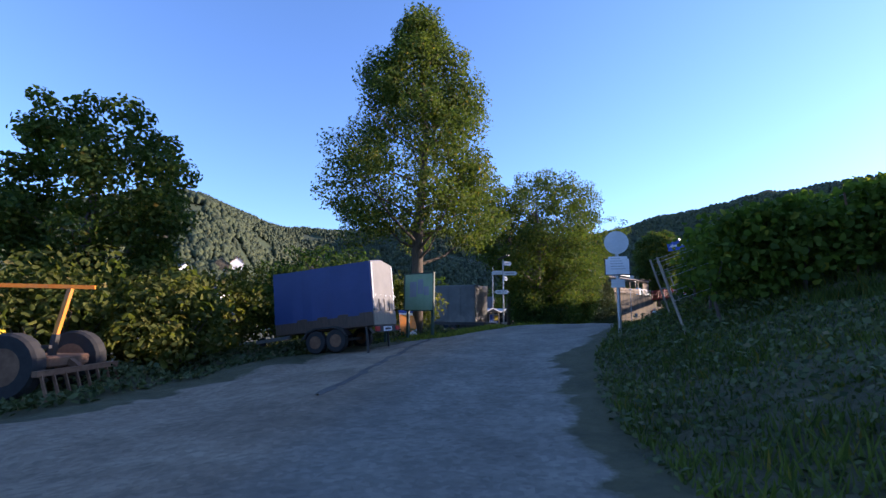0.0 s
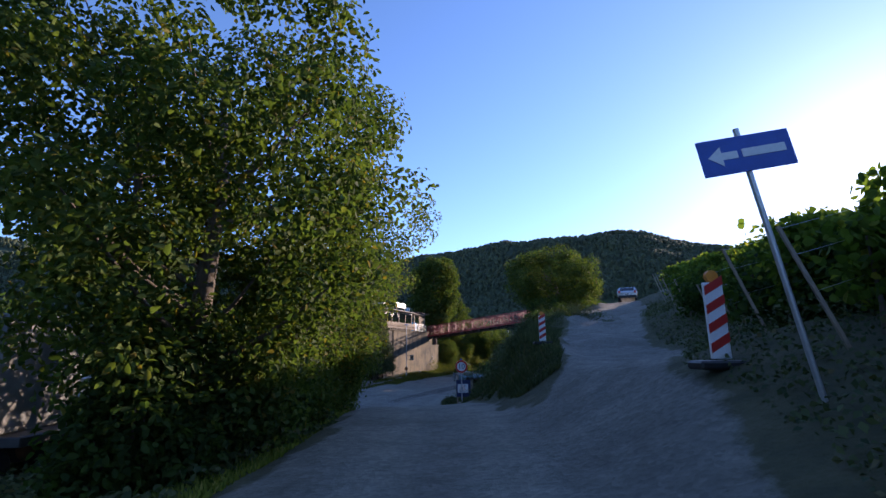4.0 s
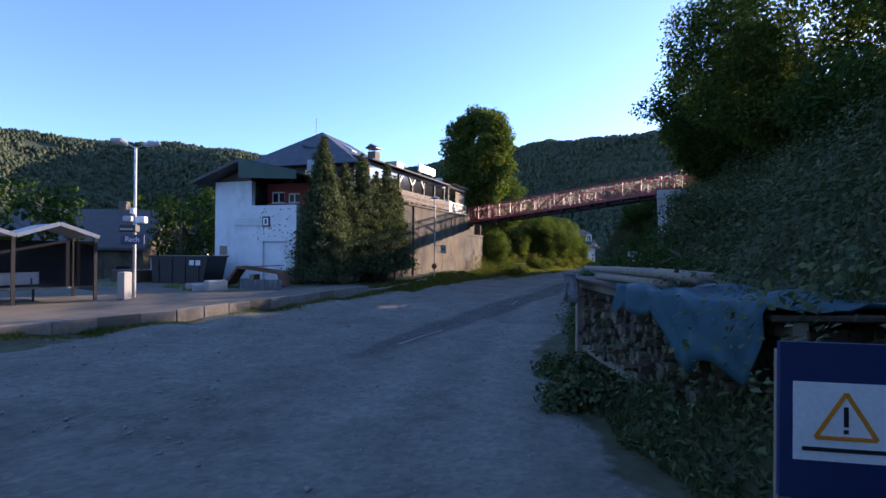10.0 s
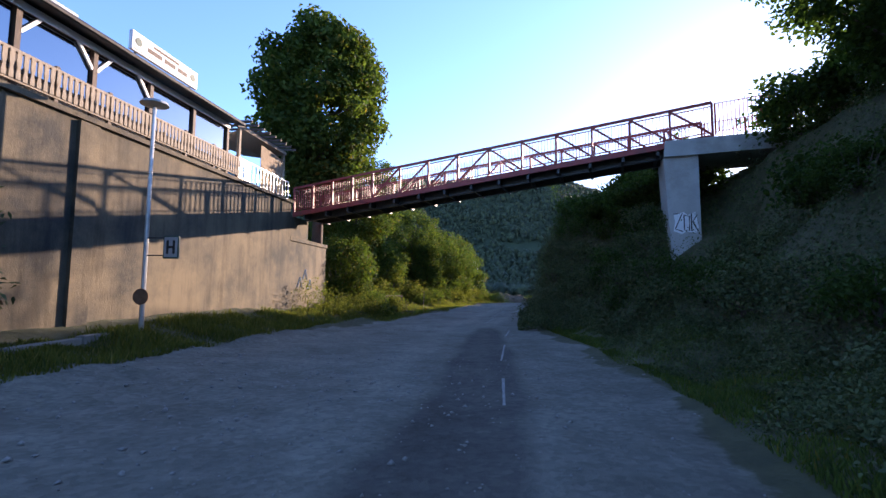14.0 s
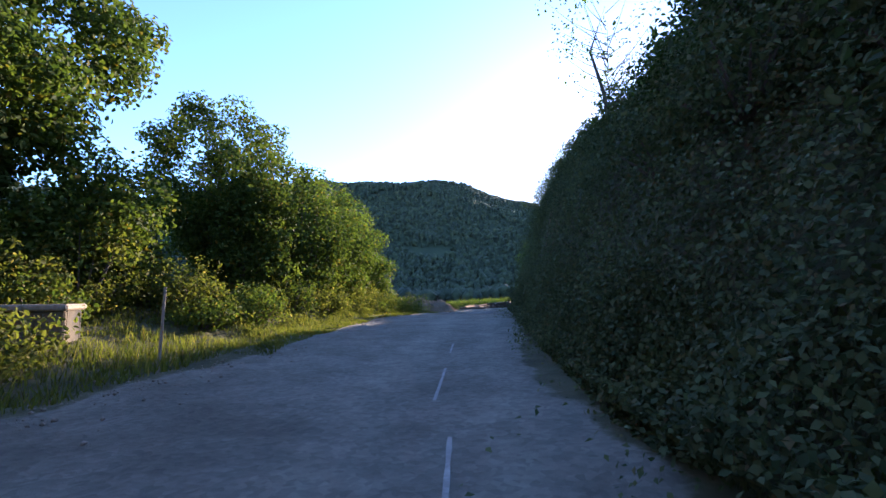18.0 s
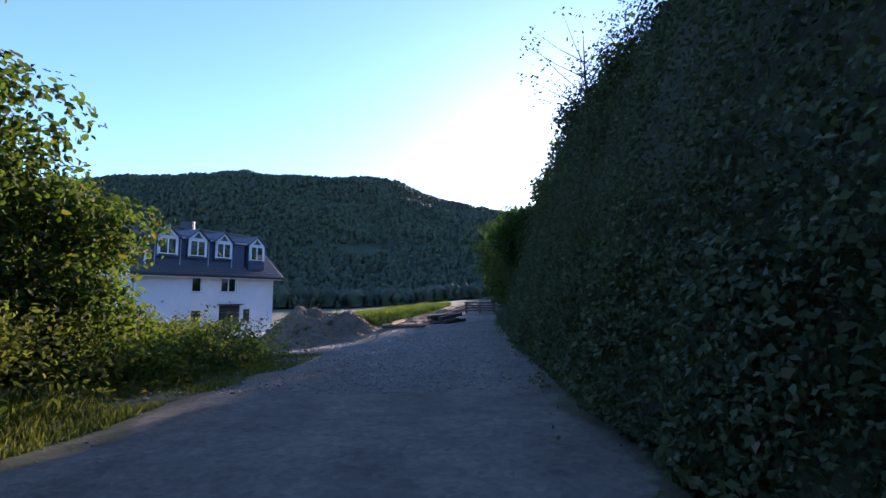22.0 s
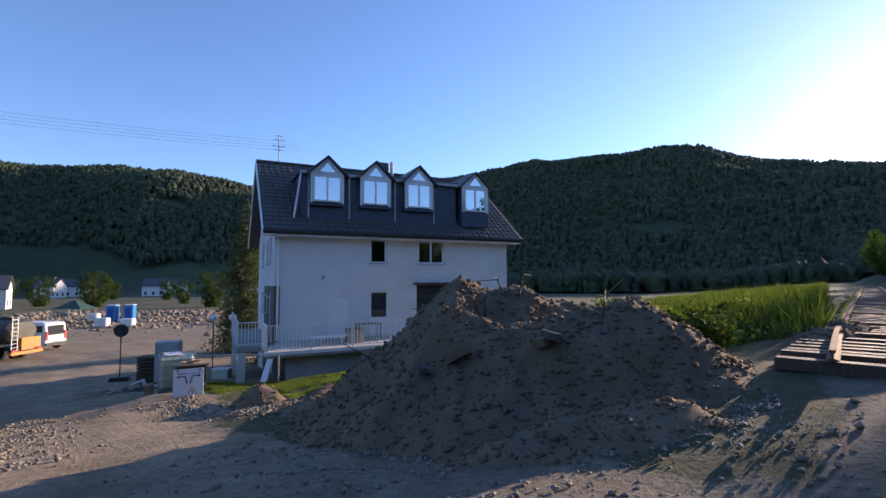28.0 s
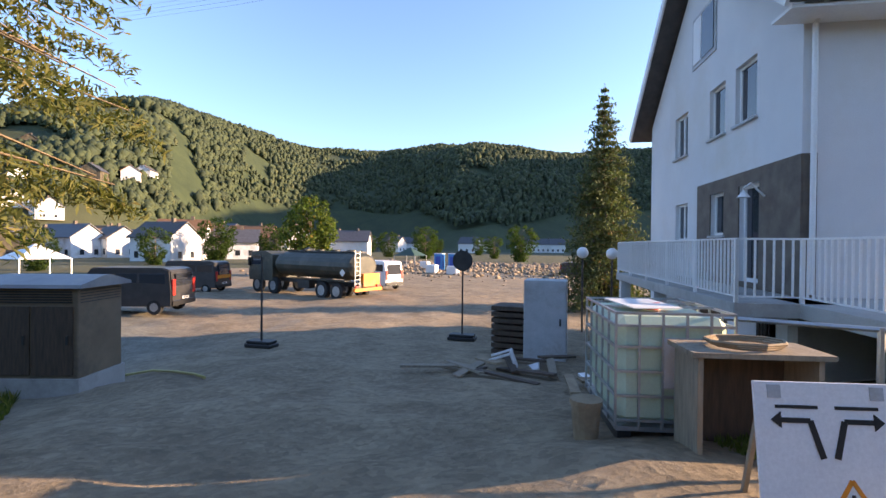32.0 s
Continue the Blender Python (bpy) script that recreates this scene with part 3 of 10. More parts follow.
# middle and half width of the strip of old dark asphalt, by y
TAR = ((-9, -2, 3, 7.5, 12, 18, 26, 31), (-2.2, -1.6, -1.0, -.7, .0, .45, 1.0, 1.5), (.35, .5, .75, .75, .8, .8, .6, .35))


def foot(yy):
    """Where the bank begins, right of the middle of the road."""
    return np.interp(yy, (-21, -12, 0, 4, 8, 13, 17, 20, 22, 25, 29, 32, 100), (2.2, 2.2, 2.4, 2.7, 3.6, 6.0, 6.2, 5.7, 5.1, 4.4, 3.2, 2.1, 2.1))


def bare_clay(yy, d):
    """Under 1 where the cutting has slipped and shows its clay."""
    return np.hypot((yy - 46.2 - (d - 3.2) * 1.5) / 1.2, (d - 3.25) / .4)


def make_ground():
    xs, ys = lines(-24, 20, 0.45, -1700, 1500), lines(-58, 96, 0.45, -1200, 1700)
    gx, gy = np.meshgrid(xs, ys)
    x, y = gx.ravel(), gy.ravel()
    z = ground_height(x, y)
    nx, ny = len(xs), len(ys)
    i = np.arange(nx * ny).reshape(ny, nx)
    q = np.stack([i[:-1, :-1], i[:-1, 1:], i[1:, 1:], i[1:, :-1]], -1).reshape(-1, 4)
    me = quad_mesh("ground", np.stack([x, y, z], 1), q, ground_material())
    me.polygons.foreach_set("use_smooth", [True] * len(me.polygons))
    yy, _, d, s = along(MAIN, x, y)
    _, _, bd, bs = along(BRANCH, x, y)
    edge = 0.35 * vnoise(x * 0.6, y * 0.6, 11) + 0.2 * vnoise(x * 1.7, y * 1.7, 12)
    left = np.interp(yy, (-60, -45, -34, -24, -18, -12, 0, 14, 24, 34, 39, 42, 47, 54, 62, 90), (8.5, 6.0, 3.2, 2.4, 3.6, 8.8, 9.2, 7.6, 6.0, 4.9, 4.7, 4.5, 4.3, 3.9, 4.9, 5))
    right = np.interp(yy, (-60, -46, -40, -34, -28, -20, -10, 0, 8, 14, 20, 27, 32, 64, 75), (1.1, .9, 1.2, 1.6, 1.5, 1.6, 1.7, 1.8, 2.2, 3.3, 3.5, 2.6, 1.6, 1.6, 3))
    gravel = smoothstep(left + edge + np.minimum(d, 0), -0.3, 0.5) * smoothstep(right + edge - np.maximum(d, 0), -0.3, 0.4) * smoothstep(-yy, -90, -84)
    bl = np.interp(bs, (0, 8, 16, 22, 40), (4.5, 3.6, 3.2, 5, 16))
    br = np.interp(bs, (0, 7, 9, 12, 18, 22, 40), (6, 5, 4, 2.4, 2.2, 4, 16))
    gravel = np.maximum(gravel, smoothstep(np.where(bd > 0, br, bl) + edge - np.abs(bd), -0.3, 0.6) * (bs > 1.0))
    gravel = gravel * (1 - smoothstep(bd, 2.3, 3.2) * smoothstep(bs, 10.5, 12) * (bs < 19) * (np.abs(bd) < 14) * (y < 84))
    lot = smoothstep(-x, 9, 11) * smoothstep(y, 76, 79) * smoothstep(-y, -122, -118)
    gravel = np.maximum(gravel, lot * (x > -75))
    ramp_in, ramp_out = np.interp(yy, RAMP[0], RAMP[1]), np.interp(yy, RAMP[0], RAMP[2])
    upper = smoothstep(d + edge * .5 - ramp_in, -.3, .3) * smoothstep(ramp_out + edge * .5 - d, -.3, .4) * smoothstep(yy, -34, -30) * smoothstep(-yy, -34, -28)
    gravel = np.maximum(gravel, upper)
    warm = smoothstep(bs, 5, 14) * smoothstep(9 - np.abs(bd), 0, 4)
    warm = np.maximum(warm, lot)
    warm = np.maximum(warm, smoothstep(-yy, 36, 44) * smoothstep(np.abs(d), 1.4, 2.4) * 0.8)
    soil = smoothstep(yy, 44, 56) * smoothstep(-bs, -12, -5) * smoothstep(12 - np.abs(d), 0, 4)
    track = np.exp(-((np.abs(d + 0.25 + 0.3 * vnoise(yy / 9, yy * 0, 31)) - 0.85) / 0.33) ** 2) * (yy < 66)
    track = np.maximum(track, np.exp(-((np.abs(bd + 0.2) - 0.9) / 0.35) ** 2) * (bs > 3) * (bs < 45))
    tar_mid = np.interp(y, TAR[0], TAR[1])
    tar_half = np.interp(y, TAR[0], TAR[2])
    tar = smoothstep(tar_half + .25 * edge - np.abs(x - tar_mid), -.3, .35) * smoothstep(y, -9, -4) * smoothstep(-y, -31, -25)
    bare = smoothstep(1.5 - bare_clay(yy, d) + edge, 0, .6)
    far = smoothstep(np.hypot(x, y - 20), 230, 330)
    for key, val in (("gravel", gravel), ("warm", warm), ("forest", far), ("soil", soil), ("track", track), ("tar", tar), ("bare", bare)):
        me.attributes.new(key, "FLOAT", "POINT").data.foreach_set("value", np.asarray(val, np.float32))
    return tagged(new("ground", me), "dusty grey gravel road through weedy verges and a valley floor", "ground", kind="structure")


def ground_material():
    m, t, b = nodes_of("ground_soil", 0.95)

    def mask(key):
        a = t.nodes.new("ShaderNodeAttribute")
        a.attribute_name = key
        return a.outputs["Fac"]
    fine, mid, big = noise_out(t, 28, 8, 0.75), noise_out(t, 2.2, 8, 0.7), noise_out(t, 0.25, 5, 0.6)
    grit = t.nodes.new("ShaderNodeTexVoronoi")
    tc = t.nodes.new("ShaderNodeTexCoord")
    t.links.new(tc.outputs["Object"], grit.inputs["Vector"])
    grit.inputs["Scale"].default_value = 14
    cool = ramp(t, mid, [(0.25, (0.148, 0.143, 0.117)), (0.5, (0.196, 0.19, 0.158)), (0.75, (0.25, 0.244, 0.206))])
    brown = ramp(t, mid, [(0.25, (0.1, 0.08, 0.054)), (0.5, (0.163, 0.132, 0.091)), (0.8, (0.24, 0.2, 0.146))])
    warm = ramp(t, mid, [(0.25, (0.19, 0.145, 0.096)), (0.5, (0.28, 0.217, 0.148)), (0.8, (0.38, 0.305, 0.215))])
    road = mix_color(t, mask("warm"), mix_color(t, mask("soil"), cool, brown), warm)
    patchy = ramp(t, math_node(t, "ADD", noise_out(t, 0.7, 6, 0.7), math_node(t, "MULTIPLY", mask("track"), 0.22)), [(0.36, (0.74, 0.71, 0.67)), (0.53, (1, 0.99, 0.97)), (0.76, (1.26, 1.24, 1.2))])
    old_tar = ramp(t, mid, [(0.25, (0.05, 0.045, 0.04)), (0.55, (0.085, 0.077, 0.068)), (0.8, (0.13, 0.12, 0.105))])
    tar_edge = ramp(t, math_node(t, "ADD", mask("tar"), math_node(t, "MULTIPLY", math_node(t, "SUBTRACT", mid, 0.5), 0.8)), [(0.3, (0, 0, 0)), (0.75, (0.85, 0.85, 0.85))])
    road = mix_color(t, tar_edge, road, old_tar)
    road = mix_color(t, 0.9, road, patchy, "MULTIPLY")
    road = mix_color(t, 0.5, road, ramp(t, grit.outputs["Color"], [(0.1, (0.6, 0.6, 0.6)), (0.9, (1.35, 1.33, 1.3))]), "MULTIPLY")
    road = mix_color(t, 0.5, road, ramp(t, big, [(0.35, (0.72, 0.7, 0.68)), (0.65, (1.1, 1.1, 1.1))]), "MULTIPLY")
    verge = ramp(t, mid, [(0.3, (0.045, 0.05, 0.022)), (0.55, (0.085, 0.085, 0.038)), (0.8, (0.15, 0.125, 0.075))])
    wood = ramp(t, noise_out(t, 0.06, 8, 0.7), [(0.3, (0.02, 0.035, 0.014)), (0.7, (0.05, 0.07, 0.025))])
    clay = ramp(t, mid, [(0.3, (0.12, 0.062, 0.026)), (0.7, (0.27, 0.155, 0.07))])
    verge = mix_color(t, mask("bare"), verge, clay)
    verge = mix_color(t, mask("forest"), verge, wood)
    edge = math_node(t, "ADD", mask("gravel"), math_node(t, "MULTIPLY", math_node(t, "SUBTRACT", mid, 0.5), 0.9))
    edge = ramp(t, edge, [(0.42, (0, 0, 0)), (0.6, (1, 1, 1))])
    t.links.new(mix_color(t, edge, verge, road), b.inputs["Base Color"])
    bump(t, b, math_node(t, "ADD", math_node(t, "MULTIPLY", grit.outputs["Distance"], 0.6), math_node(t, "ADD", fine, mid)), 0.7, 0.05)
    return m


ground = make_ground()

# ---- buildings ----


def wall_cells(bm, u0, u1, z0, z1, holes, y0, y1):
    """A wall along x from y0 to y1 thick, with rectangular openings (u0, u1, z0, z1) that go through it."""
    us = sorted({u0, u1, *[v for h in holes for v in h[:2]]})
    zs = sorted({z0, z1, *[v for h in holes for v in h[2:]]})
    nu, nz = len(us) - 1, len(zs) - 1
    solid = [[not any(h[0] < (us[i] + us[i + 1]) / 2 < h[1] and h[2] < (zs[k] + zs[k + 1]) / 2 < h[3] for h in holes) for k in range(nz)] for i in range(nu)]
    seen = {}

    def v(i, k, back):
        key = (i, k, back)
        if key not in seen:
            seen[key] = bm.verts.new((us[i], y1 if back else y0, zs[k]))
        return seen[key]

    def full(i, k):
        return 0 <= i < nu and 0 <= k < nz and solid[i][k]
    for i in range(nu):
        for k in range(nz):
            if not solid[i][k]:
                continue
            bm.faces.new((v(i, k, 0), v(i + 1, k, 0), v(i + 1, k + 1, 0), v(i, k + 1, 0)))
            bm.faces.new((v(i, k + 1, 1), v(i + 1, k + 1, 1), v(i + 1, k, 1), v(i, k, 1)))
            for di, dk, a, c in ((-1, 0, (i, k + 1), (i, k)), (1, 0, (i + 1, k), (i + 1, k + 1)), (0, -1, (i, k), (i + 1, k)), (0, 1, (i + 1, k + 1), (i, k + 1))):
                if not full(i + di, k + dk):
                    bm.faces.new((v(*c, 0), v(*a, 0), v(*a, 1), v(*c, 1)))
    return bm


def window(parent, u0, u1, z0, z1, y, name="window", mullions=1, frame="white_paint", glass="glass", sill=True, depth=0.12, turn=None, curtain=None):
    """A window in a wall whose outer face lies at y and looks towards -y: frame, panes, sill."""
    m = turn or Matrix()
    fw = 0.07
    bm = bmesh.new()
    for a in ((u0, u0 + fw, z0, z1), (u1 - fw, u1, z0, z1), (u0 + fw, u1 - fw, z0, z0 + fw), (u0 + fw, u1 - fw, z1 - fw, z1)):
        box(bm, a[0], a[1], y + depth - 0.03, y + depth + 0.05, a[2], a[3], m=m)
    for k in range(mullions):
        c = u0 + (u1 - u0) * (k + 1) / (mullions + 1)
        box(bm, c - 0.04, c + 0.04, y + depth - 0.035, y + depth + 0.045, z0 + fw, z1 - fw, m=m)
    win = part(name, bm, M[frame], parent)
    n = mullions + 1
    for k in range(n):
        a = u0 + fw + (u1 - u0 - 2 * fw) * k / n
        c = u0 + fw + (u1 - u0 - 2 * fw) * (k + 1) / n
        part("pane", boxm(a, c, y + depth, y + depth + 0.02, z0 + fw, z1 - fw, m=m), M[glass], win)
    if sill:
        part("sill", boxm(u0 - 0.06, u1 + 0.06, y - 0.07, y + depth - 0.03, z0 - 0.05, z0, m=m), M["grey_paint"], win)
    return win


def railing(parent, pts, height, material, spacing=0.13, post=1.6, bar=0.012, name="railing"):
    """Rail with upright bars between points at deck height: each bar a piece of its own."""
    bm = bmesh.new()
    up = Vector((0, 0, height))
    for a, c in zip(pts, pts[1:]):
        a, c = Vector(a), Vector(c)
        beam(bm, a + up, c + up, 0.045, 0.03)
        beam(bm, a + Vector((0, 0, 0.09)), c + Vector((0, 0, 0.09)), 0.03, 0.02)
    rail = part(name, bm, M[material], parent)
    shared = {}
    for a, c in zip(pts, pts[1:]):
        a, c = Vector(a), Vector(c)
        for kind, step, low, w in (("railing_bar", spacing, .09, bar * 2), ("railing_post", post, 0, .05)):
            n = max(1, round((c - a).length / step))
            for k in range(n + 1):
                if kind in shared:
                    o = new(kind, shared[kind])
                    o.parent = rail
                else:
                    o = part(kind, beamm((0, 0, low), (0, 0, height), w, w, up=(0, 1, 0)), M[material], rail)
                    shared[kind] = o.data
                o.location = a.lerp(c, k / n)
    return rail


def roof_tiles(parent, origin, along_v, up_v, cols, rows, w=0.3, h=0.34, keep=None, material="tile"):
    """Single roof tiles that share one mesh, laid row over row."""
    bm = bmesh.new()
    prof = [(-w / 2, 0.0), (-w / 4, 0.035), (0, 0.012), (w / 4, 0.0), (w / 2, 0.0)]
    lo = [bm.verts.new((p[0], 0, p[1] + 0.035)) for p in prof]
    hi = [bm.verts.new((p[0], h * 1.12, p[1] + 0.008)) for p in prof]
    dn = [bm.verts.new((p[0], 0, p[1] + 0.005)) for p in prof]
    for i in range(4):
        bm.faces.new((lo[i], lo[i + 1], hi[i + 1], hi[i]))
        bm.faces.new((dn[i], dn[i + 1], lo[i + 1], lo[i]))
    me = bpy.data.meshes.new("roof_tile")
    bm.to_mesh(me)
    bm.free()
    me.materials.append(M[material])
    a, u = Vector(along_v).normalized(), Vector(up_v).normalized()
    nrm = a.cross(u)
    rot = Matrix((a, u, nrm)).transposed().to_4x4()
    rng = random.Random(5)
    for r in range(rows):
        for c in range(cols):
            if keep and not keep(c * w, r * h):
                continue
            p = Vector(origin) + a * (c * w + w / 2) + u * (r * h)
            ob = new("roof_tile", me)
            ob.parent = parent
            ob.matrix_local = Matrix.Translation(p) @ rot @ pose(0, 0, 0, rng.uniform(-.6, .6), 0, rng.uniform(-1, 1))


def white_house():
    h = thing("house", pose(-4.78, 84.27, 0, 0, 0, 42.74), "white rendered three-storey house with slate-clad dormers and a terrace", "house")
    L, D, z0, eave = 12.0, 8.6, -1.5, 3.45
    front = [(4.3, 5.12, 1.95, 3.12), (6.78, 8.21, 1.95, 3.15), (4.3, 5.2, -1.38, 0.6), (6.66, 8.62, -1.1, 0.9), (8.93, 9.72, -.55, .6)]
    part("front_wall", wall_cells(bmesh.new(), 0, L, z0, eave, front, 0, 0.3), M["white_wall"], h)
    part("basement_wall", boxm(-0.02, L, 0.0, 0.3, -4.1, z0 - 0.003), M["concrete"], h)
    part("back_wall", boxm(0, L, D - 0.3, D, -4.1, eave), M["white_wall"], h)
    # gable walls, turned so that their outer face looks to -x
    side = pose(0, 0, 0, 0, 0, 90) @ Matrix.Diagonal((1, 1, 1, 1))
    gl = [(1.5, 2.4, 1.95, 3.2), (2.9, 3.75, 1.95, 3.15), (5.2, 6.2, 1.9, 3.1), (1.3, 2.15, -1.38, .62), (2.85, 3.6, -.4, .6), (5.15, 6.1, -.5, .55), (2.2, 4.2, -3.9, -1.9), (0.7, 1.7, -3.9, -1.95)]
    bm = wall_cells(bmesh.new(), 0.3, D - 0.3, -4.1, eave, gl, 0, 0.3)
    flip = Matrix(((0, 1, 0, 0), (1, 0, 0, 0), (0, 0, 1, 0), (0, 0, 0, 1)))      # wall's length to y, its face to -x
    bmesh.ops.transform(bm, matrix=flip, verts=bm.verts)
    bmesh.ops.reverse_faces(bm, faces=bm.faces)
    prism(bm, [(0.0, eave), (D, eave), (D / 2, 7.05)], "x", 0.0, 0.3)
    part("gable_wall", bm, M["white_wall"], h)
    bm = boxm(L - 0.3, L, 0.3, D - 0.3, -4.1, eave)
    prism(bm, [(0.0, eave), (D, eave), (D / 2, 7.05)], "x", L - 0.3, L)
    part("gable_wall", bm, M["white_wall"], h)
    part("floor_slab", boxm(0.3, L - 0.3, 0.3, D - 0.3, -1.7, -1.45), M["concrete"], h)
    part("floor_slab", boxm(0.3, L - 0.3, 0.3, D - 0.3, 1.1, 1.3), M["concrete"], h)
    part("floor_slab", boxm(0.3, L - 0.3, 0.3, D - 0.3, 3.3, 3.44), M["concrete"], h)
    # windows
    window(h, *front[0], 0, mullions=0, glass="mirror_glass")
    window(h, *front[1], 0, mullions=1, glass="mirror_glass")
    window(h, *front[4], 0, mullions=0)
    d = window(h, *front[2], 0, name="terrace_door", mullions=0, sill=False)
    part("door_panel", boxm(4.37, 5.13, 0.1, 0.13, -1.31, -.62), M["white_paint"], d)
    g = window(h, *front[3], 0, name="veranda_window", mullions=0, frame="wood_dark", sill=False)
    for z in (-.3, .3):
        part("window_bar", boxm(6.75, 8.55, 0.07, 0.1, z, z + 0.05), M["wood_dark"], g)
    part("window_canopy", boxm(6.5, 8.78, -0.22, 0.0, .9, 1.0), M["wood_dark"], h)
    for q in gl[:3] + [gl[4], gl[5]]:
        window(h, *q, 0, mullions=0 if q[1] - q[0] < .9 else 1, turn=flip)
    dd = window(h, *gl[3], 0, name="side_door", mullions=0, sill=False, turn=flip)
    part("gable_window", boxm(-0.03, 0.02, 3.4, 4.85, 4.05, 5.4), M["grey_paint"], h)
    part("gable_window", boxm(-0.05, -0.028, 3.5, 4.2, 4.15, 5.3), M["glass"], h)
    part("gable_window", boxm(-0.05, -0.028, 4.25, 4.75, 4.15, 5.3), M["white_paint"], h)
    # stone cladding round the side door, cut round its openings
    bm = wall_cells(bmesh.new(), -0.03, 4.4, z0, .9, [gl[3], gl[4]], -0.03, -0.003)
    bmesh.ops.transform(bm, matrix=flip, verts=bm.verts)
    part("stone_cladding", bm, M["brown_panel"], h)
    part("door_lamp", tubem([(-0.05, 1.05, .3), (-.3, 1.05, .55), (-.42, 1.05, .45), (-.42, 1.05, .28)], [.02, .02, .03, .12], 8), M["white_paint"], h)
    part("corner_cladding", boxm(0.003, 0.22, -0.03, -0.003, z0, .9), M["brown_panel"], h)
    part("bay_panel", boxm(2.34, 3.24, -.05, -0.003, -1.45, .33), M["sign_white"], h, "pale grey panel leaning on the wall")
    tr = part("trellis", boxm(5.55, 6.62, -0.035, -0.004, -.8, -.76), M["white_paint"], h)
    for k in range(8):
        a = 5.57 + k * 0.125
        part("slat", beamm((a, -0.04, -.76), (min(a + .5, 6.6), -0.04, -.76 + min(.5, 6.6 - a) * 1.8), .018, .018), M["white_paint"], tr)
        part("slat", beamm((a, -0.06, .17), (min(a + .5, 6.6), -0.06, .17 - min(.5, 6.6 - a) * 1.8), .018, .018), M["white_paint"], tr)
    part("wall_lamp", tubem([(2.08, 0, 1.26), (2.08, -.12, 1.26)], [.09, .05], 8), M["grey_paint"], h)
    part("downpipe", tubem([(.18, -.35, 3.35), (.12, -.1, 3.0), (.12, -.09, -1.45)], .045, 7), M["white_paint"], h)
    # roof
    up = Vector((0, D / 2 + .65, 7.4 - 3.33))
    bm = bmesh.new()
    prism(bm, [(-.65, 3.28), (D / 2, 7.36), (D + .65, 3.28), (D + .65, 3.12), (D / 2, 7.15), (-.65, 3.12)], "x", -.55, L + .6)
    part("roof", bm, M["tile"], h)
    part("eave_soffit", boxm(-.5, L + .55, -.6, -0.003, 3.06, 3.115), M["white_paint"], h, "cream boarded eaves")
    part("gutter", tubem([(-.55, -.72, 3.24), (L + .6, -.72, 3.24)], .065, 8), M["dark_steel"], h)
    for yy in (-1, 1):
        bm = bmesh.new()
        beam(bm, (-.58, D / 2, 7.28), (-.58, D / 2 + yy * (D / 2 + .66), 3.2), .05, .26)
        part("bargeboard", bm, M["white_paint"], h)
    u = up.normalized()
    roof_tiles(h, (-.55, -.66, 3.3), (1, 0, 0), u, 44, 18, keep=lambda a, r: (a < 1.6 and r < 6.1) or (a > 9.4 and r < 6.1 and not (9.6 < a < 11.5 and r > 1.2)) or r < 0.9)
    part("ridge_cap", tubem([(-.55, D / 2, 7.38), (L + .6, D / 2, 7.38)], .1, 8), M["tile"], h)
    # slate-clad dormer band with three gablets, and one apart
    band = part("dormer_band", boxm(1.1, 8.95, .12, 3.2, 3.95, 6.1), M["dark_blue_grey"], h, "dark slate-clad dormer band")
    part("band_roof", boxm(1.0, 9.05, -.02, 3.2, 6.1, 6.2), M["slate"], band)
    part("band_fascia", boxm(1.0, 9.05, -.05, -.021, 5.99, 6.12), M["grey_paint"], band)
    part("band_edge", prismm([(.8, 3.9), (1.1, 6.1), (1.05, 6.1), (.74, 3.9)], "y", .05, .3), M["white_paint"], band)
    for a in (1.75, 3.62, 5.9, 8.0):
        part("dormer_pipe", tubem([(a - .35, .06, 6.05), (a - .35, .06, 4.0)], .04, 6), M["grey_paint"], band)
    for k, c in enumerate((2.2, 4.5, 6.75, 9.98)):
        w = .76 if k < 3 else .8
        dm = part("dormer", prismm([(c - w, 3.9 if k == 3 else 4.55), (c + w, 3.9 if k == 3 else 4.55), (c + w, 6.02), (c, 6.78), (c - w, 6.02)], "y", -.12, 3.0), M["dark_blue_grey"], h, "slate-clad gabled dormer")
        rf = bmesh.new()
        for s in (-1, 1):
            prism(rf, [(c, 6.86), (c + s * (w + .22), 5.98), (c + s * (w + .22), 5.9), (c, 6.77)], "y", -.3, 3.1)
        part("dormer_roof", rf, M["slate"], dm)
        tr = bmesh.new()
        for s in (-1, 1):
            beam(tr, (c, -.31, 6.82), (c + s * (w + .2), -.31, 5.95), .03, .06)
        part("dormer_trim", tr, M["slate"], dm)
        part("gable_board", prismm([(c - w, 5.93), (c + w, 5.93), (c + w, 6.0), (c, 6.74), (c - w, 6.0)], "y", -.17, -.121), M["old_white"], dm, "pale painted gable boards")
        for s in (-1, 1):
            part("corner_board", boxm(min(c + s * .65, c + s * w), max(c + s * .65, c + s * w), -.17, -.121, 4.66, 5.929), M["old_white"], dm)
        window(h, c - .64, c + .64, 4.72, 5.92, -.28, name="dormer_window", mullions=1, sill=False, glass="mirror_glass")
        part("gable_light", prismm([(c - .36, 6.1), (c + .36, 6.1), (c, 6.52)], "y", -.186, -.172), M["mirror_glass"], dm)
    part("chimney", boxm(5.9, 6.6, D / 2 - .35, D / 2 + .35, 6.4, 7.95, .02), M["slate"], h)
    part("chimney_cap", tubem([(6.9, D / 2, 7.2), (6.9, D / 2, 8.1)], .12, 8), M["galvanised"], h)
    bm = tubem([(.55, D / 2, 7.3), (.55, D / 2, 8.95)], .025, 6)
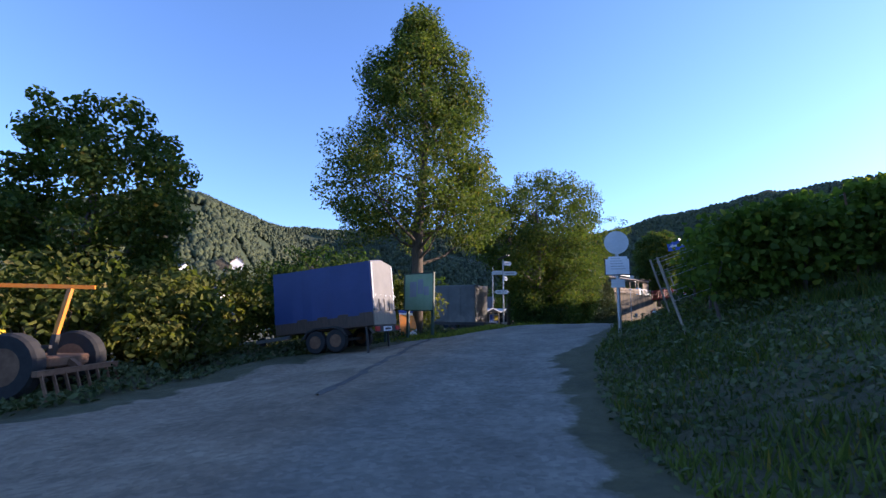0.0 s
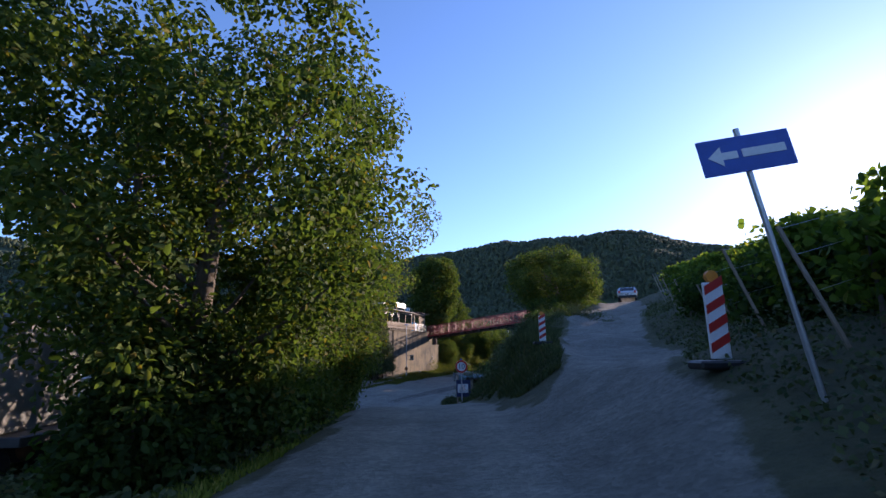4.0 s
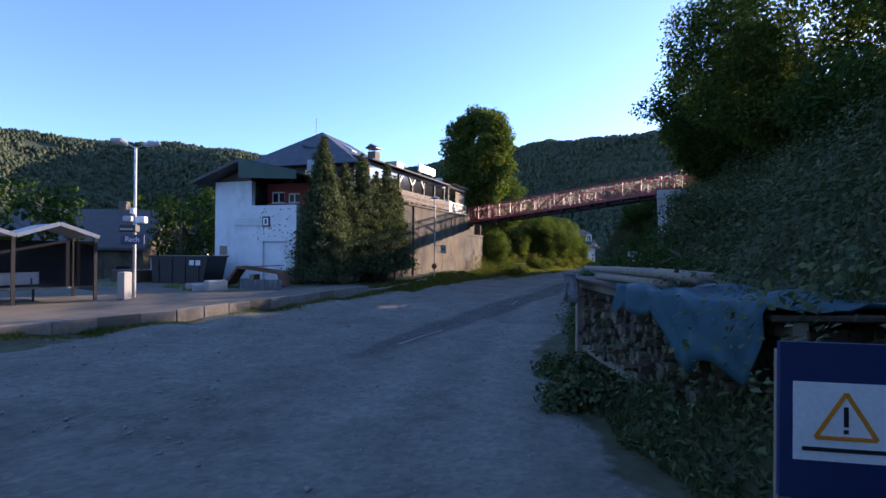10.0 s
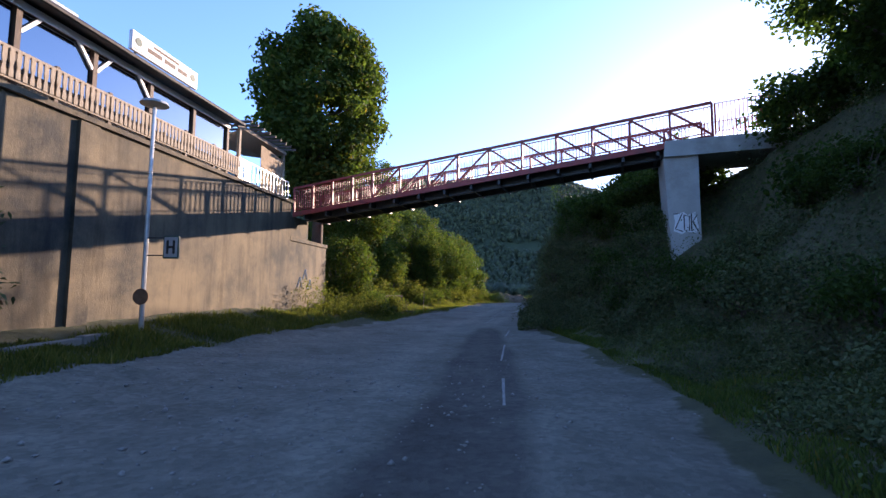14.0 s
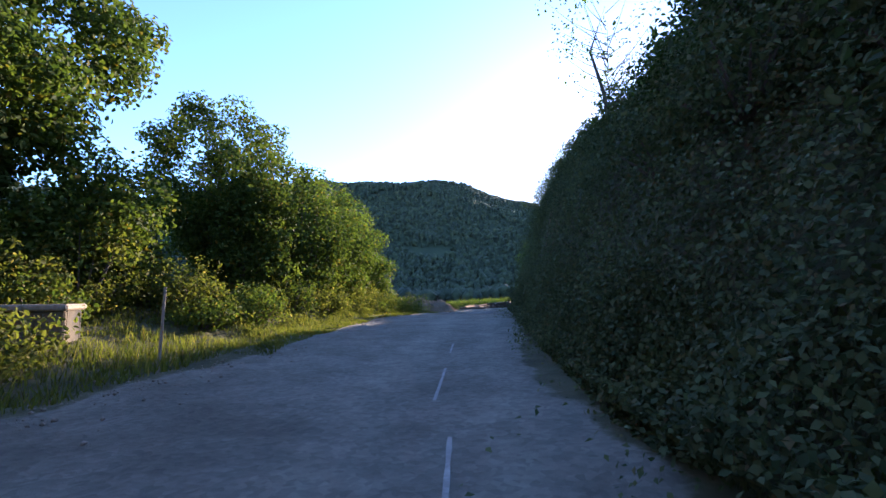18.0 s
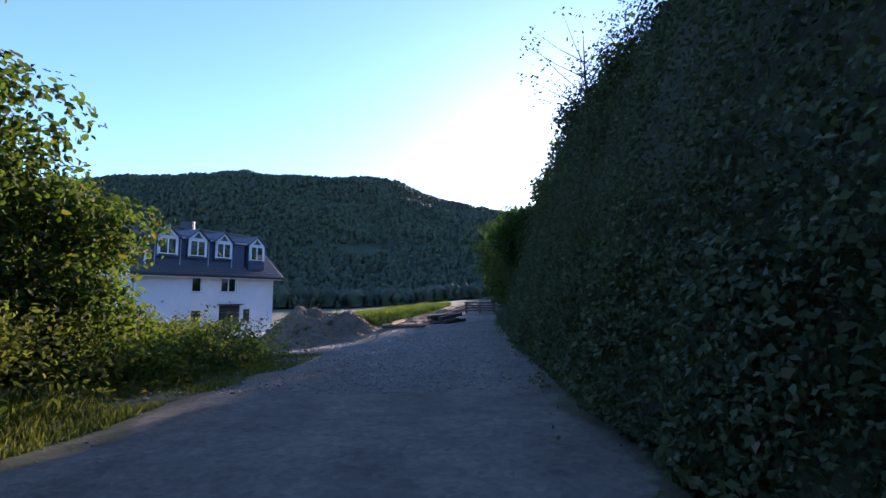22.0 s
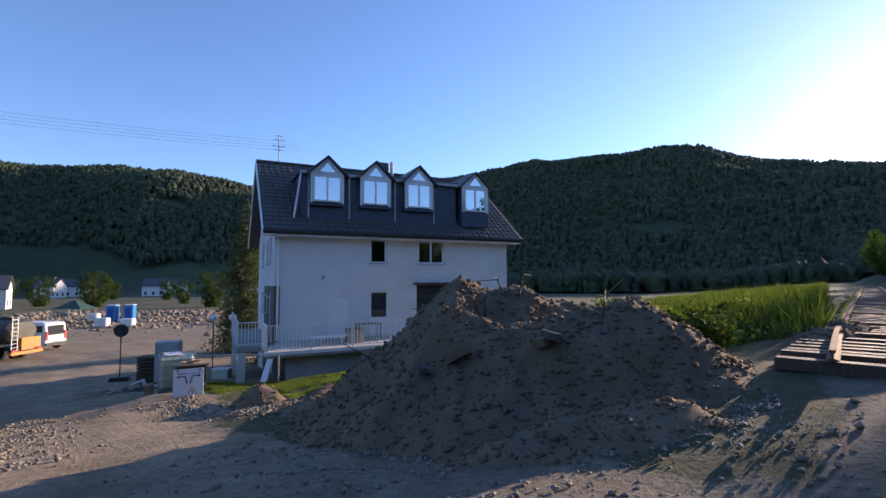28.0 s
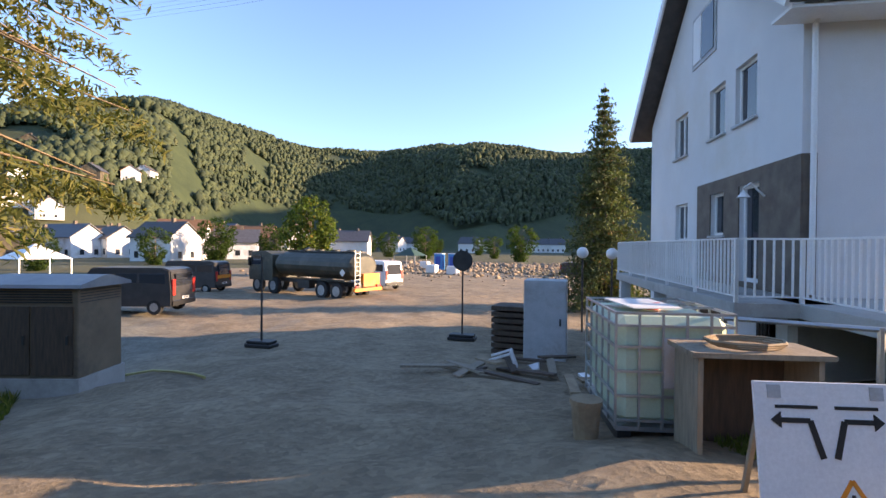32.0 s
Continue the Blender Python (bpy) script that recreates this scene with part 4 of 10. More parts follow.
    for z, w in ((8.85, .2), (8.65, .3), (8.3, .35), (8.1, .25)):
        beam(bm, (.55 - w, D / 2, z), (.55 + w, D / 2, z), .02, .02)
        beam(bm, (.55, D / 2 - w * .6, z - .05), (.55, D / 2 + w * .6, z - .05), .02, .02)
    part("aerial", bm, M["dark_steel"], h)
    # terrace
    t = thing("terrace", h.matrix_world.copy(), "concrete terrace with a white steel railing before the house", "terrace")
    part("deck", boxm(-.6, 12.2, -3.15, -0.03, -1.72, -1.5, .01), M["concrete"], t, "pale edged concrete deck")
    part("deck_edge", boxm(-.66, 12.25, -3.2, -3.153, -1.62, -1.5), M["white_paint"], t)
    part("deck", boxm(-1.5, -.04, -1.1, 6.9, -1.72, -1.5, .01), M["concrete"], t)
    part("terrace_wall", boxm(.2, 12.2, -2.6, -2.35, -4.1, -1.72), M["concrete"], t, "damp-stained basement wall")
    railing(t, [(12.2, -3.1, -1.5), (-.55, -3.1, -1.5), (-.55, -1.05, -1.5)], .95, "white_paint")
    railing(t, [(-.55, -1.05, -1.5), (-1.45, -1.05, -1.5), (-1.45, 6.85, -1.5)], .95, "white_paint")
    for p in ((-1.3, -.9), (-1.3, 3.2), (-1.3, 6.6)):
        part("terrace_post", boxm(p[0] - .14, p[0] + .14, p[1] - .14, p[1] + .14, -4.1, -1.72), M["white_wall"], t)
    part("stair_stringer", beamm((-.4, -3.0, -1.7), (-1.0, -4.4, -3.2), .2, .12), M["white_paint"], t)
    part("cellar_door", boxm(-.06, -0.02, 2.2, 4.2, -4.0, -1.9), M["black_plastic"], t)
    bm = bmesh.new()
    for k in range(9):
        beam(bm, (-.09, .75 + k * .11, -3.8), (-.09, .75 + k * .11, -2.0), .02, .02)
    part("cellar_grille", bm, M["dark_steel"], t)
    # things on the terrace
    base = h.matrix_world
    tb = thing("garden_table", base @ pose(3.9, -1.0, -1.5), "low wooden table with clutter on the terrace", "table")
    part("tabletop", boxm(-.55, .55, -.35, .35, .66, .71, .01), M["wood"], tb)
    for a in (-.48, .48):
        for c in (-.28, .28):
            part("leg", boxm(a - .03, a + .03, c - .03, c + .03, 0, .66), M["wood"], tb)
    wb = thing("wooden_box", base @ pose(3.0, -1.9, -1.5, 0, 0, 8), "brown open wooden box on the terrace", "box")
    part("box_body", boxm(-.3, .3, -.25, .25, 0, .55, .015), M["wood"], wb)
    part("box_rim", boxm(-.32, .32, -.27, .27, .55, .59), M["wood_dark"], wb)
    sl = thing("sun_lounger", base @ pose(2.1, -1.7, -1.5), "white plastic lounger on the terrace", "lounger")
    part("seat", boxm(-.9, .5, -.3, .3, .25, .31, .02), M["white_paint"], sl)
    part("backrest", boxm(.5, 1.0, -.3, .3, .25, .31, .02, m=pose(.5, 0, .28, 0, -30, 0) @ pose(-.5, 0, -.28)), M["white_paint"], sl)
    for a in (-.75, .4):
        for c in (-.25, .25):
            part("leg", boxm(a - .025, a + .025, c - .025, c + .025, 0, .25), M["white_paint"], sl)
    return h


white_house()


def station():
    S = pose(-8.3, 27.8, 0, 0, 0, -6.14)
    w = thing("inn_building", S, "inn with a glazed veranda on a tall weathered plaster wall", "building")
    part("retaining_wall", boxm(-.45, 0, -16.5, 0, 0.2, 5.55), M["plaster"], w, "weathered ochre plaster retaining wall")
    part("wall_return", boxm(-6, -.45, -.45, 0, .2, 5.55), M["plaster"], w)
    part("wall_cap", boxm(-.5, .1, -16.5, .08, 5.55, 5.68), M["plaster"], w)
    part("pilaster", boxm(0.0, .1, -11.3, -10.75, .2, 5.5), M["plaster"], w)
    part("terrace_floor", boxm(-7, -.46, -16.5, -.46, 5.35, 5.55), M["concrete"], w)
    # balustrade of upright boards
    b = part("balustrade", beamm((-.1, -16.4, 6.52), (-.1, -4.35, 6.52), .09, .06), M["wood"], w)
    part("lower_rail", beamm((-.1, -16.4, 5.86), (-.1, -4.35, 5.86), .06, .05), M["wood"], b)
    board = bmesh.new()
    prism(board, [(-.05, 5.88), (.05, 5.88), (.05, 6.0), (.03, 6.12), (.05, 6.25), (.05, 6.5), (-.05, 6.5), (-.05, 6.25), (-.03, 6.12), (-.05, 6.0)], "x", -.075, -.045)
    first = part("baluster", board, M["wood"], b)
    for k in range(1, 80):
        o = new("baluster", first.data)
        o.parent = b
        o.location = (0, -4.45 - k * .15, 0)
    first.location = (0, -4.45, 0)
    for k in range(9):
        y = -4.4 - k * 1.48
        part("post", beamm((-.13, y, 5.7), (-.13, y, 6.62), .09, .09, up=(0, 1, 0)), M["wood_dark"], b)
    railing(w, [(-.15, -4.3, 5.68), (-.15, -.1, 5.68)], .9, "galvanised", spacing=.28)
    # veranda front
    for k in range(7):
        y0 = -16.4 + k * 1.98
        part("veranda_post", beamm((-.55, y0, 5.55), (-.55, y0, 7.9), .13, .13, up=(0, 1, 0)), M["wood_dark"], w)
        if k < 6:
            pane = boxm(-.6, -.57, y0 + .1, y0 + 1.88, 6.35, 7.72)
            part("window_pane", pane, M["veranda_glass"], w)
            part("window_rail", beamm((-.55, y0 + .06, 6.3), (-.55, y0 + 1.92, 6.3), .1, .08), M["wood_dark"], w)
            part("parapet_panel", boxm(-.6, -.56, y0 + .06, y0 + 1.92, 5.56, 6.26), M["wood"], w)
            for s in (0, 1):
                if k in (2, 3):
                    yb = y0 + (0.06 if s == 0 else 1.92)
                    part("brace", beamm((-.52, yb, 7.2), (-.52, yb + (.45 if s == 0 else -.45), 7.75), .06, .08), M["white_paint"], w)
    part("veranda_beam", beamm((-.55, -16.5, 7.82), (-.55, -4.3, 7.82), .16, .18), M["wood_dark"], w)
    part("veranda_frieze", boxm(-.5, -.46, -16.5, -4.3, 7.72, 7.9), M["white_paint"], w)
    part("veranda_end", boxm(-5, -.6, -4.55, -4.4, 5.55, 7.85), M["white_wall"], w)
    part("veranda_roof", prismm([(-.1, 7.92), (-.1, 8.02), (-5.5, 9.3), (-5.5, 9.2)], "y", -16.8, -4.2), M["tile"], w)
    part("gutter", tubem([(-.02, -16.8, 7.95), (-.02, -4.2, 7.95)], .07, 8), M["dark_steel"], w)
    part("skylight", boxm(-2.2, -1.2, -11.6, -10.4, 8.4, 8.85, m=None), M["grey_paint"], w)
    part("vent", boxm(-1.8, -1.3, -3.6, -3.1, 8.2, 8.8), M["galvanised"], w)
    ch = part("chimney", boxm(-1.6, -1.0, -14.9, -14.3, 8.1, 8.9, .02), M["brown_panel"], w)
    part("chimney_hood", prismm([(-1.7, 9.15), (-1.3, 9.4), (-.9, 9.15), (-.9, 9.1), (-1.7, 9.1)], "y", -15.0, -14.2), M["dark_steel"], ch)
    for a in (-1.62, -.98):
        part("hood_leg", boxm(a - .015, a + .015, -14.62, -14.58, 8.9, 9.15), M["dark_steel"], ch)
    # roof sign: plain bars stand for its writing
    sg = thing("roof_sign", S @ pose(-.55, -7.9, 8.0), "long cream signboard with unreadable lettering on the veranda roof", "sign")
    part("sign_panel", boxm(-.06, .06, -1.45, 1.45, .42, 1.02, .015), M["sign_white"], sg)
    part("sign_edge", boxm(.061, .066, -1.4, 1.4, .47, .5), M["dark_green"], sg)
    for k, (a, c) in enumerate(((-.85, -.25), (-.15, .35), (.45, .9))):
        part("lettering", boxm(.061, .068, a, c, .62, .76), M["wood_dark"], sg)
    part("lettering", boxm(.061, .068, -.6, .5, .84, .92), M["wood_dark"], sg)
    for a in (-1.2, 1.2):
        part("emblem", tubem([(.06, a, .74), (.07, a, .74)], .13, 12), M["dark_green"], sg)
        part("strut", beamm((-.05, a, -.1), (-.05, a, .45), .05, .05, up=(0, 1, 0)), M["dark_steel"], sg)
    # open end of the terrace: pergola, reed screens, blue cover
    pg = thing("pergola", S @ pose(0, 0, 5.55), "timber pergola with reed screens over the terrace end", "pergola")
    for y in (-.3, -4.0):
        for x in (-.35, -3.2):
            part("post", beamm((x, y, 0), (x, y, 2.35), .12, .12, up=(0, 1, 0)), M["wood"], pg)
    for x in (-.35, -3.2):
        part("beam", beamm((x, -4.3, 2.42), (x, -.1, 2.42), .1, .14), M["wood"], pg)
    for k in range(9):
        y = -4.1 + k * .48
        part("rafter", beamm((.25, y, 2.55), (-3.6, y, 2.75), .05, .1), M["wood_dark"], pg)
    bm = bmesh.new()
    for k in range(42):
        z = .2 + k * .045
        beam(bm, (-.33, -2.35, z + .1), (-.33, -.4, z - .05), .02, .037)
    part("reed_screen", bm, M["brick_wood"], pg)
    part("canopy_cloth", prismm([(-.2, 2.3), (-1.2, 2.12), (-2.4, 2.32), (-2.4, 2.34), (-1.2, 2.15), (-.2, 2.33)], "y", -3.9, -.4), M["wood"], pg)
    bc = thing("covered_stack", S @ pose(-1.0, -3.3, 5.55), "stack under a bright blue plastic cover on the terrace", "stack")
    part("cover", boxm(-.45, .55, -.6, .6, 0, 1.3, .16), M["blue_plastic"], bc)
    # lower abutment beyond the corner
    ab = thing("bridge_abutment", S @ pose(0, 0, 0), "concrete abutment block with sprayed marks", "abutment")
    part("block", boxm(-1.6, -.06, 0.02, 4.6, .1, 3.75, .03), M["plaster"], ab)
    part("coping", boxm(-1.65, 0, 0.02, 4.65, 3.75, 3.95, .02), M["plaster"], ab)
    part("bearing", boxm(-1.5, -.2, .1, 2.4, 3.95, 5.0), M["plaster"], ab)
    for p in ((1.0, 1.5), (1.6, 1.9), (2.2, 1.4)):
        part("sprayed_mark", tubem([(-.05, p[0], p[1]), (-.05, p[0] + .3, p[1] + .5), (-.05, p[0] + .5, p[1])], .035, 5), M["white_paint"], ab)
    # bus stop plate and lamp post before the wall
    hs = thing("street_lamp", Matrix.Translation((-8.05, 17.2, gz(-8.05, 17.2) - .05)), "steel lamp post with a small H plate on an arm", "lamp")
    hz0 = gz(-8.05, 17.2)
    part("post", tubem([(0, 0, 0), (0, 0, 5.9)], [.06, .045], 8), M["galvanised"], hs)
    part("lamp_head", tubem([(0, 0, 5.82), (0, 0, 5.88), (0, 0, 5.95), (0, 0, 6.03)], [.07, .34, .3, .08], 14), M["grey_paint"], hs)
    for q in (2.42, 1.98):
        part("arm", beamm((0, 0, q), (.5, 0, q), .03, .03), M["dark_steel"], hs)
    pl = part("stop_plate", boxm(.46, .86, -.03, .03, 1.9, 2.48, .01), M["dark_green"], hs, "dark plate with a pale letter")
    part("plate_face", boxm(.49, .83, -.036, -.031, 1.94, 2.44), M["sign_back"], pl)
    for q in (.55, .71):
        part("letter_bar", boxm(q, q + .06, -.042, -.037, 2.02, 2.36), M["ink"], pl)
    part("letter_bar", boxm(.611, .709, -.042, -.037, 2.16, 2.22), M["ink"], pl)
    part("red_disc", tubem([(0, -.07, .95), (0, -.09, .95)], .2, 16), M["rust"], hs)
    return w


station()


def white_annex():
    a = thing("annex", pose(-17.4, 6.2, 0), "white annex with peeling paint, red boarding and a green roof", "building")
    z = gz(-15, 4.5) - .1
    part("front_wall", wall_cells(bmesh.new(), 0, 5.3, z, 4.7, [(3.2, 4.75, z, 2.75)], 0, .3), M["old_white"], a)
    part("front_wall", boxm(0, 2.45, 0, .3, 4.7, 6.05), M["old_white"], a)
    part("side_wall", boxm(5.0, 5.3, .3, 7, z, 4.7), M["old_white"], a)
    part("side_wall", boxm(0, .3, .3, 7, z, 6.05), M["old_white"], a)
    part("garage_door", boxm(3.2, 4.75, .12, .18, z, 2.75), M["old_white"], a)
    part("balcony_floor", boxm(2.45, 5.3, .3, 1.3, 4.4, 4.6), M["concrete"], a)
    part("recess_wall", wall_cells(bmesh.new(), 2.45, 5.3, 4.6, 6.05, [(2.7, 3.6, 4.95, 5.6), (3.8, 4.6, 4.95, 5.5)], 1.3, 1.5), M["red_wall"], a, "dark red boarded recess")
    window(a, 2.7, 3.6, 4.95, 5.6, 1.3, mullions=1)
    window(a, 3.8, 4.6, 4.95, 5.5, 1.3, mullions=1)
    part("roof", prismm([(-.8, 5.9), (2.4, 7.0), (2.4, 7.15), (-.9, 6.02)], "y", -.9, 7.4), M["tile"], a)
    part("roof", prismm([(2.4, 7.0), (5.9, 6.2), (5.9, 6.35), (2.4, 7.15)], "y", -.9, 7.4), M["dark_green"], a, "faded dark green roofing")
    part("eave_board", prismm([(2.35, 6.1), (5.9, 5.9), (5.9, 6.33), (2.35, 7.12)], "y", -.94, -.903), M["dark_green"], a)
    part("gable_fill", prismm([(0, 6.05), (2.4, 6.05), (2.4, 6.9)], "y", 0, .3), M["wood_dark"], a)
    part("chimney", boxm(3.9, 4.5, 3, 3.6, 6.6, 7.7, .02), M["concrete"], a)
    part("notice", boxm(.35, .85, -.03, -.003, 2.0, 2.5), M["wood"], a)
    s = part("sign_board", boxm(1.4, 3.2, -.05, -.003, 3.62, 4.0), M["sign_back"], a)
    part("lettering", boxm(1.55, 2.9, -.056, -.051, 3.75, 3.86), M["galvanised"], s)
    e = part("emblem", boxm(3.2, 3.65, -.06, -.003, 3.55, 4.1), M["ink"], a)
    part("emblem_panel", boxm(3.26, 3.59, -.066, -.061, 3.62, 4.02), M["sign_white"], e)
    part("emblem_bar", boxm(3.36, 3.49, -.07, -.067, 3.7, 3.95), M["ink"], e)
    rng = random.Random(3)
    bm = bmesh.new()
    for k in range(70):
        u, v = rng.uniform(2.6, 5.2), rng.uniform(2.85, 4.6)
        r = rng.uniform(.02, .07)
        pts = [(u + r * rng.uniform(.5, 1.3) * math.cos(q), v + r * rng.uniform(.4, 1.2) * math.sin(q)) for q in (0, 1.1, 2.3, 3.4, 4.6, 5.5)]
        prism(bm, pts, "y", -.005, -.001)
    part("flaking_paint", bm, M["wood"], a)["kind"] = "stuff"
    # main block behind with hipped slate roof
    m = thing("inn_main_block", pose(-15.1, 13.6, 0), "tall inn block with a dark hipped slate roof", "building")
    part("wall", boxm(-4, 4, -3, 6, .3, 7.6), M["old_white"], m)
    part("boarding", boxm(-4.02, 4.02, -3.02, -3.002, 6.5, 7.6), M["wood_dark"], m)
    bm = bmesh.new()
    v = [bm.verts.new(p) for p in ((-4.6, -3.6, 7.6), (4.6, -3.6, 7.6), (4.6, 6.6, 7.6), (-4.6, 6.6, 7.6), (0, -.2, 10.5), (0, 3.4, 10.5))]
    for f in ((0, 1, 4), (1, 2, 5, 4), (2, 3, 5), (3, 0, 4, 5), (3, 2, 1, 0)):
        bm.faces.new([v[i] for i in f])
    part("roof", bm, M["slate"], m)
    part("skylight", beamm((1.6, .2, 9.56), (2.3, .2, 9.12), .7, .06), M["mirror_glass"], m)
    for a_ in (-2.8, -1.2, .6):
        window(m, a_, a_ + .9, 6.65, 7.35, -3.03, mullions=1, sill=False, depth=-.02)
    part("aerial", tubem([(-.6, 0, 10.0), (-.6, 0, 11.6)], .02, 5), M["dark_steel"], m)
    return a


white_annex()


def footbridge():
    """Red steel footbridge that climbs from the inn's terrace to the bank."""
    W, E = Vector((-8.45, 28.6, 5.25)), Vector((9.1, 22.75, 7.15))
    d = (E - W)
    n = Vector((d.y, -d.x, 0)).normalized()      # towards the camera's side
    b = thing("footbridge", Matrix(), "red steel truss footbridge with railings of thin bars", "bridge")
    wide = 2.2

    def at(k, side, z):
        return W + d * k + n * (0 if side == 0 else -wide) + Vector((0, 0, z))
    part("deck", beamm(W + d * 0 - n * wide / 2 + Vector((0, 0, -.08)), W + d * 1.0 - n * wide / 2 + Vector((0, 0, -.08)), wide - .1, .1), M["wood_dark"], b)
    K0 = .24                                     # where the truss begins
    panels = 10
    for side in (0, 1):
        part("bottom_chord", beamm(at(0, side, -.12), at(1, side, -.12), .12, .22), M["red_steel"], b)
        part("top_chord", beamm(at(0, side, 1.2), at(1, side, 1.2), .1, .1), M["red_steel"], b)
        for i in range(panels + 1):
            k = K0 + (1 - K0) * i / panels
            part("upright", beamm(at(k, side, -.2), at(k, side, 1.2), .08, .08, up=tuple(n)), M["red_steel"], b)
            if i < panels:
                k2 = K0 + (1 - K0) * (i + 1) / panels
                lo, hi = (k, k2) if i < 4 else (k2, k)
                part("diagonal", beamm(at(lo, side, 0), at(hi, side, 1.18), .07, .07), M["red_steel"], b)
        for i in range(4):
            k = K0 * i / 4
            part("upright", beamm(at(k, side, -.25), at(k, side, 1.22), .1, .1, up=tuple(n)), M["red_steel"], b)
        q = -0.06 if side == 0 else 0.06
        slope = d.z / Vector((d.x, d.y)).length
        shared = {}
        for i in range(150):
            k = i / 149
            p = at(k, side, 0) + n * q
            w_ = .05 if k < K0 else .02
            if w_ not in shared:
                shared[w_] = part("railing_bar", beamm((0, 0, .1), (0, 0, 1.08), w_, .02, up=tuple(n)), M["red_steel"], b)
                o = shared[w_]
            else:
                o = new("railing_bar", shared[w_].data)
                o.parent = b
            o.location = p
        for z in (.1, 1.08):
            part("railing_rail", beamm(at(0, side, z) + n * q, at(1, side, z) + n * q, .03, .04), M["red_steel"], b)
    for i in range(15):
        k = (i + .5) / 15
        part("cross_beam", beamm(at(k, 0, -.32), at(k, 1, -.32), .1, .22), M["dark_steel"], b)
    part("main_girder", beamm(W + d * 0.02 - n * .55 + Vector((0, 0, -.3)), E - n * .55 + Vector((0, 0, -.3)), .16, .34), M["dark_steel"], b)
    part("main_girder", beamm(W + d * 0.02 - n * 1.65 + Vector((0, 0, -.3)), E - n * 1.65 + Vector((0, 0, -.3)), .16, .34), M["dark_steel"], b)
    # pier and the last railing on the bank
    f = Vector((d.x, d.y, 0)).normalized()
    ang = math.degrees(math.atan2(f.y, f.x))
    p = thing("bridge_pier", pose(9.0 - 1.45 * f.x, 22.8 - 1.45 * f.y, 0, 0, 0, ang), "pale concrete pier with sprayed graffiti", "pier")
    part("shaft", prismm([(.1, 1.6), (1.05, 1.6), (1.05, 6.4), (-.1, 6.4)], "y", -.1, 2.3), M["concrete"], p)
    part("cap", prismm([(-.1, 6.4), (4.4, 6.4), (4.4, 7.0), (-.05, 7.0)], "y", -.25, 2.45), M["concrete"], p)
    g = part("graffiti_fill", prismm([(.14, 3.62), (.42, 3.5), (.55, 3.6), (.9, 3.52), (.97, 3.75), (.88, 4.3), (.62, 4.2), (.5, 4.32), (.16, 4.25), (.2, 3.95)], "y", -.106, -.101), M["sign_white"], p, "white sprayed letter shapes")
    for stroke in (((.16, 4.25), (.45, 4.28), (.2, 3.7), (.45, 3.6)), ((.5, 4.2), (.5, 3.65), (.66, 3.62), (.68, 4.15), (.5, 4.2)), ((.74, 3.6), (.74, 4.25), (.93, 4.2), (.78, 3.95), (.95, 3.6))):
        part("graffiti_line", tubem([(a, -.107, c) for a, c in stroke], .022, 5), M["ink"], g)
    ra = thing("bank_railing", Matrix(), "red railing where the bridge meets the bank", "railing")
    for side in (0, 1):
        s0 = E + n * (0 if side == 0 else -wide)
        railing(ra, [s0 + f * .1, s0 + f * 4.5 + Vector((0, 0, .3))], 1.15, "red_steel")
    return b


footbridge()

# ---- things along the drive ----


def disc(bm, c, r, t, axis="y", seg=28):
    c = Vector(c)
    a = {"x": Vector((1, 0, 0)), "y": Vector((0, 1, 0)), "z": Vector((0, 0, 1))}[axis]
    return tube(bm, [c - a * t / 2, c + a * t / 2], r, seg)


def discm(*a, **k):
    return disc(bmesh.new(), *a, **k)


def ringm(c, r0, r1, t, seg=32):
    """A flat ring that faces -y."""
    bm = bmesh.new()
    v = []
    for k in range(seg):
        q = 2 * math.pi * k / seg
        v.append([bm.verts.new((c[0] + r * math.cos(q), c[1] + y, c[2] + r * math.sin(q))) for r in (r0, r1) for y in (-t, 0)])
    for k in range(seg):
        a, b = v[k], v[(k + 1) % seg]
        for i, j in ((0, 2), (2, 3), (3, 1), (1, 0)):
            bm.faces.new((a[i], b[i], b[j], a[j]))
    bmesh.ops.recalc_face_normals(bm, faces=bm.faces)
    return bm


def words(name, text, size, matrix, material, parent):
    """Raised lettering in the built-in font, turned into a mesh."""
    cu = bpy.data.curves.new(name, "FONT")
    cu.body, cu.size, cu.extrude, cu.align_x, cu.align_y = text, size, 0.003, "CENTER", "CENTER"
    tmp = bpy.data.objects.new(name, cu)
    scene.collection.objects.link(tmp)
    me = bpy.data.meshes.new_from_object(tmp.evaluated_get(bpy.context.evaluated_depsgraph_get()))
    bpy.data.objects.remove(tmp)
    me.materials.clear()
    me.materials.append(M[material])
    ob = new(name, me)
    ob.parent = parent
    ob.matrix_local = matrix
    return ob


def wheel(parent, x, y, z, r, w, name="wheel", rim="galvanised"):
    """A wheel on a cross axle along y: tyre and rim."""
    wh = part(name, discm((x, y, z), r * .56, w * 1.02, "y", 18), M[rim], parent)
    bm = bmesh.new()
    prof = ((r * .55, -w / 2), (r * .93, -w / 2), (r, -w * .32), (r, w * .32), (r * .93, w / 2), (r * .55, w / 2))
    seg = 22
    vs = [[bm.verts.new((x + p * math.cos(2 * math.pi * k / seg), y + q, z + p * math.sin(2 * math.pi * k / seg))) for p, q in prof] for k in range(seg)]
    for k in range(seg):
        for i in range(6):
            a, b = vs[k], vs[(k + 1) % seg]
            bm.faces.new((a[i], a[(i + 1) % 6], b[(i + 1) % 6], b[i]))
    bmesh.ops.recalc_face_normals(bm, faces=bm.faces)
    part("tyre", bm, M["rubber"], wh)
    return wh


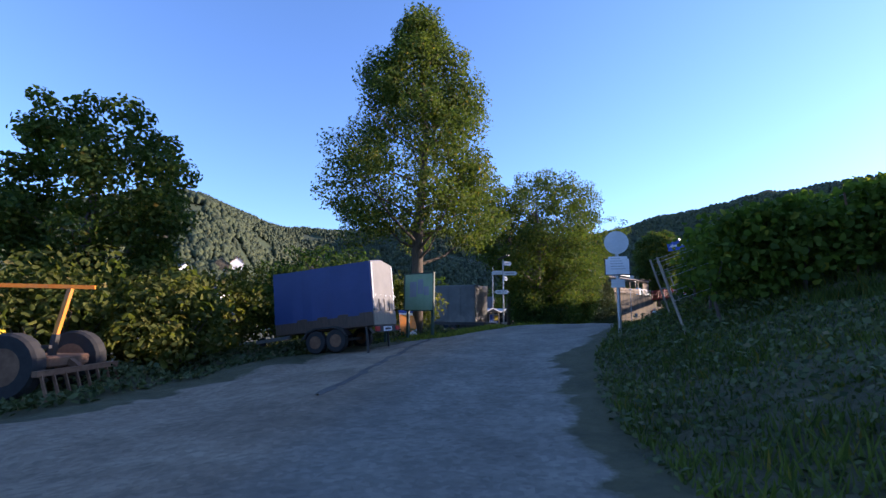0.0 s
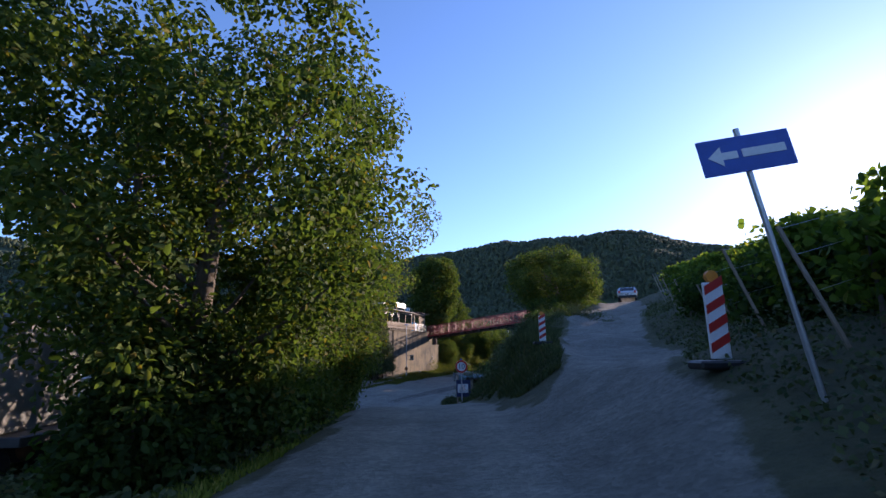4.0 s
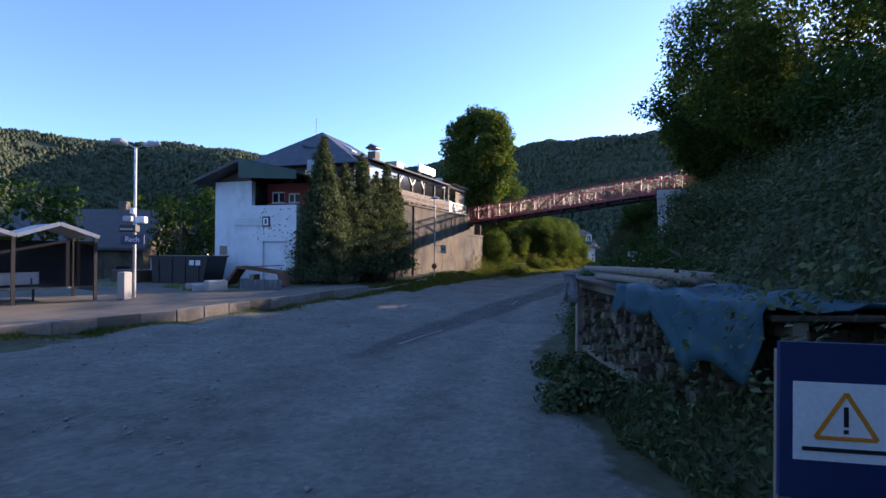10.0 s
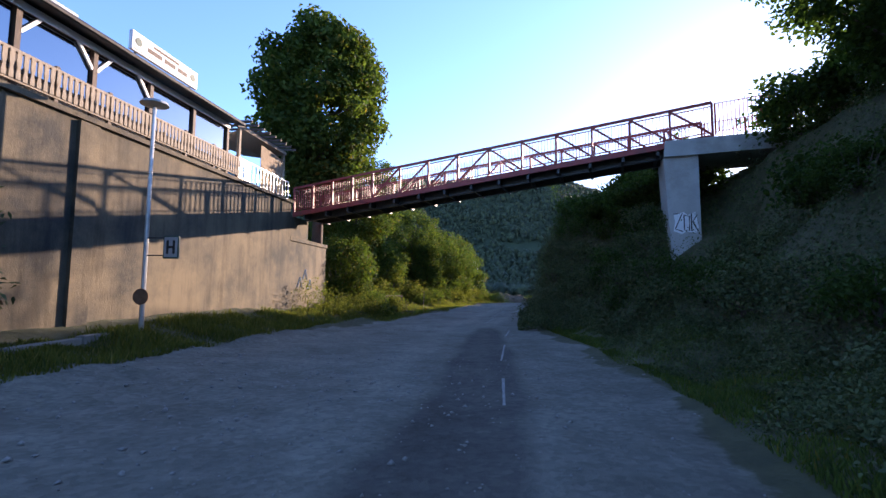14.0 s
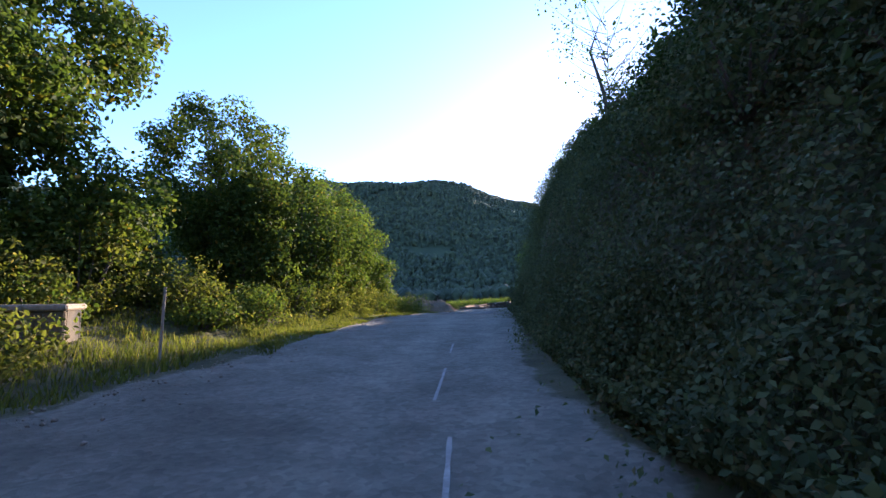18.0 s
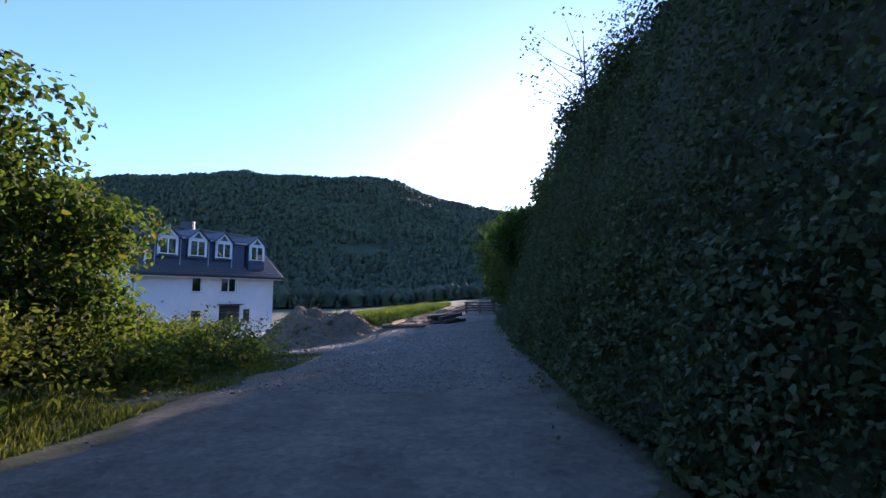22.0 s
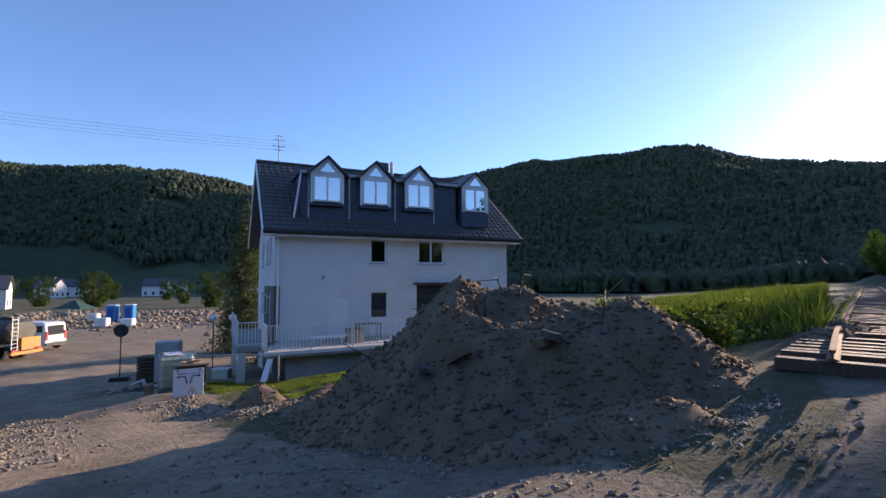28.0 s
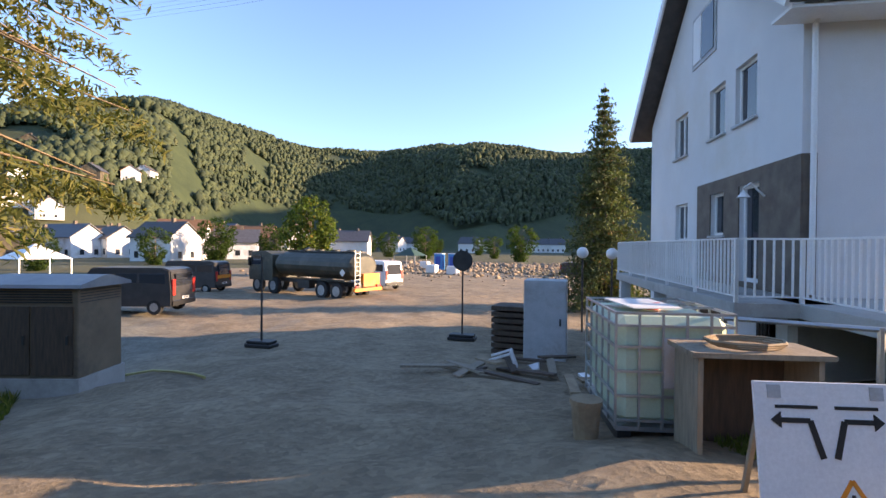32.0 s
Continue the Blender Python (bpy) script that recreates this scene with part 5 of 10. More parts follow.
def cargo_trailer():
    """Tarpaulin trailer parked on the verge; its rear looks along local +x."""
    z = gz(4.6, -43.8)
    t = thing("cargo_trailer", pose(5.74, -43.2, z + .12, 0, -6.5, 24), "blue tarpaulin trailer with a pale grey rear flap on the verge", "trailer")
    L, W, b, h = 3.1, 1.5, .72, 2.48
    part("bed", boxm(-L, 0, -W / 2, W / 2, b - .12, b + .28, .02), M["wood_dark"], t, "dark weathered drop sides")
    side = [(-W / 2, b + .2), (W / 2, b + .2), (W / 2, h - .1), (0, h), (-W / 2, h - .1)]
    bm = prismm(side, "x", -L, -.01)
    bmesh.ops.subdivide_edges(bm, edges=[e for e in bm.edges if abs((e.verts[0].co - e.verts[1].co).x) > 1], cuts=9)
    for v in bm.verts:
        if -L + .05 < v.co.x < -.05:
            v.co.y += .018 * math.sin(v.co.x * 9) * (1 if v.co.y > 0 else -1)
            v.co.z -= .012 * abs(math.sin(v.co.x * 4.6)) if v.co.z > h - .2 else 0
    part("tarpaulin", bm, M["blue_tarp"], t, smooth=False)
    part("rear_flap", prismm([(-W / 2 + .02, b + .3), (W / 2 - .02, b + .3), (W / 2 - .02, h - .11), (0, h - .02), (-W / 2 + .02, h - .11)], "x", 0, .012), M["flap_tarp"], t, "dirty pale grey rear flap, darkened for weak sun")
    for y in (-W / 2 + .05, W / 2 - .05):
        part("flap_seam", beamm((.018, y, b + .35), (.018, y, h - .15), .012, .05, up=(0, 1, 0)), M["sign_white"], t)
    for k in range(5):
        y = -.7 + k * .35
        part("strap", beamm((.02, y, b + .12), (.02, y, b + .62), .01, .035, up=(0, 1, 0)), M["black_plastic"], t)
        part("tarp_eyelet", discm((.02, y + .12, b + .72), .03, .01, "x", 8), M["galvanised"], t)
    part("tailgate", boxm(0.0, .03, -W / 2, W / 2, b - .1, b + .29), M["wood"], t)
    part("light_bar", boxm(.0, .06, -W / 2, W / 2, b - .3, b - .12, .01), M["dark_steel"], t)
    for y in (-.7, .7):
        part("tail_light", boxm(.06, .09, y - .14, y + .14, b - .27, b - .15, .01), M["sign_red"], t)
    pl = part("number_plate", boxm(.06, .07, -.28, .28, b - .28, b - .16), M["sign_white"], t)
    part("plate_bar", boxm(.071, .074, -.2, .2, b - .25, b - .19), M["ink"], pl)
    for x in (-1.75, -1.12):
        for y in (-W / 2 - .02, W / 2 + .02):
            wheel(t, x, y, .31, .31, .2, rim="rust")
    for y in (-W / 2 - .03, W / 2 + .03):
        part("mudguard", prismm([(-2.12, .42), (-2.0, .62), (-1.75, .7), (-1.12, .7), (-.88, .62), (-.74, .42), (-.8, .42), (-.92, .58), (-1.14, .66), (-1.73, .66), (-1.97, .58), (-2.06, .42)], "y", y - .13, y + .13), M["black_plastic"], t)
    part("axle", beamm((-1.75, -W / 2, .31), (-1.75, W / 2, .31), .08, .08), M["dark_steel"], t)
    part("axle", beamm((-1.12, -W / 2, .31), (-1.12, W / 2, .31), .08, .08), M["dark_steel"], t)
    part("drawbar", beamm((-L, 0, .55), (-L - 1.2, 0, .5), .1, .1), M["galvanised"], t)
    part("jockey_wheel", discm((-L - 1.0, 0, .5), .13, .07, "y", 12), M["rubber"], t)
    part("support_leg", beamm((-.25, -.7, -.1), (-.25, -.7, .6), .05, .05, up=(0, 1, 0)), M["dark_steel"], t)
    part("support_leg", beamm((-.25, .7, -.1), (-.25, .7, .6), .05, .05, up=(0, 1, 0)), M["dark_steel"], t)
    return t


cargo_trailer()


def container_trailer():
    z = gz(-4.6, -27.8)
    t = thing("container_trailer", pose(-4.6, -27.6, z, 0, 0, 14), "dull dark grey box trailer standing under the trees", "trailer")
    part("box_body", boxm(-2.0, 2.0, -1.1, 1.1, 1.0, 3.4, .03), M["dull_trailer"], t)
    part("box_end", boxm(-2.012, -2.0, -1.06, 1.06, 1.05, 3.35), M["dark_steel"], t)
    part("bed", boxm(-2.1, 2.6, -1.1, 1.1, .8, 1.0, .02), M["dark_steel"], t)
    for k in range(5):
        part("side_rib", boxm(-1.8 + k * .9, -1.74 + k * .9, -1.13, -1.1, 1.02, 3.38), M["dull_trailer"], t)
    for x in (.4, 1.15, 1.9):
        for y in (-1.0, 1.0):
            wheel(t, x, y, .42, .42, .28, rim="rust")
    part("drawbar", beamm((-2.1, 0, .8), (-3.6, 0, .6), .16, .14), M["dark_steel"], t)
    part("support_leg", beamm((-3.2, 0, 0), (-3.2, 0, .65), .1, .1, up=(0, 1, 0)), M["dark_steel"], t)
    return t


container_trailer()


def notice_board(x, y, yaw, w, z0, z1, face, label, posts="dark_green", paper=None):
    g = gz(x, y)
    t = thing("notice_board", pose(x, y, g, 0, 0, yaw), label, "board")
    a, b = z0 - g, z1 - g
    part("panel", boxm(-w / 2, w / 2, -.02, .02, a, b, .006), M[face], t)
    fr = bmesh.new()
    for q in ((-w / 2 - .04, -w / 2, a - .04, b + .04), (w / 2, w / 2 + .04, a - .04, b + .04), (-w / 2, w / 2, b, b + .04), (-w / 2, w / 2, a - .04, a)):
        box(fr, q[0], q[1], -.035, .035, q[2], q[3])
    part("frame", fr, M[posts], t)
    for s in (-1, 1):
        part("post", boxm(s * (w / 2 - .08) - .045, s * (w / 2 - .08) + .045, .036, .12, -.1, b), M[posts], t)
    for p in paper or ():
        part("faded_print", boxm(p[0], p[1], -.025, -.021, a + p[2], a + p[3]), M[p[4]], t)
    return t


notice_board(4.45, -40.58, 4, 1.25, 2.42, 3.66, "green_board", "faded green information board on dark posts", paper=((-.4, -.1, .45, .98, "grey_tarp"), (-.05, .2, .55, 1.05, "grey_tarp"), (.22, .45, .5, .8, "grey_tarp")))
notice_board(3.55, -41.7, 10, .85, 2.3, 3.45, "sign_white", "white poster board with a small blue picture", paper=((-.2, .2, .2, .7, "sign_blue"), (-.35, .35, .95, 1.02, "teal_tarp"), (-.35, .3, .83, .87, "grey_paint")))


def signpost():
    x, y = 2.74, -32.7
    g = gz(x, y)
    t = thing("signpost", pose(x, y, g, 0, 0, 0), "steel hiking signpost with several white finger boards", "signpost")
    part("pole", tubem([(0, 0, -.1), (0, 0, 5.05 - g)], .035, 8), M["galvanised"], t)
    part("pole_cap", prismm([(-.28, 5.05 - g), (.3, 5.22 - g), (.3, 5.26 - g), (-.28, 5.09 - g)], "y", -.12, .12), M["dark_steel"], t)
    for yaw, z, w, side in ((22, 4.34, .72, 1), (200, 4.4, .62, 1), (70, 4.86, .5, 1), (100, 4.1, .45, 1), (15, 3.42, .45, -1), (15, 3.42, .3, 1)):
        m = pose(0, 0, z - g, 0, 0, yaw)
        o = [(0.02, -.1), (w - .1, -.1), (w, 0), (w - .1, .1), (.02, .1)]
        bm = prismm([(side * p[0], p[1]) for p in o], "y", -.05, -.03)
        bmesh.ops.transform(bm, matrix=m, verts=bm.verts)
        arm = part("finger_board", bm, M["sign_white"], t)
        part("lettering", boxm(side * .12, side * (w - .16), -.056, -.051, -.03, .03, m=m), M["grey_paint"], arm)
    return t


signpost()


def round_sign(x, y, top, r, yaw, label, face, ring=None, back=True, plate=None, post=.03, name="road_sign", tilt=0.0, foot=False):
    """A round sign on a post; its face looks towards local -y."""
    g = gz(x, y)
    t = thing(name, pose(x, y, g, tilt, 0, yaw), label, "sign")
    h = top - g
    part("post", tubem([(0, 0, -.1), (0, 0, h + r * .9)], post, 8), M["galvanised"], t)
    d = part("sign_face", discm((0, -post - .012, h), r, .014), M[face], t)
    if ring:
        part("sign_ring", ringm((0, -post - .0195, h), r * .7, r * .99, .004), M[ring], d)
    if foot:
        part("foot_plate", boxm(-.38, .38, -.2, .2, 0, .1, .02), M["black_plastic"], t)
        part("foot_plate", boxm(-.36, .36, -.18, .18, .1, .2, .02), M["black_plastic"], t)
    return t, h, post


t, h, p = round_sign(11.1, -39.92, 4.2, .31, 22, "grey-faced round sign above a papered plate on a post", "sign_back", post=.045)
pl = part("plate", boxm(-.32, .32, -.09, -.07, h - .88, h - .42), M["sign_white"], t)
for q in ((-.32, .32, -.88, -.855), (-.32, .32, -.445, -.42), (-.32, -.295, -.855, -.445), (.295, .32, -.855, -.445)):
    part("plate_border", boxm(q[0], q[1], -.095, -.0905, h + q[2], h + q[3]), M["ink"], pl)
part("taped_paper", boxm(-.22, .25, -.099, -.0915, h - .8, h - .38), M["sign_white"], pl)
for k in range(5):
    part("lettering", boxm(-.17, .2 - .03 * k, -.103, -.0995, h - .72 + k * .07, h - .7 + k * .07), M["grey_paint"], pl)
part("small_plate", boxm(-.17, .17, -.085, -.065, h - 1.2, h - .98), M["sign_back"], t)

t, h, p = round_sign(3.97, -12.75, 2.54, .3, 14, "speed limit sign showing ten on a leaning post", "sign_white", ring="sign_red", tilt=0)
words("number", "10", .34, pose(0, -p - .0205, h, 90, 0, 0), "ink", t)
part("foot_block", boxm(-.18, .18, -.14, .14, -.05, .1, .03), M["stone"], t)
part("post_clip", boxm(-.05, .05, -.05, .05, h + .3, h + .36), M["sign_blue"], t)


def arrow_sign():
    x, y = 10.75, -30.2
    g = gz(x, y)
    t = thing("arrow_sign", pose(x, y, g, 0, -9, 12), "blue direction sign with a white arrow on a steel post", "sign")
    h = 5.4 - g
    part("post", tubem([(0, 0, -.1), (0, 0, h + .3)], .03, 8), M["galvanised"], t)
    s = part("panel", boxm(-.5, .5, -.055, -.035, h - .2, h + .2, .004), M["sign_blue"], t)
    part("arrow", prismm([(-.42, h), (-.27, h + .11), (-.27, h + .04), (-.1, h + .04), (-.1, h - .04), (-.27, h - .04), (-.27, h - .11)], "y", -.061, -.056), M["sign_white"], s)
    part("lettering", boxm(-.05, .42, -.061, -.056, h - .04, h + .05), M["sign_white"], s)


arrow_sign()


def barrier_panel(x, y, yaw, size=1.0):
    g = gz(x, y)
    t = thing("barrier_panel", pose(x, y, g, 0, 0, yaw) @ Matrix.Scale(size, 4), "red and white striped warning panel on a rubber foot", "barrier", "striped panels")
    part("foot", boxm(-.4, .4, -.2, .2, -.02, .1, .03), M["black_plastic"], t)
    part("panel", boxm(-.14, .14, -.03, .03, .12, 1.2, .01), M["sign_white"], t)
    for k in range(4):
        z = .2 + k * .27
        part("stripe", prismm([(-.14, z), (.14, z + .16), (.14, z + .29), (-.14, z + .13)], "y", -.036, -.031), M["sign_red"], t)
    part("lamp", discm((0, 0, 1.29), .09, .07), M["orange"], t)


barrier_panel(10.57, -28.1, 14)
barrier_panel(8.0, -19.9, 14, .75)


def yellow_marker():
    x, y = -.3, -36.6
    g = gz(x, y)
    t = thing("marker_post", pose(x, y, g, 0, -5, 15), "yellow pipeline marker plate on a wooden stake", "marker")
    part("stake", boxm(-.035, .035, -.035, .035, -.1, 1.5), M["wood"], t)
    part("plate", boxm(-.13, .13, -.06, -.04, 1.2, 1.62, .006), M["yellow"], t)


yellow_marker()


def leaning_sign():
    x, y = 3.5, -40.1
    t = thing("leaning_sign", pose(x, y, gz(x, y), -14, 0, 64), "faded orange and white sign with a blue edge", "sign")
    part("sheet", boxm(-.32, .32, -.02, .02, 0, .95, .01), M["sign_white"], t)
    part("orange_field", prismm([(-.31, .02), (.31, .3), (.31, .78), (-.31, .84)], "y", -.026, -.021), M["orange"], t)
    part("blue_edge", boxm(-.34, .34, -.035, .035, .9, 1.0, .01), M["sign_blue"], t)


leaning_sign()


def old_machine():
    x, y = 3.0, -50.9
    g = gz(x, y)
    t = thing("farm_machine", pose(x, y, g, 0, 0, 40), "old farm implement with an orange frame and large tyres", "machine")
    part("chassis", boxm(-1.6, 1.4, -.5, .5, .55, .75, .03), M["rust"], t)
    part("roll_bar", beamm((1.1, -.05, 1.15), (1.2, .05, 2.05), .08, .08, up=(0, 1, 0)), M["orange"], t)
    part("post", beamm((1.08, -.07, .7), (1.1, -.05, 1.15), .1, .1, up=(0, 1, 0)), M["dark_steel"], t)
    part("top_bar", beamm((-1.4, -.6, 2.1), (1.35, .5, 2.1), .08, .08), M["orange"], t)
    part("strut", beamm((-1.1, -.4, .75), (-1.2, -.5, 2.06), .07, .07, up=(0, 1, 0)), M["dark_steel"], t)
    for z in (.35, .95):
        part("side_rail", beamm((-1.6, -.62, z), (1.5, -.62, z), .07, .06), M["dark_steel"], t)
    for k in range(4):
        part("side_stay", beamm((-1.3 + k * .8, -.62, .35), (-1.3 + k * .8, -.62, .95), .05, .05, up=(0, 1, 0)), M["rust"], t)
    for xx, r in ((.9, .6), (-1.1, .42)):
        for yy in (-.75, .75):
            wheel(t, xx, yy, r, r, .3, rim="rust")
    part("engine_hood", boxm(-1.5, -.2, -.32, .32, .75, 1.25, .06), M["yellow"], t)
    part("tine_bar", beamm((1.6, -1.0, .5), (1.6, 1.0, .5), .1, .1), M["rust"], t)
    for k in range(8):
        part("tine", beamm((1.62, -.9 + k * .26, .5), (1.8, -.9 + k * .26, .02), .03, .05), M["rust"], t)
    part("coupling", beamm((1.4, 0, .65), (1.62, 0, .5), .12, .1), M["rust"], t)


old_machine()


def silver_car(x, y, yaw, z=None):
    g = gz(x, y) if z is None else z
    t = thing("parked_car", pose(x, y, g, 0, 0, yaw), "silver hatchback parked on the upper lane", "car")
    car_shape(t, 4.1, 1.72, 1.48, "silver")
    return t


def car_shape(t, L, W, H, paint, van=False):
    """A car with its front towards +x."""
    if van:
        o = [(-L / 2, .35), (-L / 2, 1.0), (-L / 2 + .12, H - .1), (-L / 2 + .4, H), (L / 2 - 1.6, H), (L / 2 - .85, 1.15), (L / 2 - .1, .95), (L / 2, .6), (L / 2 - .05, .35)]
    else:
        o = [(-L / 2, .4), (-L / 2 - .02, .85), (-L / 2 + .25, 1.0), (-L / 2 + .75, H - .06), (-.1, H), (.55, H - .08), (1.15, .98), (L / 2 - .15, .8), (L / 2, .55), (L / 2 - .05, .32)]
    bm = prismm(o, "y", -W / 2, W / 2)
    for v in bm.verts:
        if v.co.z > 1.0:
            v.co.y *= .86 if not van else .94
    bmesh.ops.bevel(bm, geom=bm.edges[:], offset=.05, segments=2, affect="EDGES")
    body = part("body", bm, M[paint], t, smooth=False)
    sc = .86 if not van else .94
    for s in (-1, 1):
        y = s * (W / 2 * sc + .012)
        if van:
            for a, b in ((-L / 2 + .3, -L / 2 + 1.4), (-L / 2 + 1.5, -.1), (0, 1.0)):
                part("side_window", boxm(a, b, y - .012, y + .012, 1.15, H - .25, .01), M["glass"], t)
        else:
            for a, b in ((-1.3, -.25), (-.18, .62)):
                part("side_window", prismm([(a, 1.02), (b, 1.02), (b - (.3 if b > .3 else 0), H - .16), (a + (.28 if a < -1 else 0), H - .16)], "y", y - .012, y + .012), M["glass"], t)
        part("side_mirror", boxm(.72 if not van else 1.0, .9 if not van else 1.2, s * (W / 2 - .02) - .07, s * (W / 2 - .02) + .07, 1.0, 1.14, .03), M["black_plastic"], t)
        for x in (-L / 2 + .75, L / 2 - .8):
            wheel(t, x, s * (W / 2 - .1), .32, .32, .22)
        part("tail_lamp", boxm(-L / 2 - .03, -L / 2 + .06, s * (W / 2 - .16) - .1, s * (W / 2 - .16) + .1, .82, 1.05 if not van else 1.5, .02), M["sign_red"], t)
        part("head_lamp", boxm(L / 2 - .12, L / 2 + .0, s * (W / 2 - .25) - .16, s * (W / 2 - .25) + .16, .66, .78, .02), M["sign_white"], t)
    if van:
        part("rear_window", boxm(-L / 2 - .0, -L / 2 + .03, -.65, .65, 1.2, H - .25), M["glass"], t)
    else:
        part("rear_window", beamm((-L / 2 + .3, 0, 1.04), (-L / 2 + .74, 0, H - .09), W * .72, .03), M["glass"], t)
    part("bumper", boxm(-L / 2 - .05, -L / 2 + .1, -W / 2 + .05, W / 2 - .05, .38, .6, .03), M["black_plastic"], t)
    p = part("number_plate", boxm(-L / 2 - .07, -L / 2 - .051, -.26, .26, .62, .73), M["sign_white"], t)
    part("plate_bar", boxm(-L / 2 - .075, -L / 2 - .071, -.2, .2, .65, .7), M["ink"], p)


silver_car(15.9, 13.0, 80)

# vineyard on the slope: leaning posts, wires and vines
def vineyard():
    rng = np.random.default_rng(3)
    rows = [(p, (p[0] + 10.3, p[1] + 6.0)) for p in ((13.3, -42.4), (12.8, -40.7), (12.1, -38.9), (11.6, -37.1), (11.35, -35.2), (11.1, -33.5), (11.6, -31.6), (11.6, -29.2), (11.9, -26.4), (12.6, -23.2), (13.3, -19.8), (13.7, -15.6), (14.4, -10.6), (14.9, -6.5), (15.9, -2.4), (16.6, 2.0))]
    for r, (a, b) in enumerate(rows):
        row = thing("vine_row", Matrix(), "row of leafy grapevines on leaning steel posts", "vines", "vine rows")
        n = 4
        tops = []
        for k in range(n + 1):
            x, y = a[0] + (b[0] - a[0]) * k / n, a[1] + (b[1] - a[1]) * k / n
            g = gz(x, y)
            e = (x - (.5 if k == 0 else .08), y - (-.12 if k == 0 else .05), g + (1.5 if k == 0 else 1.6))
            part("post", beamm((x, y, g - .1), e, .042 if k == 0 else .036, .042 if k == 0 else .036, up=(0, 1, 0)), M["wood" if k == 0 else "rust"], row)
            tops.append(e)
        for f in (.45, .75, .98):
            pts = []
            for k in range(n + 1):
                x, y = a[0] + (b[0] - a[0]) * k / n, a[1] + (b[1] - a[1]) * k / n
                g = gz(x, y)
                pts.append(Vector((x, y, g)).lerp(Vector(tops[k]), f))
            part("wire", tubem(pts, .003, 4, False), M["galvanised"], row)
        cnt = 15000
        k = .05 + .95 * rng.random(cnt)
        x, y = a[0] + (b[0] - a[0]) * k, a[1] + (b[1] - a[1]) * k
        g = ground_height(x, y)
        hgt = rng.uniform(.12, 1.0, cnt) ** .8 * (1.62 + .4 * vnoise(k * 14, k * 0 + r, 5))
        p = np.stack([x + rng.normal(0, .25, cnt), y + rng.normal(0, .25, cnt), g + hgt], 1)
        nr = unit(rng, cnt)
        leaves_object("vine_leaves", p, nr, .14 * rng.uniform(.7, 1.3, cnt), M["leaf_vine"], rng, row, slim=.85)["kind"] = "stuff"
        st = bmesh.new()
        for q in range(8):
            x, y = a[0] + (b[0] - a[0]) * (q + .4) / 8, a[1] + (b[1] - a[1]) * (q + .4) / 8
            g = gz(x, y)
            tube(st, [(x, y, g - .05), (x + rng.normal() * .05, y, g + .4), (x + rng.normal() * .15, y, g + 1.2)], [.04, .03, .015], 5, False)
        part("vine_wood", st, M["bark"], row)["kind"] = "stuff"


# ---- station yard ----
def platform():
    z = .56
    line = [(-13.5, -24), (-11.3, -14), (-10.0, -9), (-8.6, -4.5), (-8.1, 0), (-7.8, 6), (-7.9, 12), (-8.3, 16.5)]
    bm = bmesh.new()
    poly = line[:6] + [(-9.6, 7.0), (-24, 2.5), (-32, -24)]
    lo = [bm.verts.new((x, y, -.3)) for x, y in poly]
    hi = [bm.verts.new((x, y, z)) for x, y in poly]
    n = len(poly)
    bm.faces.new(hi)
    for i in range(n):
        bm.faces.new((lo[i], lo[(i + 1) % n], hi[(i + 1) % n], hi[i]))
    bmesh.ops.recalc_face_normals(bm, faces=bm.faces)
    pf = tagged(finish("platform", bm, M["warm_paving"]), "dusty paved station platform with a worn kerb", "platform", kind="structure")
    kerb = tagged(new("kerb"), "broken concrete kerb along the old platform", "kerb", kind="structure")
    rng = random.Random(2)
    for a, b in zip(line, line[1:]):
        a, b = Vector((*a, 0)), Vector((*b, 0))
        n = max(1, round((b - a).length / .95))
        ang = math.degrees(math.atan2(b.y - a.y, b.x - a.x))
        for k in range(n):
            if rng.random() < .06:
                continue
            p = a.lerp(b, (k + .5) / n)
            w = (b - a).length / n - .015
            zz = z if p.y < 6 else max(gz(p.x, p.y) + .12, .32)
            bm = boxm(-w / 2, w / 2, -.02, .16, -.5, .02, .02)
            o = part("kerb_stone", bm, M["kerb"], kerb)
            o.matrix_world = pose(p.x, p.y, zz + rng.uniform(-.02, .015), rng.uniform(-2, 2), rng.uniform(-1, 1), ang + rng.uniform(-1.2, 1.2))
    return pf


M["kerb"] = surface("worn_kerb", (0.15, 0.135, 0.11), (0.3, 0.27, 0.225), 1.8, 0.9, bumps=0.4, dirt=(0.1, 0.09, 0.07))
M["warm_paving"] = surface("dusty_paving", (0.11, 0.095, 0.072), (0.18, 0.155, 0.118), 1.2, 0.9, fine=30, bumps=0.3, dirt=(0.085, 0.08, 0.05))
platform()
PZ = .56


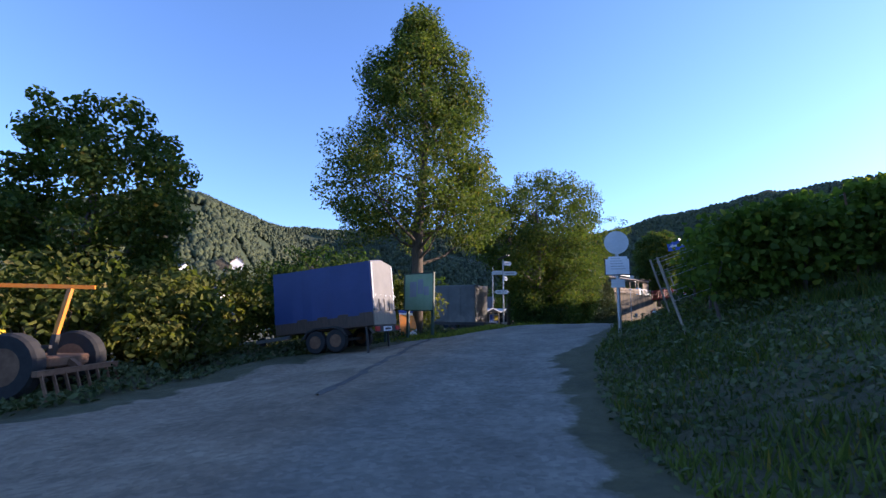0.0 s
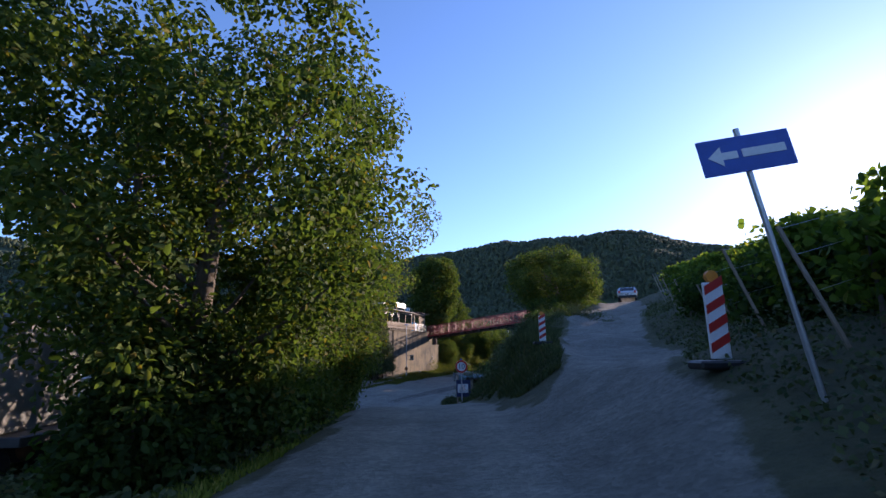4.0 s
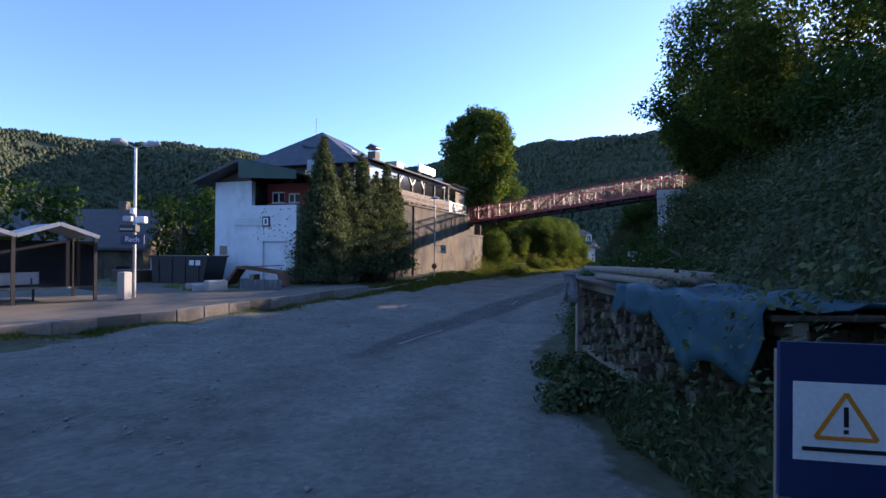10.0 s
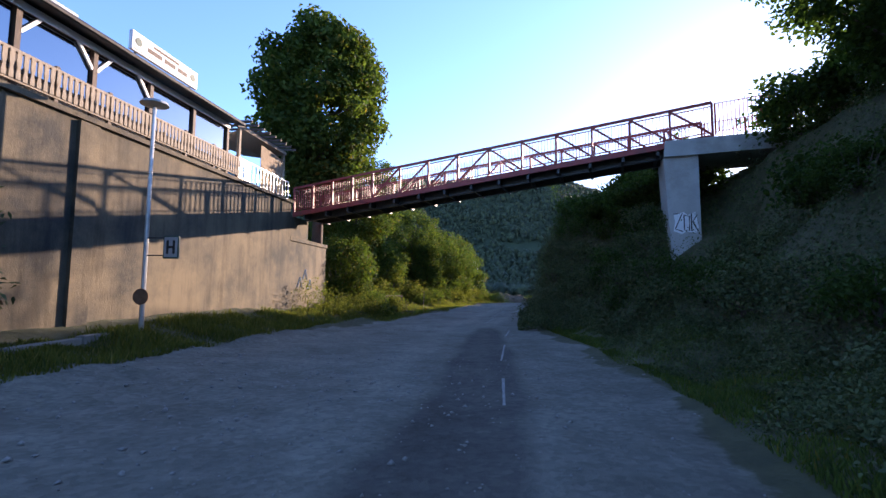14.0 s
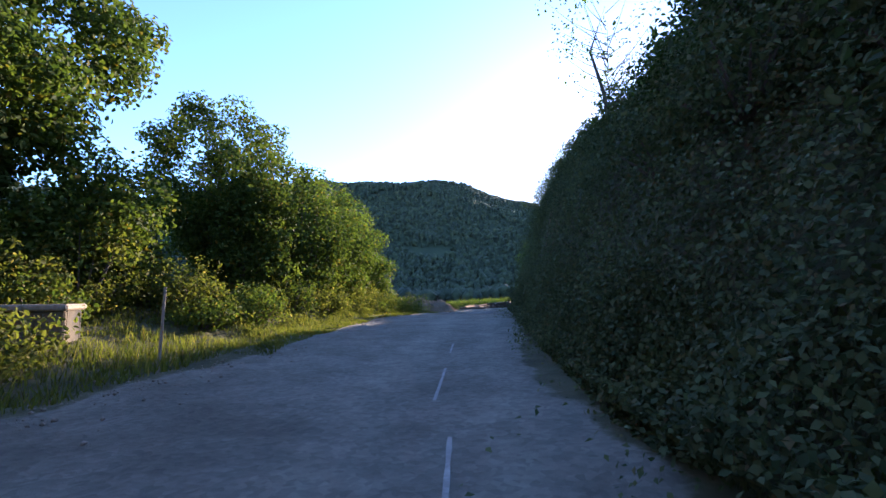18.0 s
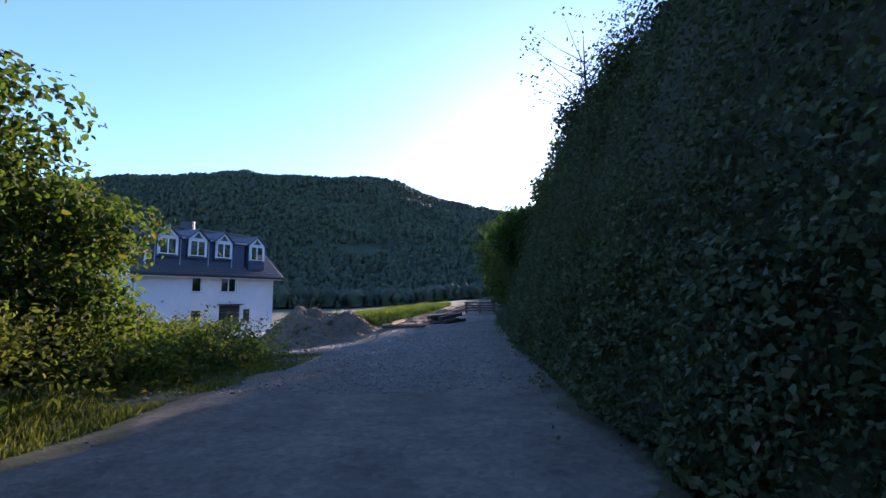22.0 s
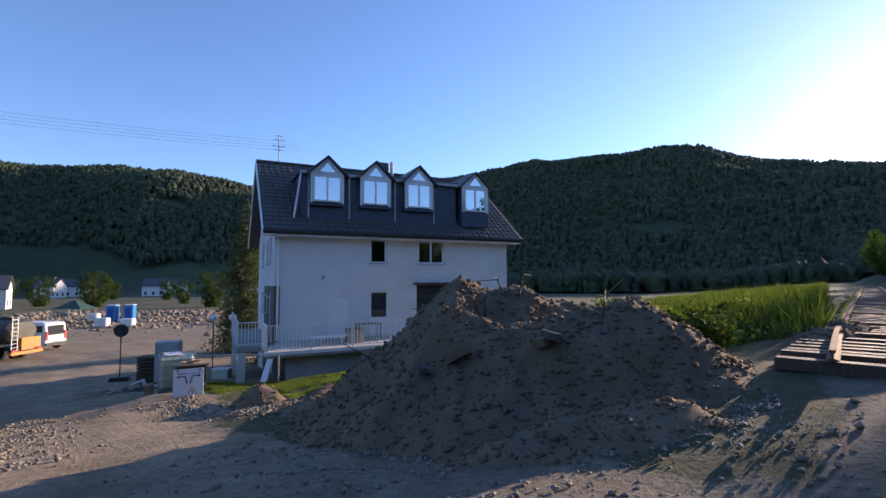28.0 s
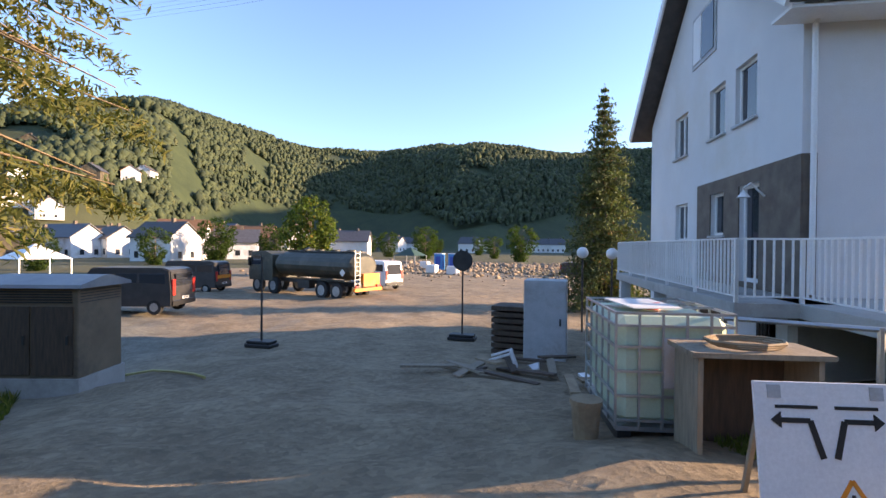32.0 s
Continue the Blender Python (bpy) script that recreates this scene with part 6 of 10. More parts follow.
def waiting_shelter():
    t = thing("waiting_shelter", pose(-15.2, -9.4, PZ, 0, 0, 72.5), "glazed station shelter with a zigzag steel-edged roof", "shelter")
    # local x runs along the platform away from the lamp, y goes back from the kerb
    L, D, n = 6.3, 2.0, 3
    for k in range(n + 1):
        x = L * k / n
        for y in (0, D):
            part("post", boxm(x - .045, x + .045, y - .045, y + .045, 0, 2.1), M["dark_steel"], t)
    for k in range(n):
        a, c = L * k / n, L * (k + 1) / n
        m = (a + c) / 2
        rf = bmesh.new()
        for q in ((a, m), (c, m)):
            prism(rf, [(q[0], 2.1), (q[1], 2.5), (q[1], 2.54), (q[0], 2.14)], "y", -.3, D + .3)
        part("roof_bay", rf, M["grey_paint"], t)
        ed = bmesh.new()
        for q in ((a, m), (c, m)):
            beam(ed, (q[0], -.32, 2.12), (q[1], -.32, 2.52), .05, .12)
        part("roof_edge", ed, M["galvanised"], t)
        pn = part("back_panel", boxm(a + .06, c - .06, D - .02, D + .02, .35, 2.0), M["glass"], t)
        part("panel_rail", boxm(a + .05, c - .05, D - .035, D + .035, .3, .36), M["galvanised"], pn)
    part("end_panel", boxm(L - .02, L + .02, .1, D - .1, .3, 2.0), M["glass"], t)
    po = part("poster_case", boxm(2.2, 3.7, D - .12, D - .04, .8, 1.9, .01), M["grey_paint"], t)
    part("poster", boxm(2.3, 3.6, D - .128, D - .122, .88, 1.82), M["sign_blue"], po)
    part("poster_patch", boxm(2.95, 3.55, D - .134, D - .129, 1.1, 1.75), M["yellow"], po)
    part("poster_patch", boxm(2.4, 3.3, D - .134, D - .129, .92, 1.08), M["sign_white"], po)
    for x0 in (1.1, 3.4):
        b = thing("bench", t.matrix_world @ pose(x0, .9, 0), "grey wire-mesh bench in the shelter", "bench", "shelter benches")
        part("seat", boxm(0, 1.7, -.2, .2, .42, .46, .015), M["galvanised"], b)
        part("backrest", boxm(0, 1.7, .2, .23, .55, .95, .01), M["galvanised"], b)
        for x in (.2, 1.5):
            part("leg", boxm(x - .03, x + .03, -.03, .03, 0, .42), M["dark_steel"], b)
            part("arm_bracket", beamm((x, .15, .42), (x, .215, .75), .04, .04), M["dark_steel"], b)
    bn = thing("litter_bin", pose(-12.3, -7.6, PZ), "round grey litter bin with an orange cup on top", "bin")
    part("bin_body", tubem([(0, 0, 0), (0, 0, .85)], [.24, .26], 16), M["concrete"], bn)
    part("bin_rim", tubem([(0, 0, .85), (0, 0, .9)], .28, 16), M["dark_steel"], bn)
    part("cup", tubem([(.05, 0, .9), (.05, 0, 1.12)], [.07, .1], 10), M["orange"], bn)
    pc = thing("ticket_post", pose(-13.4, -7.0, PZ, 0, 0, 20), "pale ticket machine column beside the shelter", "machine")
    part("case", boxm(-.2, .2, -.18, .18, 0, 1.55, .03), M["sign_white"], pc)
    part("screen", boxm(-.14, .14, -.186, -.181, 1.0, 1.3), M["ink"], pc)
    pc2 = thing("concrete_post", pose(-12.6, -2.9, PZ), "short concrete post beside the shelter", "post")
    part("block", boxm(-.16, .16, -.16, .16, 0, .95, .03), M["concrete"], pc2)


waiting_shelter()


def station_lamp():
    t = thing("platform_lamp", pose(-12.9, -2.3, PZ, 0, 0, 40), "double-headed platform lamp carrying the station name sign", "lamp")
    part("pole", tubem([(0, 0, 0), (0, 0, 5.4)], [.06, .045], 10), M["galvanised"], t)
    for s in (-1, 1):
        a = part("lamp_arm", tubem([(0, 0, 5.35), (s * .3, 0, 5.5)], .025, 6), M["galvanised"], t)
        part("lamp_head", tubem([(s * .25, 0, 5.46), (s * .45, 0, 5.55), (s * .75, 0, 5.58)], [.06, .13, .07], 8), M["grey_paint"], a)
    t2 = thing("station_sign", pose(-12.9, -2.3, PZ, 0, 0, 16), "dark blue station name sign with white letters", "sign")
    s = part("panel", boxm(-.42, .42, -.13, -.08, 1.9, 2.25, .01), M["sign_navy"], t2)
    words("station_name", "Rech", .26, pose(0, -.134, 2.07, 90, 0, 0), "sign_white", t2)
    part("bracket", boxm(-.05, .05, -.08, .06, 1.98, 2.16), M["dark_steel"], t2)
    d = part("display", boxm(-.48, .12, -.16, .1, 2.34, 2.6, .02), M["ink"], t2)
    part("display_text", boxm(-.42, .05, -.165, -.161, 2.42, 2.46), M["grey_paint"], d)
    part("loudspeaker", boxm(-.4, -.12, -.1, .12, 2.72, 2.92, .03), M["grey_paint"], t2)
    part("loudspeaker", boxm(.08, .42, -.12, .1, 2.66, 2.9, .03), M["sign_white"], t2)
    part("camera_box", boxm(-.1, .06, -.16, .02, 2.98, 3.2, .03), M["sign_white"], t2)
    t3 = thing("flag_pole", pose(-15.0, -7.9, PZ), "tall pale steel mast on the platform", "mast")
    part("mast", tubem([(0, 0, 0), (0, 0, 8.2)], [.06, .04], 8), M["galvanised"], t3)
    part("mast_cap", tubem([(0, 0, 8.2), (0, 0, 8.26)], .07, 8), M["dark_steel"], t3)


M["sign_navy"] = surface("navy_sign_sheet", (0.015, 0.025, 0.09), (0.025, 0.04, 0.12), 3, 0.4, bumps=0.03)
station_lamp()


def yard_clutter():
    g = gz(-17.5, 4.4)
    t = thing("waste_skip", pose(-17.2, 4.3, g, 0, 0, 8), "black tarpaulined waste skip beside the annex", "skip")
    part("body", prismm([(-1.5, 0), (1.3, 0), (1.6, 1.35), (-1.6, 1.35)], "y", -.8, .8), M["black_plastic"], t)
    for k in range(4):
        part("rib", boxm(-1.2 + k * .75, -1.12 + k * .75, -.84, -.8, .1, 1.3), M["dark_steel"], t)
    part("rim", boxm(-1.66, 1.66, -.86, .86, 1.35, 1.42), M["dark_steel"], t)
    for x in (.75, 1.1):
        part("sticker", boxm(x - .13, x + .13, -.85, -.841, .95, 1.2), M["sign_white"], t)
    f = thing("fridge", pose(-19.6, 4.6, gz(-19.6, 4.6), 0, 0, 12), "white discarded fridge in the yard", "fridge")
    part("body", boxm(-.3, .3, -.3, .3, 0, 1.5, .03), M["sign_white"], f)
    part("door_seam", boxm(-.3, .3, -.305, -.301, .98, 1.0), M["grey_paint"], f)
    d = thing("rubbish_heap", pose(-20.3, 3.6, gz(-20.3, 3.6)), "dark heap of scrap furniture", "rubbish")
    part("chest", boxm(-.9, .9, -.5, .5, 0, .75, .05), M["wood_dark"], d)
    part("board", boxm(-.8, .6, -1.2, -.9, .0, .06, m=pose(0, 0, .1, 12, 5, 8)), M["sign_white"], d)
    o = thing("overturned_trough", pose(-12.2, 3.3, gz(-12.2, 3.3), 0, 0, 20), "rusty overturned trough leaning on planks", "trough")
    part("shell", prismm([(-1.3, .1), (-.7, 1.0), (1.2, .75), (1.4, .1), (1.3, .1), (1.1, .65), (-.65, .9), (-1.2, .1)], "y", -.6, .6), M["rust"], o)
    part("flap", beamm((-.6, -.3, .95), (1.3, -.5, 1.05), .5, .04), M["dark_steel"], o)
    part("prop", boxm(-.2, .0, -.4, .4, 0, .6), M["wood"], o)
    c = thing("corrugated_fence", pose(-11.1, 2.2, gz(-11.1, 2.2) - .03, 0, 0, 12), "low grey corrugated sheet fence", "fence")
    bm = bmesh.new()
    n = 40
    top, bot = [], []
    for k in range(n + 1):
        x = -.95 + 1.9 * k / n
        y = .035 * math.sin(k * math.pi / 2)
        bot.append(bm.verts.new((x, y, 0)))
        top.append(bm.verts.new((x, y, .72)))
    for k in range(n):
        bm.faces.new((bot[k], bot[k + 1], top[k + 1], top[k]))
    r = bmesh.ops.solidify(bm, geom=bm.faces[:], thickness=.012)
    part("sheet", bm, M["galvanised"], c)
    for x, y, w in ((-12.4, 1.0, .42), (-12.9, .7, .3), (-13.6, 1.1, .34)):
        b = thing("concrete_block", pose(x, y, gz(x, y) - .03, 0, 0, 17 * w * 10), "chipped grey concrete block", "block", "yard blocks")
        part("block", boxm(-w, w, -.22, .22, 0, .62 if w > .4 else .4, .04), M["concrete"], b)


yard_clutter()


def log_material():
    m, t, b = nodes_of("split_log_wood", 0.9)
    info = t.nodes.new("ShaderNodeObjectInfo")
    tone = ramp(t, info.outputs["Random"], [(0.0, (0.075, 0.056, 0.042)), (0.5, (0.16, 0.115, 0.078)), (0.85, (0.21, 0.165, 0.12)), (1.0, (0.3, 0.22, 0.14))])
    grain = noise_out(t, 14, 5, 0.7, stretch=(1, 6, 6))
    t.links.new(mix_color(t, 0.7, tone, ramp(t, grain, [(0.3, (0.55, 0.53, 0.5)), (0.7, (1.2, 1.18, 1.15))]), "MULTIPLY"), b.inputs["Base Color"])
    bump(t, b, grain, 0.5, 0.01)
    return m


M["log_wood"] = log_material()


def log_mesh(rng, n, ln, r0, r1):
    """Split logs seen end on: irregular wedges."""
    bm = bmesh.new()
    r = rng.uniform(r0, r1)
    k = rng.choice((4, 5, 6))
    st = rng.uniform(0, 6)
    prism(bm, [(r * rng.uniform(.65, 1.1) * math.cos(st + 2 * math.pi * i / k), r * rng.uniform(.65, 1.1) * math.sin(st + 2 * math.pi * i / k)) for i in range(k)], "x", 0, ln)
    me = bpy.data.meshes.new("log")
    bm.to_mesh(me)
    bm.free()
    me.materials.append(M["log_wood"])
    return me


def wood_stack(x, y0, y1, h, seed, label, yaw=0):
    rng = random.Random(seed)
    L = y1 - y0
    ym = (y0 + y1) / 2
    g = min(gz(x, y0), gz(x, y1), gz(x + .5, ym)) - .05
    t = thing("firewood_stack", pose(x, ym, g, 0, 0, yaw), label, "firewood", "firewood stacks")
    meshes = [log_mesh(rng, 0, .85, .05, .12) for _ in range(26)]
    z = .2
    row = 0
    while z < h - .05:
        y = -L / 2 + .14 + (.07 if row % 2 else 0)
        while y < L / 2 - .08:
            o = new("log", rng.choice(meshes))
            o.parent = t
            o.matrix_local = pose(rng.uniform(-.13, .08), y, z + rng.uniform(-.025, .025), rng.uniform(0, 360), rng.uniform(-5, 5), rng.uniform(-6, 6))
            y += rng.uniform(.12, .18)
        z += .125
        row += 1
    for y in (-L / 2, L / 2):
        for xx in (-.06, .9):
            part("post", boxm(xx - .06, xx + .06, y - .06, y + .06, -.1, h + .12), M["wood"], t)
    part("base_beam", boxm(-.02, .1, -L / 2, L / 2, .0, .1), M["wood"], t)
    part("base_beam", boxm(.7, .82, -L / 2, L / 2, .0, .1), M["wood"], t)
    part("cross_rail", boxm(-.1, -.04, -L / 2, L / 2, h * .98, h * 1.08), M["wood"], t)
    part("roof_board", boxm(-.3, 1.15, -L / 2 - .1, L / 2 + .1, h + .12, h + .17, .01), M["wood_dark"], t)
    return t, g, h, L


wood_stack(3.36, -10.85, -5.65, 1.2, 4, "long firewood stack under boards and a teal tarpaulin", 18.5)


def stack_details():
    g = gz(3.36, -8.25)
    base = pose(3.36, -8.25, min(gz(3.36, -10.85), gz(3.36, -5.65), gz(3.86, -8.25)) - .05, 0, 0, 18.5)
    c = thing("tarpaulin", base @ pose(0, -1.15, 0), "torn teal tarpaulin draped over the firewood", "tarpaulin")
    bm = bmesh.new()
    nx, ny = 22, 40
    vs = []
    for j in range(ny + 1):
        for i in range(nx + 1):
            u, v = i / nx, j / ny
            y = -1.55 + 2.9 * v
            drop = .5 + .3 * math.sin(v * 6) * math.sin(v * 3) + .1 * math.sin(v * 19)
            s = u * (1.4 + drop)
            x = 1.05 - s if s < 1.42 else -.37 - .03 * math.sin(v * 25)
            zz = 1.41 + .03 * math.sin(v * 17 + u * 9) if s < 1.42 else 1.41 - (s - 1.42)
            wr = float(vnoise(np.array([v * 11 + u * 4]), np.array([u * 9 - v * 5]), 77)[0]) + .5 * float(vnoise(np.array([v * 27]), np.array([u * 23]), 78)[0])
            vs.append(bm.verts.new((x - (.045 * wr if s > 1.42 else 0), y + .03 * wr, zz + .03 * wr + .02)))
    for j in range(ny):
        for i in range(nx):
            a = j * (nx + 1) + i
            bm.faces.new((vs[a], vs[a + 1], vs[a + nx + 2], vs[a + nx + 1]))
    bmesh.ops.recalc_face_normals(bm, faces=bm.faces)
    bmesh.ops.solidify(bm, geom=bm.faces[:], thickness=.006)
    part("sheet", bm, M["teal_tarp"], c, smooth=True)
    ra = random.Random(8)
    for k in range(9):
        y = ra.uniform(-.2, 1.7)
        o = thing("loose_pole", base @ pose(-.15 + .17 * (k % 6), y, 1.45 + (.11 if k > 5 else 0), 0, 0, 90 + ra.uniform(-9, 9)), "peeled pole lying on the firewood roof", "pole", "loose poles")
        ln = ra.uniform(.8, 1.4)
        part("pole", tubem([(-ln, 0, 0), (0, .03, .01), (ln, 0, 0)], [.06, .055, .045], 7), M["wood"], o, smooth=True)
    sh = thing("plastic_sheet", base @ pose(-.3, 1.6, 0), "pale grey plastic sheet hanging over the log ends", "sheet")
    bm = bmesh.new()
    rows = [[bm.verts.new((-.1 - .05 * math.sin(i * 1.3 + k), .1 + .7 * i / 12, 1.43 - k * (.08 + .05 * math.sin(i * .7)))) for i in range(13)] for k in range(5)]
    for a, b2 in zip(rows, rows[1:]):
        for i in range(12):
            bm.faces.new((a[i], a[i + 1], b2[i + 1], b2[i]))
    bmesh.ops.solidify(bm, geom=bm.faces[:], thickness=.004)
    part("sheet", bm, M["grey_tarp"], sh, smooth=True)
    n = thing("warning_notice", pose(3.85, -12.0, .52, 0, 0, 8), "white warning notice with a triangle on a blue-grey board", "sign")

    part("backing", boxm(-.28, .42, -.05, -.02, .55, 1.35), M["sign_navy"], n)
    p = part("paper", boxm(-.22, .3, -.056, -.051, .75, 1.15), M["sign_white"], n)
    tri = bmesh.new()
    for a, b in (((-.12, .87), (.16, .87)), ((.16, .87), (.02, 1.1)), ((.02, 1.1), (-.12, .87))):
        beam(tri, (a[0], -.059, a[1]), (b[0], -.059, b[1]), .004, .02)
    part("triangle", tri, M["orange"], p)
    part("exclamation", boxm(.01, .03, -.061, -.0565, .93, 1.03), M["ink"], p)
    part("exclamation", boxm(.01, .03, -.061, -.0565, .895, .915), M["ink"], p)
    part("lettering", boxm(-.18, .26, -.061, -.0565, .8, .82), M["ink"], p)
    for x in (-.24, .38):
        part("stake", boxm(x - .03, x + .03, -.02, .03, -.6, 1.3), M["wood"], n)
    w = thing("notice", pose(4.35, 4.75, gz(4.35, 4.75), 4, 0, 8), "small white notice panel on a stake among brambles", "sign")
    h = 2.1 - gz(4.35, 4.75)
    part("stake", boxm(-.025, .025, 0, .04, -.1, h + .2), M["wood"], w)
    pp = part("panel", boxm(-.27, .27, -.02, -.001, h - .27, h + .27, .005), M["sign_white"], w)
    part("parking_mark", boxm(-.24, -.12, -.025, -.021, h - .24, h - .1), M["sign_blue"], pp)
    for k in range(4):
        part("lettering", boxm(-.16, .15 - .03 * k, -.025, -.021, h - .15 + k * .08, h - .12 + k * .08), M["grey_paint"], pp)


stack_details()


def brush_pile():
    """Dead branches and offcuts heaped along the foot of the bank beyond the firewood."""
    rng = random.Random(33)
    for q in range(9):
        k = q / 8
        x, y = 3.75 + 1.0 * k + rng.uniform(-.2, .2), -4.6 + 8.8 * k
        t = thing("brushwood_heap", pose(x, y, gz(x, y) - .05), "loose heap of dry cut branches at the foot of the bank", "brushwood", "brushwood heaps")
        bm = bmesh.new()
        for i in range(34):
            a, ln = rng.uniform(0, 6.28), rng.uniform(.5, 1.3)
            c = Vector((rng.gauss(0, .38), rng.gauss(0, .5), .08 + .55 * rng.random() ** 1.6))
            c.z += gz(x + c.x, y + c.y) - gz(x, y)
            v = Vector((math.cos(a) * ln / 2, math.sin(a) * ln / 2, rng.uniform(-.16, .16)))
            r = rng.choice((.012, .016, .022, .03, .05))
            tube(bm, [c - v, c + Vector((0, 0, rng.uniform(-.05, .08))), c + v], [r, r * .9, r * .6], 5)
        part("branches", bm, M["dead_wood"], t)["kind"] = "stuff"
    for i, (x, y, r, h) in enumerate(((3.0, -4.4, .7, .7), (2.9, -2.4, .6, .6), (3.0, -.2, .7, .75), (3.3, 2.2, .75, .8), (3.6, 4.4, .8, .7), (2.5, -8.6, .3, .35), (2.2, -6.6, .3, .35))):
        bush("weed_bush", x, y, r, r, h, "dusty grey-green weeds beside the woodpile", 301 + i, leaf=.09, per=700, clump=.3, count=34, material="leaf_ivy")


M["dead_wood"] = surface("dry_grey_wood", (0.1, 0.085, 0.07), (0.26, 0.225, 0.185), 5, 0.9, bumps=0.4)

# worn paint on the old road, stone trough and stake beyond the bridge
def road_marks():
    """Scraps of the old lane line, laid just over the gravel."""
    for x, y, ang, ln, w in ((-1.5, -3.4, -7, 2.6, .07), (-.6, 6.6, 2, 2.4, .06), (.55, 13.5, -5, 2.2, .06), (1.02, 18.6, -7, 3.4, .06), (1.75, 24.5, -9, 2.6, .06), (1.45, 31.5, -12, 3.0, .06), (2.1, 35.5, -14, 2.2, .05), (2.95, 39.0, -14, 1.4, .05)):
        rng = random.Random(int(y * 7))
        t = tagged(new("lane_mark"), "worn white lane line on the dusty road", "road marking", "lane marks", kind="structure")
        n = 9
        bm = bmesh.new()
        rows = []
        for k in range(n + 1):
            s = (k / n - .5) * ln
            cx, cy = x - math.sin(radians(ang)) * s, y + math.cos(radians(ang)) * s
            hw = w / 2 * rng.uniform(.55, 1.0)
            row = []
            for q in (-1, 1):
                px, py = cx + q * hw * math.cos(radians(ang)), cy + q * hw * math.sin(radians(ang))
                row.append(bm.verts.new((px, py, gz(px, py) + .012)))
            rows.append(row)
        for a, b in zip(rows, rows[1:]):
            bm.faces.new((a[0], a[1], b[1], b[0]))
        part("paint_strip", bm, M["worn_paint"], t)


def asphalt_edge():
    """Broken strip of old dark asphalt that shows through the dust."""
    rng = random.Random(44)
    t = tagged(new("asphalt_strip"), "broken edge of old dark asphalt along the dusty lane", "asphalt", kind="structure")
    lane = [Vector(p) for p in ((4.46, -39.12), (6.17, -42.38), (7.30, -44.35), (8.61, -46.47), (9.48, -48.05))]
    for a, b in zip(lane, lane[1:]):
        n = 9
        d = (b - a).normalized()
        s = Vector((d.y, -d.x))
        bm = bmesh.new()
        rows = []
        for k in range(n + 1):
            c = a.lerp(b, k / n)
            w0, w1 = rng.uniform(.04, .14), rng.uniform(.04, .14)
            row = []
            for q in (-w0, 0, w1):
                p = c + s * q
                row.append(bm.verts.new((p.x, p.y, gz(p.x, p.y) + (.028 if q == 0 else .002))))
            rows.append(row)
        for r, u in zip(rows, rows[1:]):
            for i in range(2):
                bm.faces.new((r[i], r[i + 1], u[i + 1], u[i]))
        part("asphalt_slab", bm, M["asphalt"], t)


M["asphalt"] = surface("old_asphalt", (0.065, 0.058, 0.05), (0.11, 0.1, 0.085), 2.5, 0.9, fine=30, bumps=0.5, dirt=(0.14, 0.13, 0.112))
M["worn_paint"] = surface("worn_road_paint", (0.2, 0.19, 0.175), (0.42, 0.41, 0.39), 9, 0.8, bumps=0.2, dirt=(0.24, 0.23, 0.21))
road_marks()
asphalt_edge()


def verge_bits():
    x, y = -4.85, 37.5
    t = thing("stone_trough", pose(x, y, gz(x, y) - .03, 0, 0, 12), "pale stone trough sunk in the verge", "trough")
    part("front_slab", boxm(-.75, .75, -.42, -.3, 0, .55, .03), M["plaster"], t)
    part("back_slab", boxm(-.75, .75, .3, .42, 0, .55, .03), M["plaster"], t)
    part("end_slab", boxm(-.75, -.63, -.3, .3, 0, .55), M["plaster"], t)
    part("end_slab", boxm(.63, .75, -.3, .3, 0, .55), M["plaster"], t)
    part("lid_slab", boxm(-.85, .8, -.5, .5, .55, .66, .03), M["wood"], t)
    s = thing("stake", pose(-2.58, 37.35, gz(-2.58, 37.35)), "thin leaning wooden stake in the verge", "stake")
    part("stake_pole", tubem([(0, 0, -.1), (.03, .05, 1.45)], [.03, .026], 6), M["wood"], s)


verge_bits()


